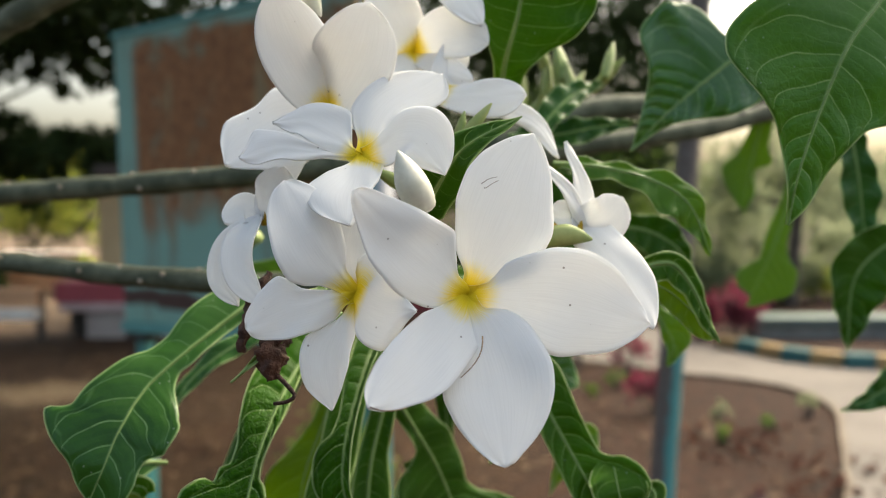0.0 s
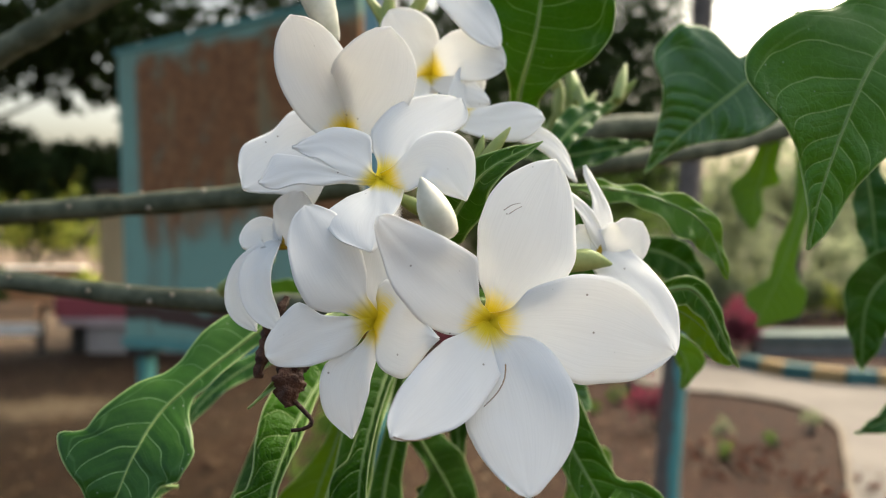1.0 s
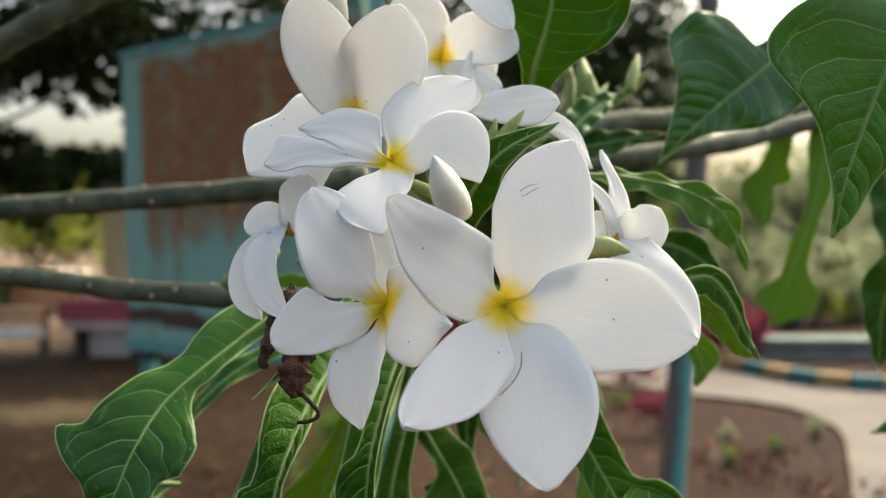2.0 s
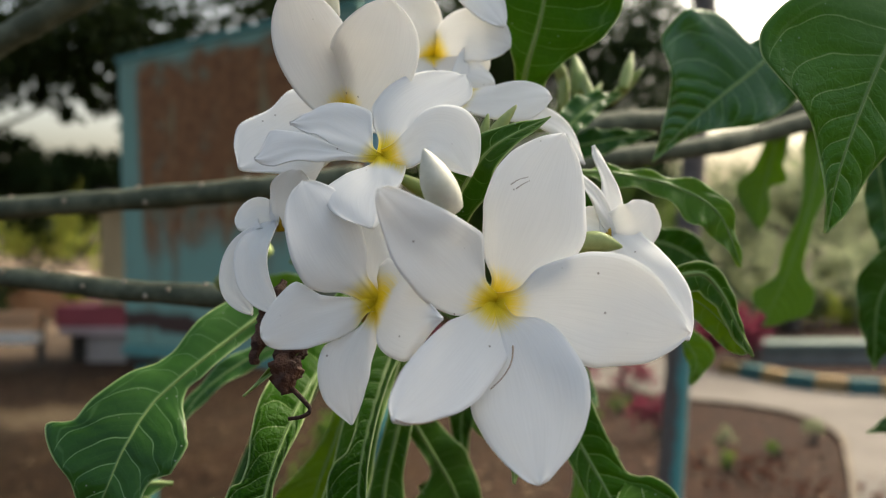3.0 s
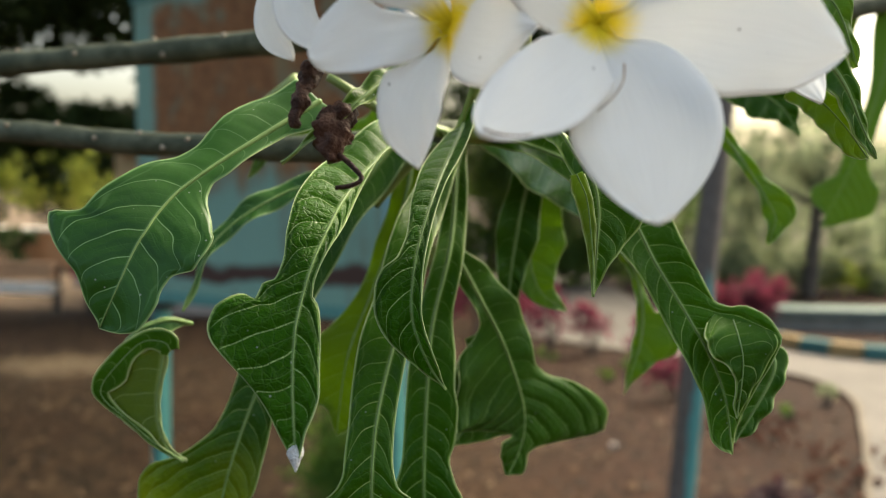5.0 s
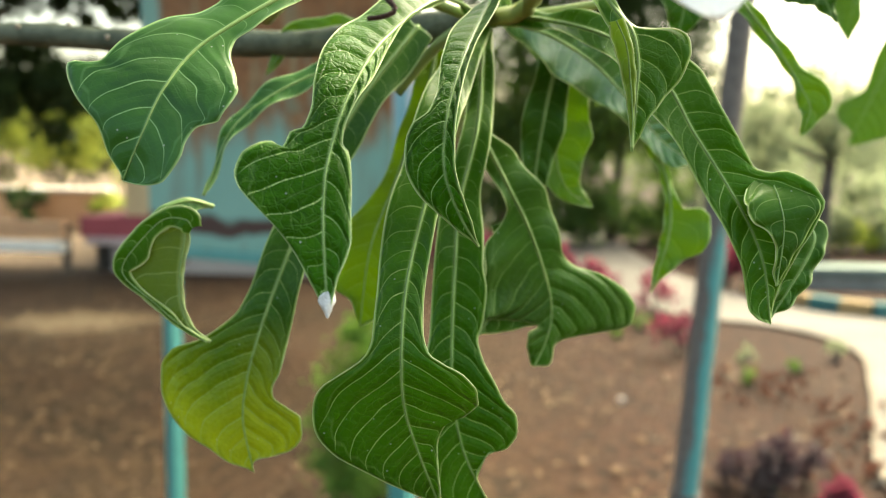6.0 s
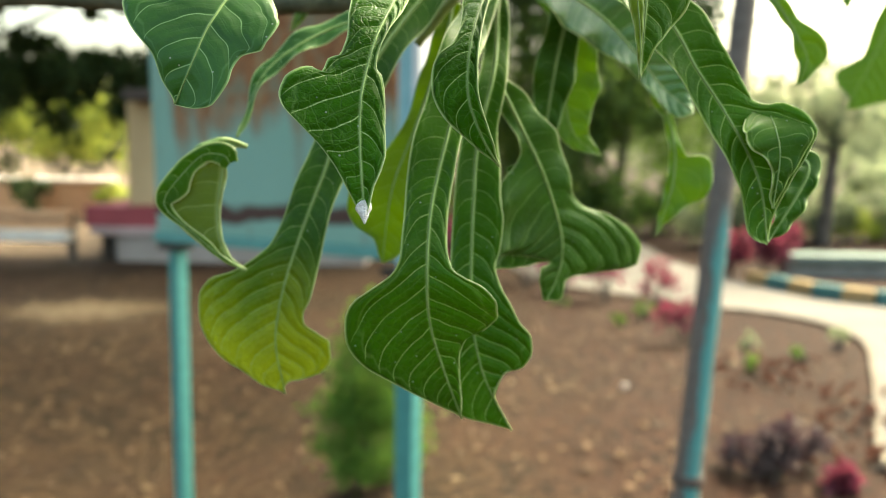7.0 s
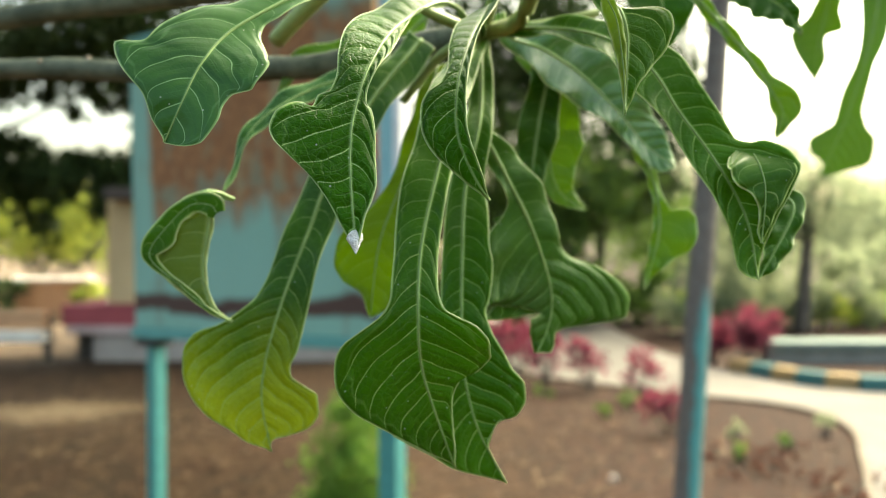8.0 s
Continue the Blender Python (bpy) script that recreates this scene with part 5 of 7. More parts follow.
leaf([(0.0110, 0.2925, 1.4396), (0.0140, 0.2925, 1.4330), (0.0155, 0.2925, 1.4235), (0.0164, 0.2925, 1.4148), (0.0166, 0.2925, 1.4056)],
     [(0.041, 0.0018, 0.0000), (0.220, 0.0014, 0.0001), (0.437, 0.0015, 0.0001), (0.678, 0.0006, -0.0001), (0.846, 0.0003, 0.0000), (1.000, 0.0003, 0.0000)], [(0.000, 0.0021, 0.0004), (0.141, 0.0034, 0.0001), (0.365, 0.0026, -0.0000), (0.561, 0.0017, -0.0001), (0.793, 0.0010, 0.0001), (0.933, 0.0004, 0.0001), (1.000, 0.0003, 0.0000)], LEAF_YELLOW,
     n0=(0.0, -1.0, 0.1), n1=(0.0, -1.0, 0.1), fold=(0.05, 0.1), wave=0.0003, rib=0.00004, rim=0.0003, label="yellow-green underside of the folded leaf", seed=48)
leaf([(0.0701, 0.4270, 1.4873), (0.0780, 0.4270, 1.4769), (0.0898, 0.4270, 1.4638), (0.1016, 0.4270, 1.4495), (0.1121, 0.4270, 1.4338), (0.1166, 0.4270, 1.4247), (0.1137, 0.4270, 1.4132)],
     [(0.007, 0.0028, 0.0001), (0.162, 0.0030, -0.0000), (0.370, 0.0031, 0.0000), (0.556, 0.0035, 0.0000), (0.650, 0.0044, 0.0001), (0.754, 0.0075, 0.0000), (0.850, 0.0095, -0.0001), (0.908, 0.0047, 0.0000), (0.976, 0.0015, 0.0000), (1.000, 0.0003, 0.0000)], [(0.000, 0.0028, 0.0005), (0.129, 0.0032, -0.0002), (0.325, 0.0034, -0.0001), (0.530, 0.0029, -0.0002), (0.688, 0.0014, 0.0002), (0.807, 0.0045, -0.0001), (0.980, 0.0017, 0.0001), (1.000, 0.0003, 0.0000)], LEAF_LIT,
     n0=(0.00, -1.00, 0.00), n1=(0.00, -1.00, 0.00), fold=(0.1, 0.1), label="slender drooping green leaf beside a flower", seed=18)
leaf([(0.2619, 0.6900, 1.5815), (0.2558, 0.6900, 1.5598), (0.2518, 0.6900, 1.5425), (0.2457, 0.6900, 1.5164), (0.2427, 0.6900, 1.4881)],
     [(0.012, 0.0115, -0.0002), (0.235, 0.0089, 0.0000), (0.379, 0.0087, 0.0001), (0.519, 0.0158, -0.0001), (0.606, 0.0055, 0.0001), (0.783, 0.0077, -0.0002), (0.933, 0.0023, 0.0003), (1.000, 0.0003, 0.0000)], [(0.024, 0.0082, -0.0000), (0.260, 0.0091, 0.0002), (0.478, 0.0120, 0.0002), (0.658, 0.0228, 0.0001), (0.753, 0.0196, 0.0001), (0.902, 0.0084, 0.0000), (1.000, 0.0003, 0.0000)], LEAF_LIT,
     n0=(0.00, -1.00, 0.00), n1=(0.00, -1.00, 0.00), fold=(0.08, 0.08), wave=0.003, waves=1.6, label="backlit lobed green leaf out of focus", seed=19)
leaf([CROWN + Vector((-0.02, 0.03, 0.02)), (-0.0801, 0.4576, 1.4560), (-0.1115, 0.4569, 1.4561), (-0.1259, 0.4566, 1.4389)], 0.0085, 0.0121, LEAF_LIT,
     n0=(0, -1, 0.4), neck=0.6, a=0.3, b=0.6, label="small backlit green leaf", seed=21)

# leaves round and above the flowers
leaf([(0.1740, 0.3079, 1.6008), (0.1506, 0.2920, 1.5679), (0.1364, 0.2867, 1.5497), (0.1274, 0.2861, 1.5288), (0.1207, 0.2873, 1.5069), (0.1182, 0.2894, 1.4888)],
     [(0.000, 0.0036, 0.0000), (0.331, 0.0284, 0.0021), (0.529, 0.0306, 0.0000), (0.649, 0.0259, -0.0007), (0.704, 0.0166, -0.0007), (0.779, 0.0121, -0.0005), (0.870, 0.0087, -0.0004), (0.940, 0.0048, -0.0003), (0.992, 0.0008, -0.0001), (1.000, 0.0003, 0.0000)], [(0.000, 0.0036, 0.0000), (0.125, 0.0190, -0.0045), (0.308, 0.0178, -0.0032), (0.436, 0.0212, -0.0015), (0.489, 0.0294, -0.0016), (0.549, 0.0365, -0.0011), (0.596, 0.0386, -0.0005), (0.644, 0.0363, 0.0000), (0.679, 0.0302, 0.0001), (0.724, 0.0193, 0.0005), (0.769, 0.0118, 0.0004), (0.842, 0.0060, 0.0002), (0.950, 0.0016, -0.0001), (1.000, 0.0003, 0.0000)], LEAF_BROAD,
     n0=(0.1, -1, 0.2), n1=(0, -1, 0.1), fold=(0.05, 0.05), label="large green leaf hanging point down", seed=22)
leaf([(0.1687, 0.4102, 1.5962), (0.1477, 0.4003, 1.5753), (0.1318, 0.3964, 1.5615), (0.1158, 0.3954, 1.5489), (0.1003, 0.3964, 1.5350), (0.0876, 0.3985, 1.5210)],
     [(0.015, 0.0105, -0.0009), (0.276, 0.0188, -0.0015), (0.454, 0.0231, -0.0015), (0.554, 0.0212, -0.0010), (0.704, 0.0118, -0.0005), (0.810, 0.0050, -0.0001), (0.915, 0.0017, 0.0000), (0.990, 0.0004, -0.0001), (1.000, 0.0003, 0.0000)], [(0.008, 0.0068, -0.0003), (0.286, 0.0085, -0.0004), (0.381, 0.0105, -0.0002), (0.401, 0.0189, 0.0014), (0.421, 0.0275, 0.0027), (0.451, 0.0368, -0.0006), (0.551, 0.0404, -0.0002), (0.624, 0.0391, -0.0000), (0.667, 0.0354, -0.0001), (0.714, 0.0229, 0.0001), (0.782, 0.0143, 0.0001), (0.885, 0.0065, -0.0001), (0.985, 0.0009, -0.0000), (1.000, 0.0003, 0.0000)], LEAF_SHEEN,
     n0=(0, -1, 0.2), n1=(0, -1, 0.15), fold=(0.05, 0.1), label="heart-shaped bluish green leaf", seed=23)
leaf([(0.0236, 0.3444, 1.5395), (0.0244, 0.3342, 1.5515), (0.0291, 0.3239, 1.5699), (0.0320, 0.3185, 1.5936), (0.0340, 0.3181, 1.6161)],
     [(0.000, 0.0026), (0.171, 0.0043), (0.315, 0.0108), (0.411, 0.0163), (0.506, 0.0217), (0.649, 0.0228), (0.845, 0.0119), (1.000, 0.0000)], [(0.000, 0.0076), (0.171, 0.0091), (0.296, 0.0152), (0.411, 0.0243), (0.506, 0.0286), (0.649, 0.0260), (0.845, 0.0130), (1.000, 0.0000)], LEAF,
     n0=(0, -1, 0.0), n1=(0, -1, -0.1), fold=(0.05, 0.05), label="dark green leaf behind the flowers", seed=24)
leaf([(-0.0079, 0.2819, 1.4893), (-0.0006, 0.2697, 1.5026), (0.0082, 0.2596, 1.5140), (0.0251, 0.2597, 1.5229)], 0.0078, 0.0080, LEAF_DARK,
     n0=(0.3, -0.9, 0.3), n1=(0.2, -0.8, 0.6), neck=0.8, a=0.2, b=0.5, fold=(0.15, 0.3), wave=0.0003, label="small dark green leaf between the flowers", seed=25)
leaf([(0.0441, 0.3394, 1.5126), (0.0603, 0.3356, 1.5111), (0.0794, 0.3318, 1.5065), (0.0952, 0.3288, 1.4965), (0.1045, 0.3293, 1.4761)], 0.0065, 0.0112, LEAF_LIT,
     n0=(0, -0.8, 0.6), n1=(0.2, -1, 0.2), neck=0.5, a=0.4, b=0.66, fold=(0.2, 0.05), label="arching green leaf with a hooked tip", seed=26)
leaf([(0.0705, 0.3031, 1.4729), (0.0777, 0.3038, 1.4750), (0.0839, 0.3044, 1.4741), (0.0903, 0.3050, 1.4664), (0.0953, 0.3055, 1.4562), (0.1008, 0.3061, 1.4459)],
     [(0.028, 0.0030, -0.0000), (0.148, 0.0038, 0.0001), (0.262, 0.0042, 0.0001), (0.366, 0.0041, -0.0000), (0.527, 0.0032, 0.0001), (0.746, 0.0016, 0.0001), (0.932, 0.0005, 0.0000), (1.000, 0.0003, 0.0000)], [(0.008, 0.0026, 0.0000), (0.113, 0.0063, 0.0000), (0.411, 0.0058, 0.0001), (0.550, 0.0041, -0.0001), (0.770, 0.0035, -0.0001), (0.932, 0.0018, 0.0001), (1.000, 0.0003, 0.0000)], LEAF,
     n0=(0.10, -1.00, 0.00), n1=(0.10, -1.00, 0.00), fold=(0.25, 0.15), wave=0.0006, label="curled green leaf beside a flower", seed=27)
leaf([(0.0759, 0.3086, 1.4680), (0.0844, 0.3094, 1.4634), (0.0930, 0.3103, 1.4555), (0.1006, 0.3111, 1.4462)],
     [(0.029, 0.0028, 0.0000), (0.298, 0.0038, 0.0000), (0.596, 0.0029, 0.0001), (0.919, 0.0013, 0.0000), (1.000, 0.0003, 0.0000)], [(0.113, 0.0051, 0.0001), (0.407, 0.0059, 0.0001), (0.748, 0.0056, 0.0001), (0.955, 0.0024, -0.0001), (1.000, 0.0003, 0.0000)], LEAF_YELLOW,
     n0=(0.10, -1.00, 0.00), n1=(0.10, -1.00, 0.00), fold=(0.1, 0.1), rib=0.0003, wave=0.0006, label="pale underside of the curled leaf", seed=44)
leaf([(0.0873, 0.4312, 1.4852), (0.1048, 0.4315, 1.4823), (0.1195, 0.4318, 1.4735), (0.1269, 0.4321, 1.4618)], 0.0102, 0.0125, LEAF_DARK,
     neck=0.7, a=0.2, b=0.5, label="dark green leaf beside a flower", seed=29)
leaf([(0.0329, 0.4396, 1.5323), (0.0564, 0.4399, 1.5323), (0.0799, 0.4402, 1.5366), (0.1006, 0.4404, 1.5394)], 0.0075, 0.0087, LEAF_COOL,
     n0=(0, -0.8, 0.6), neck=0.8, a=0.2, b=0.5, label="narrow green leaf behind the flowers", seed=30)
leaf([(0.0428, 0.4198, 1.5278), (0.0580, 0.4297, 1.5457), (0.0710, 0.4397, 1.5555), (0.0845, 0.4498, 1.5599)], 0.0087, 0.0070, LEAF_COOL,
     n0=(0, -0.8, 0.6), neck=0.8, a=0.2, b=0.5, label="narrow green leaf behind the flowers", seed=31)
leaf([(0.0607, 0.4503, 1.5151), (0.0638, 0.4507, 1.4970), (0.0671, 0.4511, 1.4758), (0.0642, 0.4515, 1.4543)], 0.0178, 0.0178, LEAF_DARK,
     neck=0.8, a=0.2, b=0.5, label="dark green leaf behind the flowers", seed=32)
leaf([(0.2861, 0.6700, 1.5705), (0.2774, 0.6700, 1.5202), (0.2668, 0.6700, 1.4823), (0.2549, 0.6700, 1.4485), (0.2388, 0.6700, 1.4138)],
     [(0.016, 0.0130, 0.0005), (0.297, 0.0113, 0.0001), (0.459, 0.0060, 0.0001), (0.637, 0.0086, -0.0003), (0.712, 0.0166, -0.0004), (0.745, 0.0255, -0.0003), (0.836, 0.0298, -0.0004), (0.930, 0.0152, 0.0000), (0.977, 0.0062, -0.0004), (1.000, 0.0003, 0.0000)], [(0.039, 0.0135, 0.0001), (0.324, 0.0089, 0.0002), (0.453, 0.0072, -0.0004), (0.594, 0.0085, 0.0002), (0.739, 0.0063, -0.0002), (0.807, 0.0130, -0.0001), (0.877, 0.0195, 0.0004), (0.930, 0.0139, 0.0005), (0.941, 0.0022, -0.0004), (1.000, 0.0003, 0.0000)], LEAF_LIT,
     n0=(0.00, -1.00, 0.00), n1=(0.00, -1.00, 0.00), fold=(0.08, 0.08), wave=0.003, waves=1.6, label="backlit lobed green leaf out of focus", seed=33)
leaf([(0.2283, 0.4819, 1.5446), (0.2358, 0.4826, 1.5094), (0.2402, 0.4833, 1.4737), (0.2407, 0.4837, 1.4574)], 0.0114, 0.0127, LEAF_COOL,
     neck=0.7, a=0.2, b=0.5, label="dark green leaf end", seed=35)
leaf([(0.2637, 0.4736, 1.4773), (0.2448, 0.4735, 1.4710), (0.2296, 0.4736, 1.4519), (0.2275, 0.4743, 1.4131)], 0.0248, 0.0174, LEAF_DARK,
     neck=0.7, a=0.1, b=0.45, label="dark green leaf hanging", seed=36)
leaf([(0.2840, 0.4951, 1.4094), (0.2679, 0.4952, 1.3925), (0.2515, 0.4952, 1.3807), (0.2342, 0.4951, 1.3732)], 0.0130, 0.0097, LEAF_COOL,
     n0=(0, -0.8, 0.5), neck=0.7, a=0.1, b=0.45, label="green leaf tip", seed=37)
leaf([(-0.0310, 0.3098, 1.4782), (-0.0459, 0.2779, 1.4599), (-0.0547, 0.2680, 1.4506), (-0.0665, 0.2640, 1.4403)], 0.0028, 0.0038, LEAF,
     n0=(0, -0.8, 0.6), neck=0.8, a=0.2, b=0.5, fold=(0.4, 0.3), label="narrow green leaf with a pale rim", seed=39)

# leaf stalks at the crown
for dx, dz, dy in ((-0.05, 0.02, -0.02), (-0.035, -0.03, 0.0), (0.05, 0.005, -0.01), (-0.015, -0.04, -0.02), (0.012, 0.045, -0.03)):
    tube("petiole", [CROWN, CROWN + Vector((dx * 0.5, dy, dz * 0.3)), CROWN + Vector((dx, dy * 1.6, dz))], 0.0028, 0.0018, PETIOLE, plant, "", 8, 8)


def crumpled(name, points, r, seed, label):
    """A shrivelled lump: a tube whose surface is folded by coarse and fine noise."""
    pts, _ = spline(points, 30)
    v, f = tube_mesh(pts, [r * (0.25 + 0.75 * math.sin(math.pi * (0.1 + 0.8 * i / 29))) for i in range(30)], 22)
    out = []
    for k, p in enumerate(v):
        c = pts[k // 22]
        fold = noise.noise(p * 260 + Vector((seed, 0, 0))) * 0.75 + noise.noise(p * 700) * 0.45
        out.append(c + (p - c) * max(0.15, 1 + fold))
    return part(name, out, f, DRY, plant, label)


crumpled("withered_flower", [(-0.0565, 0.2775, 1.4742), (-0.0606, 0.2717, 1.4641), (-0.0630, 0.2678, 1.4558), (-0.0634, 0.2669, 1.4494)], 0.0026, 3, "shrivelled brown flower remnant")
crumpled("withered_flower", [(-0.0506, 0.2739, 1.4550), (-0.0538, 0.2680, 1.4506), (-0.0542, 0.2651, 1.4460), (-0.0531, 0.2642, 1.4410)], 0.0041, 5, "shrivelled brown flower remnant")
tube("withered_stalk", [(-0.0519, 0.2642, 1.4427), (-0.0485, 0.2622, 1.4400), (-0.0458, 0.2613, 1.4368), (-0.0482, 0.2603, 1.4350), (-0.0522, 0.2603, 1.4344)], 0.0008, 0.0006, DRY, plant, "thin hooked dry stalk", 14, 7)
fr_pts, _ = spline([(-0.0626, 0.2644, 1.3682), (-0.0621, 0.2624, 1.3656), (-0.0618, 0.2609, 1.3624)], 8)
v_, f_ = tube_mesh(fr_pts, [0.0013, 0.0020, 0.0022, 0.0019, 0.0016, 0.0011, 0.0006, 0.0002], 10, 0.16, random.Random(4))
part("froth", v_, f_, FROTH, plant, "white froth on a leaf tip", False)


# bruises and scratches on the front flower's petals
BRUISE = plain("bruise", (0.34, 0.23, 0.14), (0.20, 0.13, 0.08), 300, 0.8)
SCRATCH = plain("scratch", (0.42, 0.38, 0.34), (0.34, 0.30, 0.27), 300, 0.8)
for pts in ([(-0.0170, 0.2105, 1.4456), (-0.0142, 0.2110, 1.4446), (-0.0103, 0.2120, 1.4444), (-0.0078, 0.2130, 1.4448)], [(0.0119, 0.2290, 1.4605), (0.0115, 0.2270, 1.4570), (0.0094, 0.2250, 1.4535), (0.0059, 0.2235, 1.4503)]):
    tube("scratch", pts, 0.00022, 0.00012, BRUISE, plant, "brown bruised petal edge", 8, 6)
for pts in ([(0.0117, 0.2335, 1.5019), (0.0139, 0.2335, 1.5033), (0.0162, 0.2335, 1.5038)], [(0.0130, 0.2335, 1.5008), (0.0148, 0.2335, 1.5020), (0.0166, 0.2335, 1.5029)]):
    tube("scratch", pts, 0.00014, 0.00008, SCRATCH, plant, "fine grey scratch on a petal", 6, 5)

# ---- the park round the shrub ----
def soil_material():
    m, n, l, b = mat("soil", 0.95, 0.15)
    big = noise_node(n, l, 0.55, 5)
    mid = noise_node(n, l, 3.5, 5, 0.65)
    fine = noise_node(n, l, 38, 4, 0.7)
    clod = noise_node(n, l, 13, 4, 0.7)
    c = blend(n, l, ramp(n, l, big, 0.40, 0.60), (0.0381, 0.0169, 0.0081), (0.0248, 0.0146, 0.0071))
    c = blend(n, l, ramp(n, l, mid, 0.45, 0.68), c, (0.0422, 0.0232, 0.0106))
    c = blend(n, l, ramp(n, l, clod, 0.52, 0.64), c, (0.0701, 0.0423, 0.0209))
    c = blend(n, l, ramp(n, l, clod, 0.47, 0.36), c, (0.0113, 0.0074, 0.0039))
    c = blend(n, l, ramp(n, l, fine, 0.42, 0.75), c, (0.0268, 0.0168, 0.0081))
    east = n.new("ShaderNodeSeparateXYZ")
    l.new(n.new("ShaderNodeTexCoord").outputs["Object"], east.inputs[0])
    red = ramp(n, l, math_node(n, l, "MULTIPLY_ADD", mid, 1.2, east.outputs[0]), 0.1, 1.7)
    c = blend(n, l, math_node(n, l, "MULTIPLY", red, 0.75), c, blend(n, l, ramp(n, l, clod, 0.4, 0.62), (0.010, 0.0045, 0.0030), (0.034, 0.0125, 0.0075)))
    # a sunlit patch of soil near the kiosk, painted in as paler colour
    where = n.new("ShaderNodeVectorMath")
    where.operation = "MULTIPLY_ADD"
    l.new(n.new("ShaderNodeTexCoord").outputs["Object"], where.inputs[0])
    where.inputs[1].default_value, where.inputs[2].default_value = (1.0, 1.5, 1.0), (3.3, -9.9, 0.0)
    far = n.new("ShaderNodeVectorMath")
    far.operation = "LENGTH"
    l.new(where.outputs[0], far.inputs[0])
    sun_patch = ramp(n, l, math_node(n, l, "MULTIPLY_ADD", mid, 1.5, math_node(n, l, "MULTIPLY_ADD", fine, 0.7, far.outputs[1])), 2.0, 1.3)
    c = blend(n, l, math_node(n, l, "MULTIPLY", sun_patch, 0.8), c, (0.20, 0.145, 0.085))
    # open sandy ground beyond the fence, sunlight put into its pale colour
    beyond = math_node(n, l, "MULTIPLY", ramp(n, l, math_node(n, l, "ADD", east.outputs[1], mid), 9.8, 10.4), ramp(n, l, east.outputs[0], -3.2, -4.4))
    c = blend(n, l, beyond, c, blend(n, l, ramp(n, l, mid, 0.35, 0.65), (0.16, 0.115, 0.075), (0.08, 0.052, 0.034)))
    l.new(c, b.inputs["Base Color"])
    bump(n, l, b, math_node(n, l, "MULTIPLY_ADD", fine, 0.5, mid), 0.9, 0.03)
    return m


def paint_material(name, paint, under, rust, cover=0.5, scale=3.0, rough=0.55, bare=None):
    """Old paint that has flaked off down to rust."""
    m, n, l, b = mat(name, rough, 0.35)
    f1 = noise_node(n, l, scale, 6, 0.62)
    f2 = noise_node(n, l, scale * 6, 4, 0.6)
    lost = ramp(n, l, math_node(n, l, "MULTIPLY_ADD", f2, 0.22, f1), cover + 0.08, cover + 0.14)
    if bare:
        sep = n.new("ShaderNodeSeparateXYZ")
        l.new(n.new("ShaderNodeTexCoord").outputs["Object"], sep.inputs[0])
        lost = math_node(n, l, "MAXIMUM", lost, ramp(n, l, math_node(n, l, "MULTIPLY_ADD", f1, 0.5, sep.outputs[2]), bare, bare + 0.12))
    c = blend(n, l, ramp(n, l, f2, 0.3, 0.7), paint, under)
    r = blend(n, l, f2, rust, tuple(v * 0.45 for v in rust))
    c = blend(n, l, lost, c, r)
    l.new(c, b.inputs["Base Color"])
    l.new(math_node(n, l, "MULTIPLY_ADD", lost, 0.3, rough), b.inputs["Roughness"])
    bump(n, l, b, math_node(n, l, "MULTIPLY_ADD", f2, 0.3, lost), 0.5, 0.004)
    return m


def pole_material():
    """Bare grey steel with a ragged upright streak of old teal paint."""
    m, n, l, b = mat("peeling_pole", 0.65, 0.3)
    tc = n.new("ShaderNodeTexCoord")
    sep = n.new("ShaderNodeSeparateXYZ")
    l.new(tc.outputs["Object"], sep.inputs[0])
    x, z = sep.outputs[0], sep.outputs[2]
    off = math_node(n, l, "SUBTRACT", math_node(n, l, "MULTIPLY_ADD", z, -0.063, x), 0.573)
    tall = n.new("ShaderNodeMapping")
    tall.inputs["Scale"].default_value = (30, 30, 5)
    l.new(tc.outputs["Object"], tall.inputs[0])
    rag = noise_node(n, l, 1.0, 4, 0.6, tall.outputs[0])
    edge = math_node(n, l, "MULTIPLY_ADD", math_node(n, l, "SUBTRACT", rag, 0.5), 0.07, off)
    streak = math_node(n, l, "MULTIPLY", ramp(n, l, edge, -0.010, -0.003), ramp(n, l, edge, 0.034, 0.026))
    top = ramp(n, l, math_node(n, l, "MULTIPLY_ADD", rag, 0.5, z), 1.50, 1.36)
    fine = noise_node(n, l, 60, 4, 0.6)
    steel = blend(n, l, ramp(n, l, fine, 0.3, 0.7), (0.15, 0.132, 0.118), (0.085, 0.072, 0.065))
    teal = blend(n, l, fine, (0.055, 0.20, 0.20), (0.085, 0.26, 0.255))
    c = blend(n, l, math_node(n, l, "MULTIPLY", streak, top), steel, teal)
    l.new(c, b.inputs["Base Color"])
    bump(n, l, b, math_node(n, l, "MULTIPLY_ADD", fine, 0.4, streak), 0.5, 0.003)
    return m


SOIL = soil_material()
CONCRETE = plain("path_concrete", (0.142, 0.125, 0.112), (0.104, 0.092, 0.082), 1.6, 0.85, 0.2, 0.4)
KERB_Y = plain("kerb_yellow", (0.35, 0.235, 0.10), (0.28, 0.20, 0.10), 9, 0.7)
KERB_T = plain("kerb_teal", (0.035, 0.13, 0.13), (0.05, 0.12, 0.12), 9, 0.7)
TEAL = paint_material("teal_paint", (0.11, 0.30, 0.275), (0.09, 0.25, 0.23), (0.14, 0.065, 0.035), 0.72, 2.2)
TEAL_POST = paint_material("teal_post", (0.07, 0.25, 0.23), (0.055, 0.20, 0.19), (0.10, 0.07, 0.05), 0.78, 4)
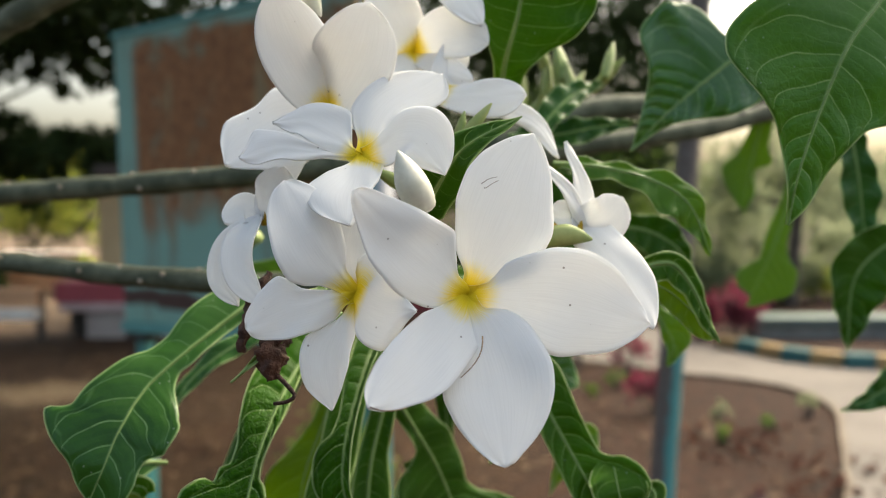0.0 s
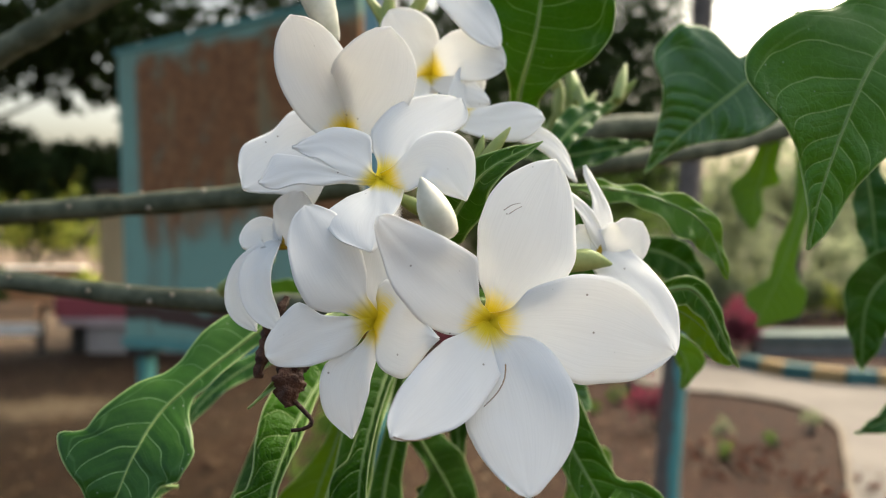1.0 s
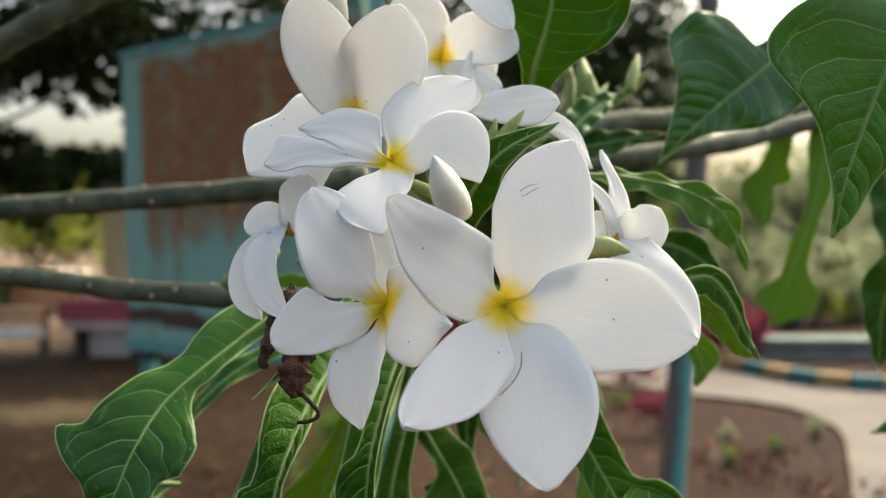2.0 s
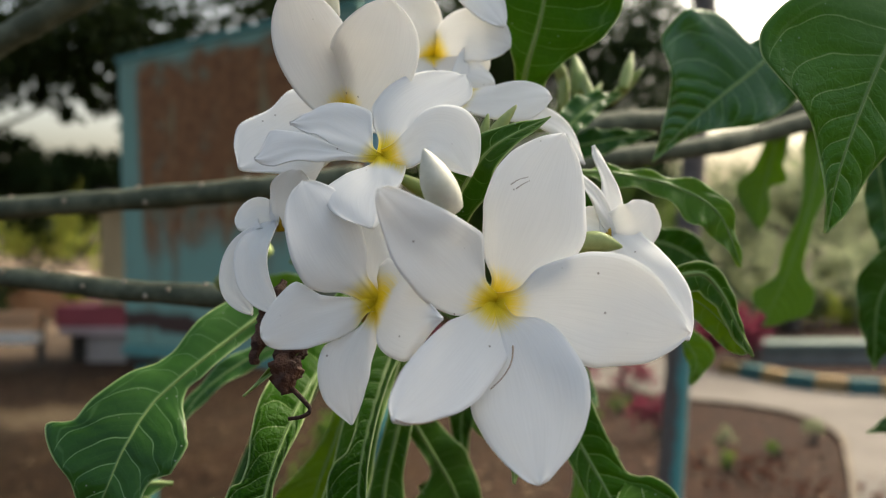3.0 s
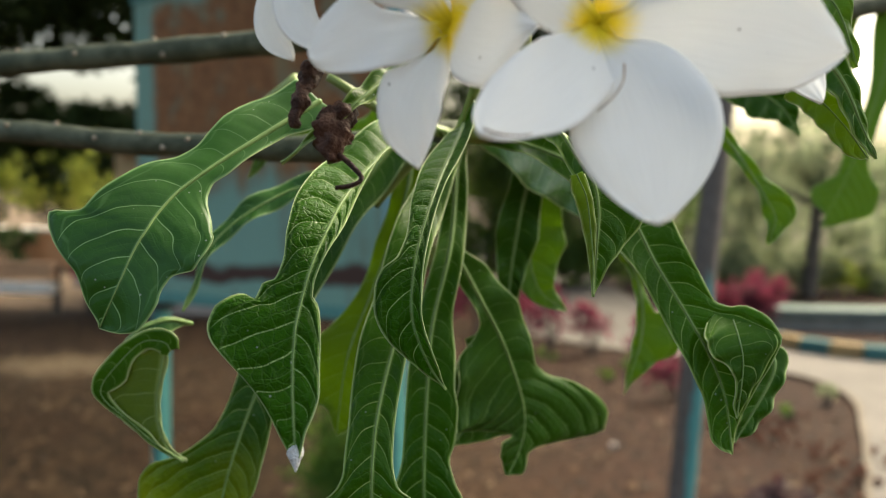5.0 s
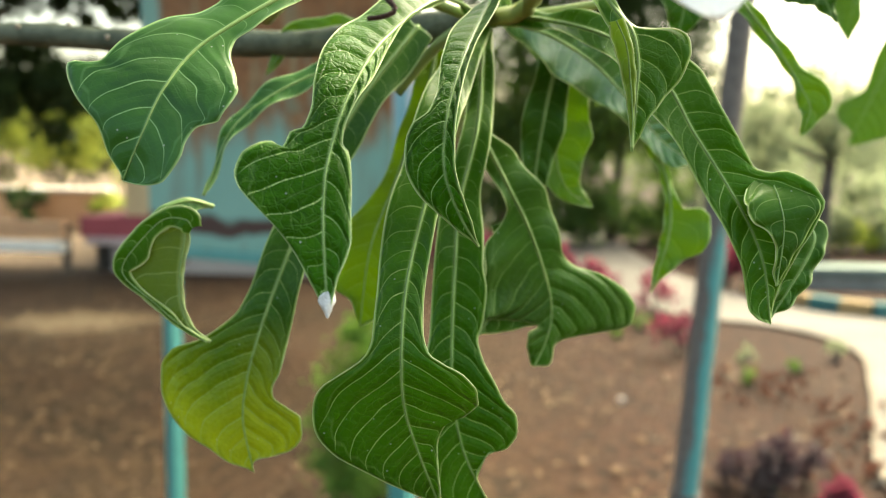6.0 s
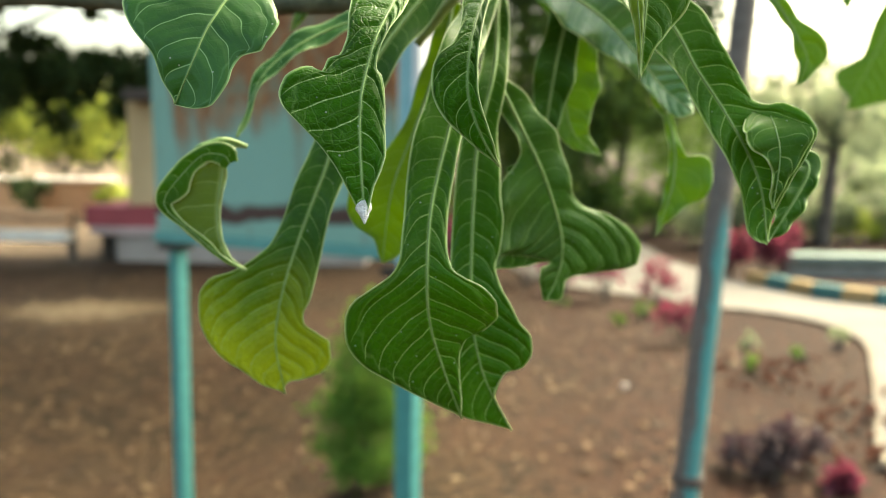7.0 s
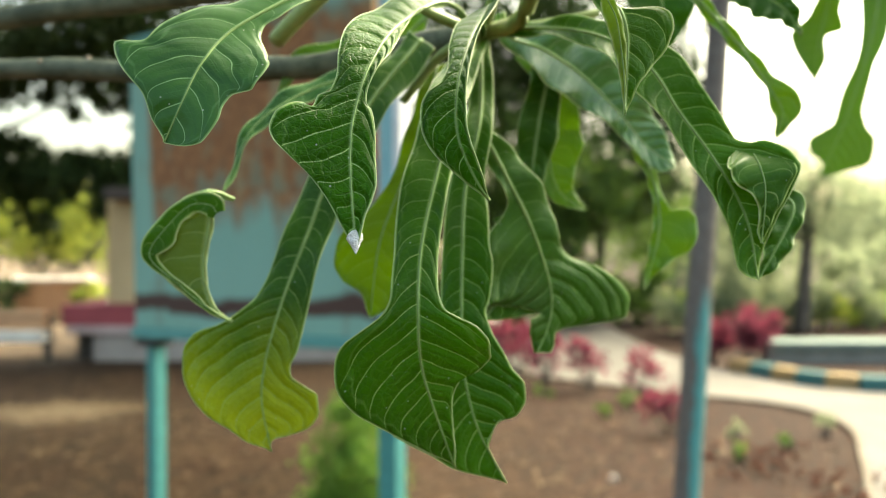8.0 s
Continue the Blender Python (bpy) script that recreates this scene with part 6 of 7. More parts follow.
PALE_BLUE = paint_material("pale_blue_paint", (0.22, 0.42, 0.46), (0.19, 0.37, 0.41), (0.2, 0.12, 0.08), 0.85, 3)
WHITE_PAINT = paint_material("white_paint", (0.70, 0.70, 0.70), (0.62, 0.62, 0.62), (0.3, 0.2, 0.15), 0.85, 3)
POLE = pole_material()
TAN = plain("tan_plaster", (0.62, 0.46, 0.26), (0.52, 0.38, 0.21), 1.2, 0.9)
RED = plain("red_plaster", (0.38, 0.08, 0.09), (0.30, 0.065, 0.075), 2.0, 0.8)
PLINTH = plain("pale_plaster", (0.42, 0.36, 0.32), (0.34, 0.28, 0.25), 1.5, 0.9)
ORANGE = plain("sandy_plaster", (0.74, 0.46, 0.27), (0.62, 0.35, 0.19), 1.0, 0.9)
PALE_RAIL = plain("pale_stone", (0.82, 0.76, 0.68), (0.66, 0.58, 0.49), 3.0, 0.85)
PALE_PINK = plain("pale_pink_plaster", (0.56, 0.42, 0.40), (0.44, 0.32, 0.30), 2.0, 0.85)
BLACK_IRON = plain("black_iron", (0.02, 0.02, 0.02), (0.035, 0.03, 0.025), 20, 0.6)
ROOF = plain("roof_sheet", (0.10, 0.08, 0.07), (0.06, 0.05, 0.045), 2, 0.8)
STONE = plain("low_wall_stone", (0.30, 0.30, 0.28), (0.20, 0.20, 0.19), 4, 0.9)
EDGING = plain("edging_stone", (0.15, 0.12, 0.09), (0.10, 0.08, 0.06), 5, 0.9)
COPE = plain("coping", (0.15, 0.19, 0.165), (0.11, 0.14, 0.125), 3, 0.85)
TRUNK = plain("trunk", (0.12, 0.10, 0.08), (0.06, 0.05, 0.04), 6, 0.9)


def rust_panel_material():
    """Notice board sheet: teal at its margins, rusted through in a large field."""
    m, n, l, b = mat("rusted_sheet", 0.75, 0.25)
    tc = n.new("ShaderNodeTexCoord")
    sep = n.new("ShaderNodeSeparateXYZ")
    l.new(tc.outputs["Object"], sep.inputs[0])
    x, z = sep.outputs[0], sep.outputs[2]
    f1 = noise_node(n, l, 3.0, 5, 0.6)
    drip_map = n.new("ShaderNodeMapping")
    drip_map.inputs["Scale"].default_value = (9, 9, 1.8)
    l.new(tc.outputs["Object"], drip_map.inputs[0])
    drip = noise_node(n, l, 1.0, 4, 0.6, drip_map.outputs[0])
    side = ramp(n, l, math_node(n, l, "MULTIPLY_ADD", f1, 0.10, x), 0.155, 0.215)
    low = ramp(n, l, math_node(n, l, "ADD", math_node(n, l, "MULTIPLY_ADD", f1, 0.30, z), math_node(n, l, "MULTIPLY", drip, 0.45)), 0.74, 0.92)
    top = ramp(n, l, math_node(n, l, "MULTIPLY_ADD", f1, 0.30, z), 1.42, 1.36)
    field = math_node(n, l, "MULTIPLY", math_node(n, l, "MULTIPLY", side, low), top)
    wav = math_node(n, l, "MULTIPLY_ADD", f1, 0.16, z)
    band = math_node(n, l, "MULTIPLY", ramp(n, l, wav, 0.145, 0.165), ramp(n, l, wav, 0.245, 0.215))
    fine = noise_node(n, l, 22, 4, 0.65)
    teal = blend(n, l, f1, (0.18, 0.335, 0.275), (0.225, 0.38, 0.32))
    teal = blend(n, l, math_node(n, l, "MULTIPLY", ramp(n, l, drip, 0.5, 0.7), 0.5), teal, (0.17, 0.15, 0.10))
    blotch = ramp(n, l, drip, 0.56, 0.64)
    rust = blend(n, l, ramp(n, l, fine, 0.3, 0.7), (0.30, 0.145, 0.060), (0.165, 0.070, 0.030))
    rust = blend(n, l, math_node(n, l, "MULTIPLY", blotch, 0.7), rust, (0.25, 0.215, 0.12))
    fleck = ramp(n, l, noise_node(n, l, 4.5, 5, 0.65), 0.53, 0.62)
    rust = blend(n, l, math_node(n, l, "MULTIPLY", fleck, 0.65), rust, (0.16, 0.21, 0.15))
    c = blend(n, l, field, teal, rust)
    c = blend(n, l, band, c, (0.07, 0.04, 0.032))
    l.new(c, b.inputs["Base Color"])
    bump(n, l, b, fine, 0.4, 0.004)
    return m


SHEET = rust_panel_material()

# ground: one sheet to the horizon, gently uneven near by, sinking towards the board's far leg
def hollow(x, y):
    return -0.38 * smooth01((-0.55 - x) / 0.7) * smooth01((5.8 - y) / 1.6) * smooth01((y - 1.3) / 1.2)


gv, gf = [], []
steps = [-400, -150, -60, -30, -18, -12] + [-9 + 0.45 * i for i in range(41)] + [12, 18, 30, 60, 150, 400]
ys = [-400, -120, -40, -12, -4] + [-1 + 0.45 * i for i in range(40)] + [20, 26, 40, 80, 160, 500]
for y in ys:
    for x in steps:
        near = max(0.0, 1 - max(abs(x), abs(y - 6)) / 14)
        gv.append((x, y, near * (noise.noise((x * 0.7, y * 0.7, 0.3)) * 0.010 + noise.noise((x * 2.1, y * 2.1, 1.3)) * 0.006) - 0.01 + hollow(x, y)))
w_ = len(steps)
for j in range(len(ys) - 1):
    for i in range(w_ - 1):
        gf.append((j * w_ + i, j * w_ + i + 1, (j + 1) * w_ + i + 1, (j + 1) * w_ + i))
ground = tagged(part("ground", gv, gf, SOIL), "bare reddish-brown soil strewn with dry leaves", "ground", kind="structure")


def curve(points, per=8):
    """A Catmull-Rom curve with the same number of steps on every leg."""
    p = [Vector(v) for v in points]
    p = [p[0] * 2 - p[1]] + p + [p[-1] * 2 - p[-2]]
    out = []
    for i in range(1, len(p) - 2):
        for k in range(per):
            t = k / per
            a, b, c, d = p[i - 1], p[i], p[i + 1], p[i + 2]
            out.append(0.5 * (2 * b + (c - a) * t + (2 * a - 5 * b + 4 * c - d) * t * t + (3 * b - a - 3 * c + d) * t ** 3))
    return out + [p[-2]]


def ribbon(name, inner, outer, z, depth, material):
    a = curve([(*p, z) for p in inner])
    b = curve([(*p, z) for p in outer])
    v, f = [], []
    for p, q in zip(a, b):
        d = Vector((0, 0, -depth))
        v += [p, q, q + d, p + d]
    for i in range(len(a) - 1):
        k = 4 * i
        for e in range(4):
            e2 = (e + 1) % 4
            f.append((k + e, k + e2, k + 4 + e2, k + 4 + e))
    return part(name, v, f, material, None, "", False)


INNER = [(0.25, 24.0), (0.25, 16.0), (0.3, 11.0), (0.42, 9.2), (0.75, 8.3), (1.25, 7.85), (1.67, 7.55), (2.03, 7.26), (2.42, 7.06), (2.72, 6.74), (2.82, 6.33), (2.76, 5.87), (2.57, 5.40), (2.36, 4.90), (2.08, 4.28), (1.86, 3.76), (1.72, 3.0), (1.7, 1.5), (2.2, -6.0), (4.0, -25.0)]
OUTER = [(2.3, 24.0), (2.3, 16.0), (2.35, 11.0), (2.55, 9.3), (2.78, 8.6), (3.06, 8.08), (3.22, 7.82), (3.40, 7.66), (3.62, 7.52), (3.90, 7.43), (4.6, 7.05), (5.6, 6.1), (6.4, 4.4), (6.8, 3.0), (7.0, 1.5), (7.0, 0.0), (7.2, -3.0), (7.4, -6.0), (8.0, -15.0), (9.0, -25.0)]
path = tagged(ribbon("path", INNER, OUTER, 0.012, 0.09, CONCRETE), "pale concrete park path curving round a bed", "path", kind="structure")
edge_in = [(x - 0.045, y - 0.02) for x, y in INNER]
border = tagged(ribbon("bed_edging", edge_in, [(x + 0.004, y) for x, y in INNER], 0.022, 0.12, EDGING), "low worn stone edging of the soil bed", "edging", kind="structure")

# painted kerb, block by block
kerb_line, kerb_len = spline([(x, y, 0) for x, y in OUTER[4:17]], 1200)
kerb = tagged(new("kerb"), "raised kerb painted in yellow and teal blocks", "kerb", kind="structure")
count = int(kerb_len / 0.27)
meshes = {}
for key, m in (("y", KERB_Y), ("t", KERB_T)):
    bm = bmesh.new()
    bmesh.ops.create_cube(bm, size=1)
    for v in bm.verts:
        v.co = (v.co.x * 0.262, v.co.y * 0.11, (v.co.z + 0.5) * 0.22 - 0.08)
    bmesh.ops.bevel(bm, geom=[e for e in bm.edges if all(v.co.z > 0.1 for v in e.verts)], offset=0.012, segments=1, affect="EDGES")
    me = bpy.data.meshes.new("kerb_block")
    bm.to_mesh(me)
    bm.free()
    me.materials.append(m)
    meshes[key] = me
for k in range(count):
    i = int((k + 0.5) / count * 1197)
    p, q = kerb_line[i], kerb_line[i + 2]
    ob = new("kerb_block", meshes["yt"[k % 2]])
    ob.parent = kerb
    d = q - p
    ob.matrix_basis = Matrix.Translation(p) @ Matrix.Rotation(math.atan2(d.y, d.x), 4, "Z")

# ---- notice board on two legs ----
BL, BR = Vector((-1.495, 3.735, 0)), Vector((-0.23, 2.90, 0))
board = tagged(new("notice_board"), "old notice board of rusted teal sheet metal on two legs", "sign board")
along = (BR - BL)
BW = along.length
board.matrix_basis = Matrix.Translation(BL) @ Matrix.Rotation(math.atan2(along.y, along.x), 4, "Z")
ZB, ZT = 0.975, 2.25
SKEW = Matrix.Rotation(radians(-1.6), 4, "Y")
panel = bevelled_box("panel", (0, 0, 0), (BW - 0.10, 0.04, ZT - ZB), SHEET, board, "rust-eaten teal sheet", 0.004)
panel.matrix_basis = Matrix.Translation((0, 0, ZB)) @ SKEW
for name, lo, hi in (("top_rail", (-0.012, -0.010, ZT - ZB + 0.001), (BW - 0.10, 0.055, ZT - ZB + 0.024)), ("bottom_rail", (-0.012, -0.016, -0.045), (BW - 0.105, 0.06, -0.001))):
    rail = bevelled_box(name, lo, hi, TEAL, board)
    rail.matrix_basis = Matrix.Translation((0, 0, ZB)) @ SKEW
bevelled_box("side_rail", (BW - 0.092, -0.018, ZB - 0.03), (BW - 0.030, 0.05, ZT + 0.42), PALE_BLUE, board, "pale blue side rail")
bevelled_box("edge_strip", (BW - 0.028, -0.018, ZB + 0.2), (BW + 0.004, 0.05, ZT + 0.40), WHITE_PAINT, board, "white edge strip")
bevelled_box("leg", (0.078, 0.0, -0.45), (0.138, 0.06, ZB - 0.077), TEAL_POST, board, "bright teal square leg")
bevelled_box("leg", (BW - 0.112, 0.0, -0.05), (BW - 0.032, 0.06, ZB - 0.062), TEAL_POST, board, "bright teal square leg")

for x, z in ((0.04, ZB - 0.045), (BW - 0.16, ZB - 0.030)):
    bevelled_box("bracket", (x, -0.03, z - 0.030), (x + 0.14, 0.07, z - 0.001), BLACK_IRON, board, "black iron bracket over a leg", 0.004)

# ---- rusty lamp pole ----
pole = tagged(new("pole"), "leaning round steel pole, teal paint peeling to grey rust", "pole")
pts, _ = spline([(0.570, 2.4, -0.05), (0.606, 2.4, 0.50), (0.645, 2.4, 1.15), (0.690, 2.4, 1.80), (0.80, 2.4, 3.4)], 40)
v, f = tube_mesh(pts, [0.042 - 0.017 * i / 39 for i in range(40)], 22)
part("shaft", v, f, POLE, pole)
pts, _ = spline([(0.6005, 2.4, 0.405), (0.6025, 2.4, 0.438)], 4)
v, f = tube_mesh(pts, [0.0455] * 4, 22)
part("clamp_band", v, f, ROOF, pole, "black clamp band")


# ---- foliage ----
def foliage_material(name, a, b_, share=0.3, through=(0.2, 0.32, 0.05)):
    m, n, l, b = mat(name, 0.8, 0.12)
    geo = n.new("ShaderNodeNewGeometry")
    c = blend(n, l, geo.outputs["Random Per Island"], a, b_)
    c = blend(n, l, math_node(n, l, "MULTIPLY", noise_node(n, l, 2.5, 3), 0.5), c, tuple(x * 0.5 for x in a))
    l.new(c, b.inputs["Base Color"])
    thin(n, l, b, through, share)
    return m


F_DARK = foliage_material("dark_foliage", (0.043, 0.066, 0.021), (0.027, 0.047, 0.015), 0.08, (0.06, 0.12, 0.02))
F_MID = foliage_material("green_foliage", (0.06, 0.11, 0.03), (0.09, 0.14, 0.04), 0.3)
# distance haze is painted into this pale, greyed green
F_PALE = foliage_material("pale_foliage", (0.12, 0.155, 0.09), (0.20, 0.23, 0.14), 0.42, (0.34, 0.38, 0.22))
# lit copy of the foliage: sunlight is put into its yellow-green
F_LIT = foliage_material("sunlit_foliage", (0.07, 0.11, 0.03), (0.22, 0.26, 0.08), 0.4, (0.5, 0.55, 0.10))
F_HEDGE = foliage_material("hedge_foliage", (0.22, 0.30, 0.05), (0.30, 0.36, 0.07), 0.35, (0.5, 0.55, 0.08))
F_CONIFER = foliage_material("conifer_foliage", (0.08, 0.17, 0.03), (0.12, 0.22, 0.04), 0.35)
F_RED = foliage_material("red_foliage", (0.17, 0.042, 0.075), (0.10, 0.048, 0.05), 0.3, (0.32, 0.06, 0.10))
F_WINE = foliage_material("wine_foliage", (0.17, 0.070, 0.050), (0.10, 0.055, 0.036), 0.15, (0.22, 0.09, 0.06))
F_PURPLE = foliage_material("purple_foliage", (0.13, 0.095, 0.09), (0.06, 0.046, 0.044), 0.15, (0.12, 0.06, 0.08))


def leaf_cloud(blobs, count, size, seed, slim=0.5, droop=0.3):
    """Many small pointed leaves, gathered in clumps inside the given ellipsoids (centre, radii)."""
    rng = np.random.RandomState(seed)
    vol = np.array([r[0] * r[1] * r[2] for _, r in blobs]) ** 0.75
    verts, faces = [], []
    for (c, r), share in zip(blobs, vol / vol.sum()):
        n = int(count * share)
        clumps = max(5, n // 45)
        d = rng.normal(size=(clumps, 3))
        d /= np.linalg.norm(d, axis=1)[:, None]
        centres = np.array(c) + d * (rng.uniform(0.15, 1, (clumps, 1)) ** 0.5) * np.array(r)
        which = rng.randint(0, clumps, n)
        spread = min(r) * 0.17
        pos = centres[which] + rng.normal(size=(n, 3)) * spread
        a = rng.normal(size=(n, 3))
        a[:, 2] -= droop
        a /= np.linalg.norm(a, axis=1)[:, None]
        o = rng.normal(size=(n, 3))
        b = np.cross(a, o)
        b /= np.linalg.norm(b, axis=1)[:, None] + 1e-9
        ln = size * rng.uniform(0.6, 1.3, (n, 1))
        k0 = len(verts)
        q = np.stack([pos, pos + a * ln * 0.5 + b * ln * slim * 0.5, pos + a * ln, pos + a * ln * 0.5 - b * ln * slim * 0.5], 1)
        verts += q.reshape(-1, 3).tolist()
        faces += [(k0 + 4 * i, k0 + 4 * i + 1, k0 + 4 * i + 2, k0 + 4 * i + 3) for i in range(n)]
    return verts, faces


def tree(name, base, height, blobs, count, size, material, seed, label, trunk_r=0.12, category="tree", group=""):
    """A tapered trunk, limbs to each mass of the crown, and a crown of small leaves."""
    b = Vector(base)
    top = tagged(new(name), label, category, group)
    lean = Vector((0.1, 0.05, 1)) * height
    pts, _ = spline([b + Vector((0, 0, -0.05)), b + lean * 0.45, b + lean * 0.85], 14)
    v, f = tube_mesh(pts, [trunk_r * (1.25 - 0.85 * i / 13) for i in range(14)], 10, 0.05, random.Random(seed))
    trunk = part("trunk", v, f, TRUNK, top)
    for c, r in blobs:
        s = b + lean * 0.5
        e = Vector(c)
        pts, _ = spline([s, s.lerp(e, 0.5) + Vector((0, 0, 0.15 * r[2])), e + Vector((0, 0, r[2] * 0.4))], 9)
        v, f = tube_mesh(pts, [trunk_r * 0.5 * (1 - 0.85 * i / 8) for i in range(9)], 7)
        part("limb", v, f, TRUNK, trunk)
    v, f = leaf_cloud(blobs, count, size, seed)
    part("crown", v, f, material, top, "", False)
    return top


# its two masses at 4.9 m are unseen, added to shade soil and shrub
tree("shade_tree", (-8.4, 11.2, 0), 4.2, [((-6.9, 9.6, 3.6), (1.6, 1.4, 0.95)), ((-5.7, 10.0, 2.0), (1.0, 0.8, 0.5)), ((-4.6, 10.0, 3.5), (1.6, 1.2, 0.55)), ((-3.2, 9.8, 4.3), (2.1, 1.5, 1.3)), ((-7.8, 10.5, 2.4), (1.5, 1.2, 0.9)), ((-4.5, 6.2, 4.9), (3.2, 2.6, 0.8)), ((-1.2, 1.2, 4.9), (3.4, 3.0, 0.7)), ((-3.95, 9.9, 1.95), (0.6, 0.6, 0.38)), ((-4.7, 9.8, 2.1), (0.6, 0.6, 0.4)), ((-4.2, 10.0, 2.3), (0.9, 0.5, 0.28)), ((-5.6, 10.0, 2.45), (0.9, 0.5, 0.25)), ((-4.2, 10.0, 3.2), (1.0, 0.5, 0.30)), ((-5.5, 10.0, 3.5), (0.9, 0.5, 0.3))],
     34000, 0.16, F_DARK, 11, "large dark shade tree with drooping branches and unseen canopy added overhead")
# the mass at 5.6 m is out of view, added to darken the ground
tree("shade_tree", (-1.4, 12.5, 0), 5.0, [((-1.6, 12.2, 3.4), (2.2, 1.6, 1.6)), ((-0.6, 11.8, 5.2), (2.6, 1.8, 1.4)), ((-3.5, 13.5, 2.2), (1.6, 1.2, 1.5)), ((-0.2, 8.2, 5.6), (3.4, 2.8, 0.8))],
     19000, 0.17, F_DARK, 12, "dense dark green tree behind the board, unseen canopy added overhead")
tree("shade_tree", (-9.6, 12.4, 0), 4.4, [((-5.2, 10.2, 2.05), (1.7, 0.8, 0.34)), ((-7.2, 10.4, 3.4), (1.3, 1.0, 0.8)), ((-4.8, 10.0, 3.9), (1.8, 1.0, 0.5))],
     9000, 0.12, F_DARK, 17, "dark shade tree with small gaps of sky between its leaves")
tree("park_tree", (2.2, 13.8, 0), 3.0, [((1.7, 13.6, 2.3), (1.2, 1.0, 1.0)), ((1.0, 13.4, 1.5), (1.1, 0.8, 0.9)), ((3.3, 14.2, 1.6), (0.9, 0.8, 0.9)), ((0.6, 12.9, 2.4), (1.4, 1.0, 1.1)), ((1.3, 12.8, 2.1), (1.3, 0.9, 1.2))],
     15000, 0.13, F_MID, 13, "green tree beside the path", 0.09)
tree("shade_tree", (0.4, 14.6, 0), 5.2, [((1.7, 13.8, 4.0), (1.4, 1.1, 1.0)), ((3.1, 14.0, 3.7), (1.0, 1.0, 1.2)), ((2.4, 13.8, 5.0), (1.9, 1.0, 1.0)), ((0.6, 13.4, 4.2), (1.4, 0.9, 0.9)), ((2.9, 13.7, 2.6), (0.9, 0.8, 0.9))],
     24000, 0.12, F_DARK, 20, "tall dark tree with sky between its leaves", 0.12)
tree("park_tree", (4.6, 18, 0), 3.2, [((4.4, 18, 1.9), (1.8, 1.5, 1.2)), ((5.8, 18.6, 1.2), (1.4, 1.2, 0.9))], 5000, 0.15, F_PALE, 14, "pale green park tree, haze painted into its colour", 0.08)
tree("park_tree", (9.5, 22, 0), 3.4, [((9.2, 22, 1.9), (2.6, 1.8, 1.3)), ((12.2, 23, 1.6), (2.2, 1.6, 1.2)), ((6.9, 23, 1.4), (1.5, 1.2, 1.0))], 7000, 0.18, F_PALE, 15, "pale green park tree, haze painted into its colour", 0.1)
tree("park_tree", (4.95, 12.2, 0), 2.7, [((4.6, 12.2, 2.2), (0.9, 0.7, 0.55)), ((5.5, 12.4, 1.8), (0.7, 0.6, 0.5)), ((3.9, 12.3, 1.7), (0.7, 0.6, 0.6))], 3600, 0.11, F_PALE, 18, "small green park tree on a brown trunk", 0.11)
tree("park_tree", (-14.0, 20, 0), 3.4, [((-12.6, 20, 1.3), (2.5, 1.0, 0.9)), ((-9.2, 20, 1.5), (2.4, 1.0, 1.0)), ((-6.4, 20.5, 1.4), (1.9, 1.0, 1.0)), ((-11.0, 20.4, 2.2), (2.6, 1.0, 0.7))], 11000, 0.17, F_DARK, 19, "green trees beyond the sandy ground", 0.1)
tree("park_tree", (-10.5, 17, 0), 2.6, [((-9.2, 16.6, 1.85), (1.9, 1.0, 0.85)), ((-7.3, 16.2, 1.65), (1.4, 0.8, 0.75)), ((-11.5, 17, 2.0), (1.7, 1.0, 0.8)), ((-8.2, 16.4, 2.2), (2.4, 1.0, 0.6))], 7000, 0.15, F_LIT, 16, "yellow-green tree beyond the kiosk, sunlight put into its colour", 0.08)


def shrub(name, base, blobs, count, size, material, seed, label, slim=0.5, category="shrub", stems=5, group=""):
    top = tagged(new(name), label, category, group)
    b = Vector(base)
    rng = random.Random(seed)
    for k in range(stems):
        c, r = blobs[k % len(blobs)]
        e = Vector(c) + Vector((rng.uniform(-0.5, 0.5) * r[0], rng.uniform(-0.5, 0.5) * r[1], 0))
        v, f = tube_mesh(spline([b + Vector((rng.uniform(-0.05, 0.05), rng.uniform(-0.05, 0.05), -0.05)), b.lerp(e, 0.6), e], 6)[0], [0.012, 0.011, 0.01, 0.008, 0.006, 0.004], 6)
        part("stem", v, f, TRUNK, top)
    v, f = leaf_cloud(blobs, count, size, seed, slim, -0.4)
    part("foliage", v, f, material, top, "", False)
    return top


shrub("conifer", (-0.455, 3.32, 0), [((-0.465, 3.32, 0.2), (0.24, 0.19, 0.23)), ((-0.46, 3.32, 0.43), (0.19, 0.16, 0.25)), ((-0.45, 3.32, 0.64), (0.10, 0.09, 0.15))], 10000, 0.035, F_CONIFER, 21,
      "small columnar green conifer growing behind the board", 0.3, "conifer")
shrub("purple_shrub", (1.24, 3.5, 0), [((1.21, 3.52, 0.12), (0.16, 0.15, 0.13)), ((1.38, 3.56, 0.09), (0.11, 0.12, 0.10))], 1000, 0.05, F_PURPLE, 22, "low dark purple bedding plant")
shrub("red_shrub", (1.46, 3.36, 0), [((1.46, 3.36, 0.06), (0.08, 0.08, 0.06))], 260, 0.07, F_RED, 23, "small red-leaved bedding plant")
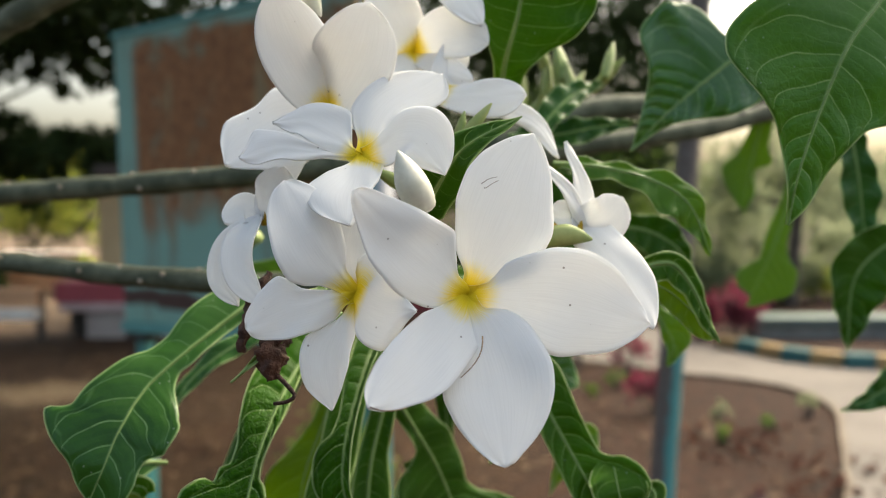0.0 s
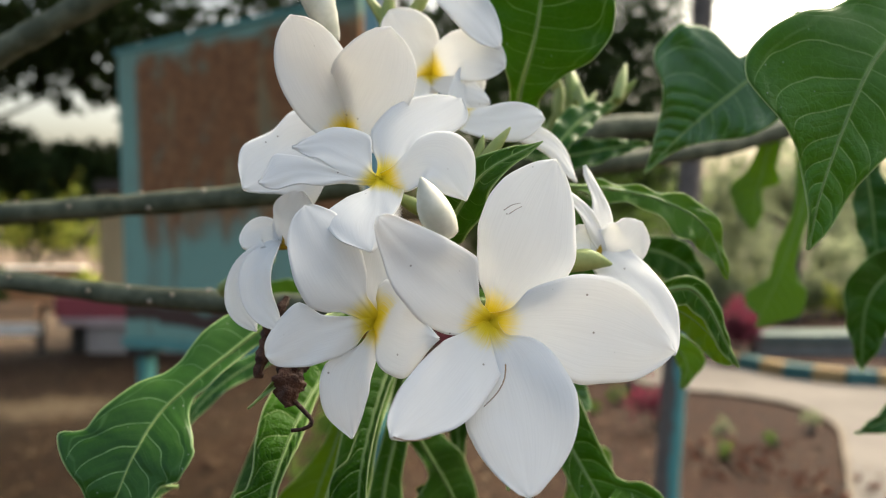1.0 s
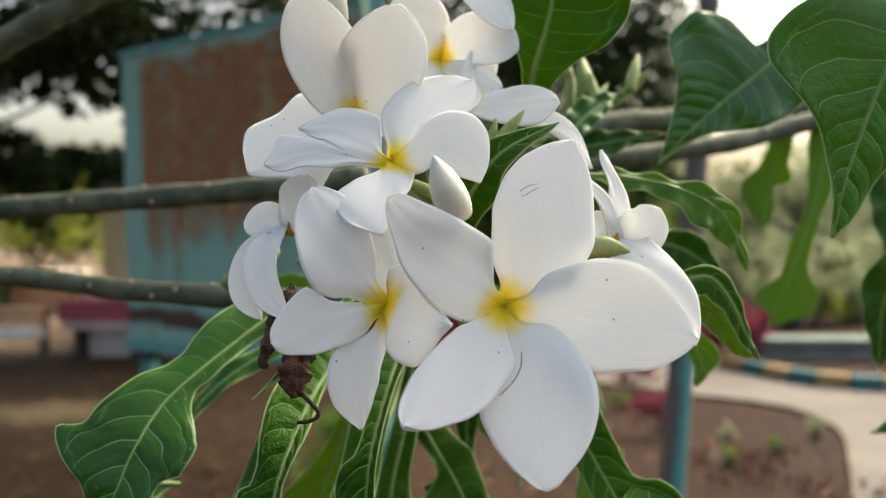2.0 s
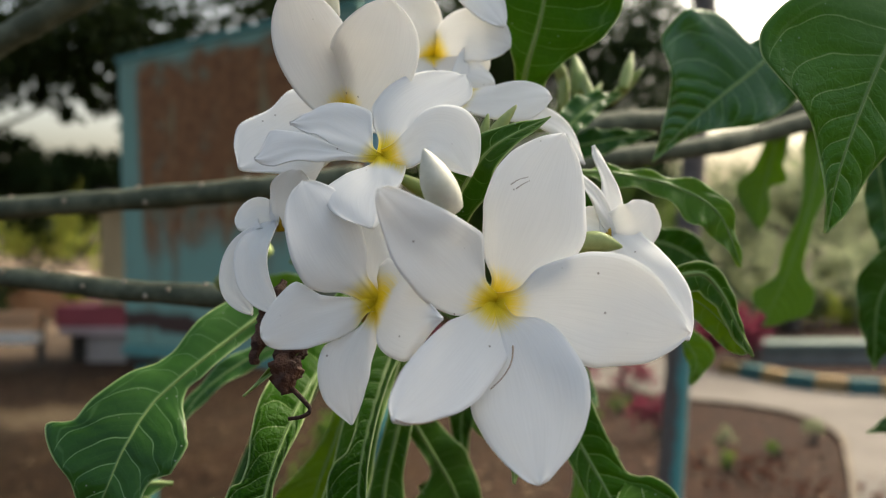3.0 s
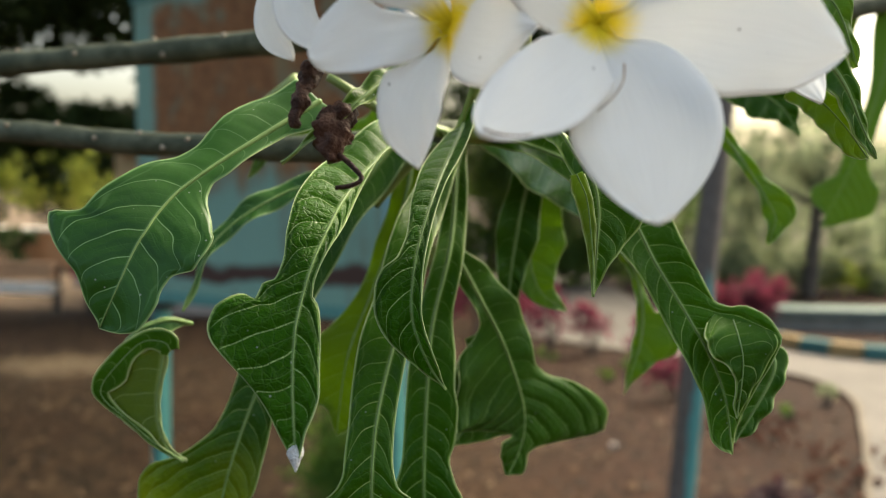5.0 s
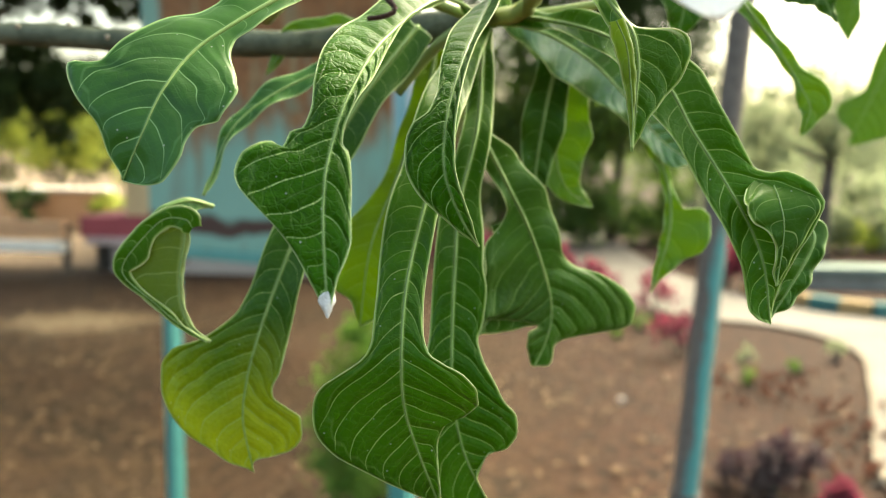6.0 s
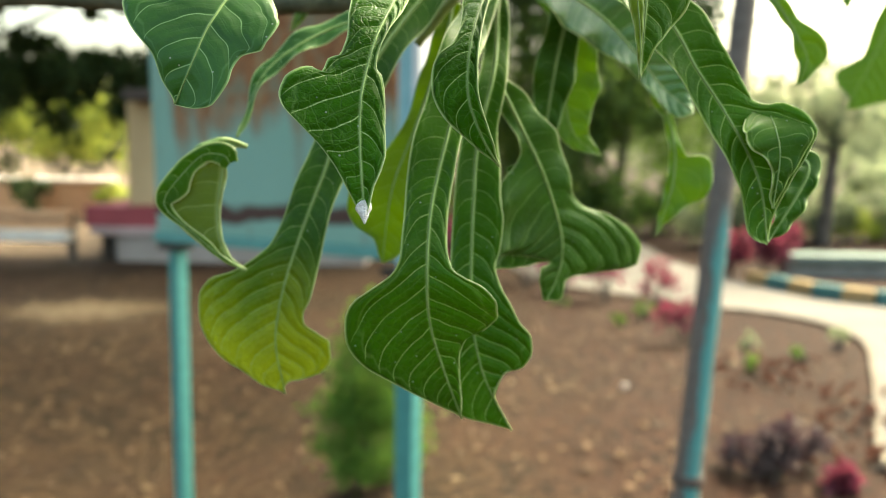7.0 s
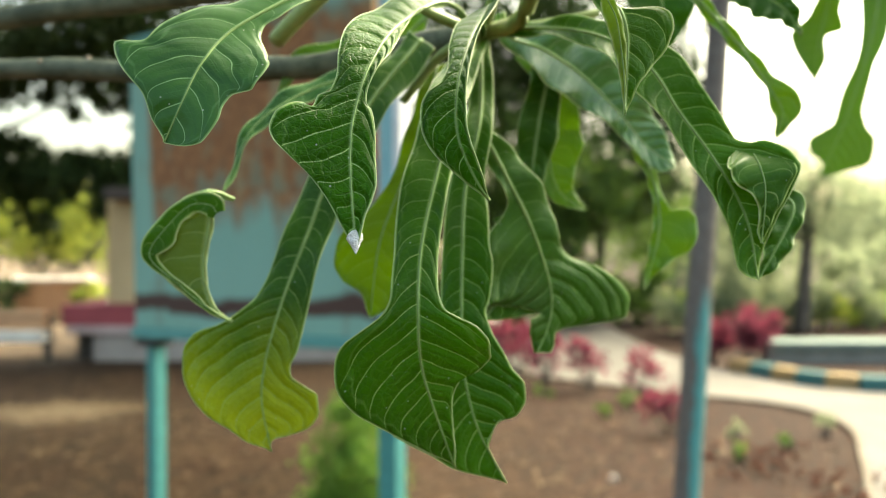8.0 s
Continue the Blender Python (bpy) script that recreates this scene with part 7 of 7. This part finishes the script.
for k, (x, y, h) in enumerate(((0.10, 8.5, 0.62), (0.45, 8.1, 0.60), (0.78, 7.8, 0.55), (1.10, 7.5, 0.50), (1.43, 5.9, 0.30), (-0.25, 8.8, 0.62), (0.60, 8.6, 0.6), (1.55, 7.2, 0.36))):
    shrub("red_shrub", (x, y, 0), [((x, y, h * 0.78), (0.26 * h, 0.24 * h, h * 0.26)), ((x + 0.12, y + 0.05, h * 0.5), (0.20 * h, 0.2 * h, h * 0.24)), ((x - 0.11, y, h * 0.58), (0.18 * h, 0.2 * h, h * 0.3))], int(480 * h), 0.10, F_RED, 30 + k, "red-leaved cordyline beside the path", 0.28, group="cordylines beside the path")
for k, (x, y, h) in enumerate(((2.98, 8.75, 0.50), (3.22, 8.95, 0.58), (2.72, 9.1, 0.40))):
    shrub("red_shrub", (x, y, 0), [((x, y, h * 0.75), (0.22, 0.18, h * 0.35))], 460, 0.13, F_RED, 40 + k, "red-leaved cordyline behind the kerb", 0.28, group="cordylines behind the kerb")
for k, (x, y, h) in enumerate(((0.7, 7.2, 0.10), (1.34, 6.7, 0.16), (2.52, 5.85, 0.13), (1.70, 5.15, 0.10), (2.14, 5.5, 0.08), (1.90, 5.8, 0.08), (1.1, 6.4, 0.08))):
    shrub("bedding_plant", (x, y, 0), [((x, y, h * 0.6), (0.08, 0.07, h * 0.45))], 60, 0.045, F_PALE if k % 3 == 2 else F_MID, 50 + k, "small dull green bedding plant", group="bedding plants")
for k in range(12):
    rs = random.Random(90 + k)
    x, y = 1.95 + rs.uniform(-0.45, 0.35), 3.7 + 0.16 * k + rs.uniform(-0.1, 0.1)
    shrub("red_groundcover", (x, y, 0), [((x, y, 0.035), (0.38, 0.26, 0.016))], 420, 0.022, F_WINE, 70 + k, "low wine-red groundcover plant", 0.5, "groundcover", 2, group="groundcover plants")

# the shrubs further right take F_PALE with its painted haze
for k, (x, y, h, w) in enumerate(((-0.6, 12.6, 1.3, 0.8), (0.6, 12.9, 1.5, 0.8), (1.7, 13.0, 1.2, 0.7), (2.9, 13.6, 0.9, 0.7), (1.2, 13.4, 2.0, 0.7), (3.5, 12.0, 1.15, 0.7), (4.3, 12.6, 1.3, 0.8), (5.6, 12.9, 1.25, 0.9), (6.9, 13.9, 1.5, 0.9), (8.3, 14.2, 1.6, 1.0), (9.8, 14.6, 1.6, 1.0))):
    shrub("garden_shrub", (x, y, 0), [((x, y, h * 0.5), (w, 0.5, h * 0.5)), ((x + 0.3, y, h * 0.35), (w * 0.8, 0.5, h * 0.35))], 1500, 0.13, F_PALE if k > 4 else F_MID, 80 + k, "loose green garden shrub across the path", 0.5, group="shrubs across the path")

# the middle shrub takes F_LIT, so sunlight is in its colour
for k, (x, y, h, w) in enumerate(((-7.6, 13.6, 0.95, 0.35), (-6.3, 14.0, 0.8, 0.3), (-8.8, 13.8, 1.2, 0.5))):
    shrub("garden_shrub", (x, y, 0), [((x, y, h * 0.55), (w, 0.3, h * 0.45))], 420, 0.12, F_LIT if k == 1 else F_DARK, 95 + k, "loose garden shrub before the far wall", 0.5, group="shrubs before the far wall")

# clipped hedges beyond the kerb, low wall in front of them
for k, (x, y, w, h) in enumerate(((6.4, 13.2, 1.7, 0.5), (9.6, 13.8, 1.5, 0.55), (4.4, 14.4, 0.9, 0.5), (12.5, 14.5, 1.6, 0.6))):
    shrub("hedge", (x, y, 0), [((x, y, h * 0.5), (w, 0.7, h * 0.5)), ((x + w * 0.4, y, h * 0.55), (w * 0.7, 0.6, h * 0.5)), ((x - w * 0.4, y, h * 0.5), (w * 0.7, 0.6, h * 0.5))], 3800, 0.10, F_HEDGE, 60 + k,
          "clipped yellow-green garden hedge", 0.6, "hedge", 7, group="garden hedges")
low = tagged(new("low_wall"), "low grey stone wall with a pale coping", "wall")
bevelled_box("wall", (3.40, 9.25, -0.05), (12, 9.5, 0.135), STONE, low, "", 0.01)
bevelled_box("coping", (3.35, 9.18, 0.136), (12.05, 9.58, 0.235), COPE, low, "pale coping stones", 0.012)

# ---- kiosk and far wall ----
kiosk = tagged(new("kiosk"), "small tan plastered kiosk with a dark red band", "building")
bevelled_box("plinth", (-4.22, 9.38, -0.05), (-1.3, 11.9, 0.30), PLINTH, kiosk, "pale plinth", 0.02)
bevelled_box("ledge", (-4.50, 9.32, 0.302), (-1.28, 11.9, 0.395), PALE_PINK, kiosk, "pale pink ledge", 0.01)
bevelled_box("band", (-4.56, 9.34, 0.397), (-1.28, 11.9, 0.635), RED, kiosk, "dark red painted band", 0.01)
bevelled_box("wall", (-4.10, 9.5, 0.637), (-1.4, 11.8, 1.83), TAN, kiosk, "tan plaster wall", 0.01)
bevelled_box("roof", (-4.02, 9.2, 1.832), (-1.2, 12.1, 1.96), ROOF, kiosk, "dark flat roof", 0.02)
for x in (-4.45, -4.30):
    bevelled_box("pier", (x, 9.5, -0.05), (x + 0.1, 9.62, 0.300), TRUNK, kiosk, "", 0.005)
fence = tagged(new("rail_fence"), "low rail fence of pale and sandy rails on dark posts", "fence")
for z0, z1, m, what in ((0.235, 0.365, PALE_RAIL, "pale stone rail"), (0.395, 0.475, ORANGE, ""), (0.505, 0.585, ORANGE, "")):
    bevelled_box("rail", (-9.8, 9.05, z0), (-4.62, 9.2, z1), m, fence, what, 0.02)
for k in range(6):
    bevelled_box("post", (-9.7 + 1.0 * k, 9.201, -0.05), (-9.62 + 1.0 * k, 9.27, 0.56), TRUNK, fence, "", 0.005)
# added low wall, its sandy colour standing in for sunlit far ground
shed = tagged(new("far_wall"), "sandy plastered wall added beyond the fence in place of sunlit ground", "wall")
bevelled_box("wall", (-16, 14.0, -0.05), (-6.4, 14.25, 0.66), ORANGE, shed, "", 0.02)
bevelled_box("coping", (-16.05, 13.95, 0.661), (-6.35, 14.3, 0.73), PALE_RAIL, shed, "", 0.02)

# ---- dry leaves and chips on the soil ----
rng = np.random.RandomState(5)
lv, lf = [], []
for k in range(16000):
    x, y = rng.uniform(-4.2, 2.5), -1.5 + 10.0 * rng.uniform() ** 0.75
    if x > 1.75 and (y > 5.6 or y < 4.0):
        continue
    z = 0.004 + rng.uniform(0, 0.02) + hollow(x, y)
    a, s = rng.uniform(0, 6.28), rng.choice((0.007, 0.011, 0.019, 0.034), p=(0.32, 0.32, 0.26, 0.10)) * rng.uniform(0.7, 1.3)
    ca, sa, t = math.cos(a), math.sin(a), rng.uniform(-0.012, 0.016)
    k0 = len(lv)
    lv += [(x - ca * s, y - sa * s, z), (x - sa * s * 0.45, y + ca * s * 0.45, z + t), (x + ca * s, y + sa * s, z + t * 0.4), (x + sa * s * 0.45, y - ca * s * 0.45, z + t)]
    lf.append((k0, k0 + 1, k0 + 2, k0 + 3))
mlit, n, l, b = mat("dry_leaf", 0.8, 0.2)
geo = n.new("ShaderNodeNewGeometry")
cr = n.new("ShaderNodeValToRGB")
cr.color_ramp.elements[0].color, cr.color_ramp.elements[1].color = (0.030, 0.019, 0.012, 1), (0.19, 0.13, 0.07, 1)
e = cr.color_ramp.elements.new(0.5)
e.color = (0.09, 0.052, 0.028, 1)
e = cr.color_ramp.elements.new(0.8)
e.color = (0.13, 0.078, 0.042, 1)
l.new(geo.outputs["Random Per Island"], cr.inputs[0])
l.new(cr.outputs[0], b.inputs["Base Color"])
tagged(part("leaf_litter", lv, lf, mlit, None, "", False), "dry brown leaves scattered over the soil", "leaf litter", kind="stuff")

pebble_v, pebble_f = tube_mesh([Vector((0.835, 4.72, 0.0)), Vector((0.835, 4.72, 0.012)), Vector((0.837, 4.722, 0.028)), Vector((0.838, 4.723, 0.036))], [0.016, 0.024, 0.019, 0.006], 10, 0.1, random.Random(2))
tagged(part("pebble", pebble_v, pebble_f, PLINTH), "small pale pebble lying on the soil", "pebble")
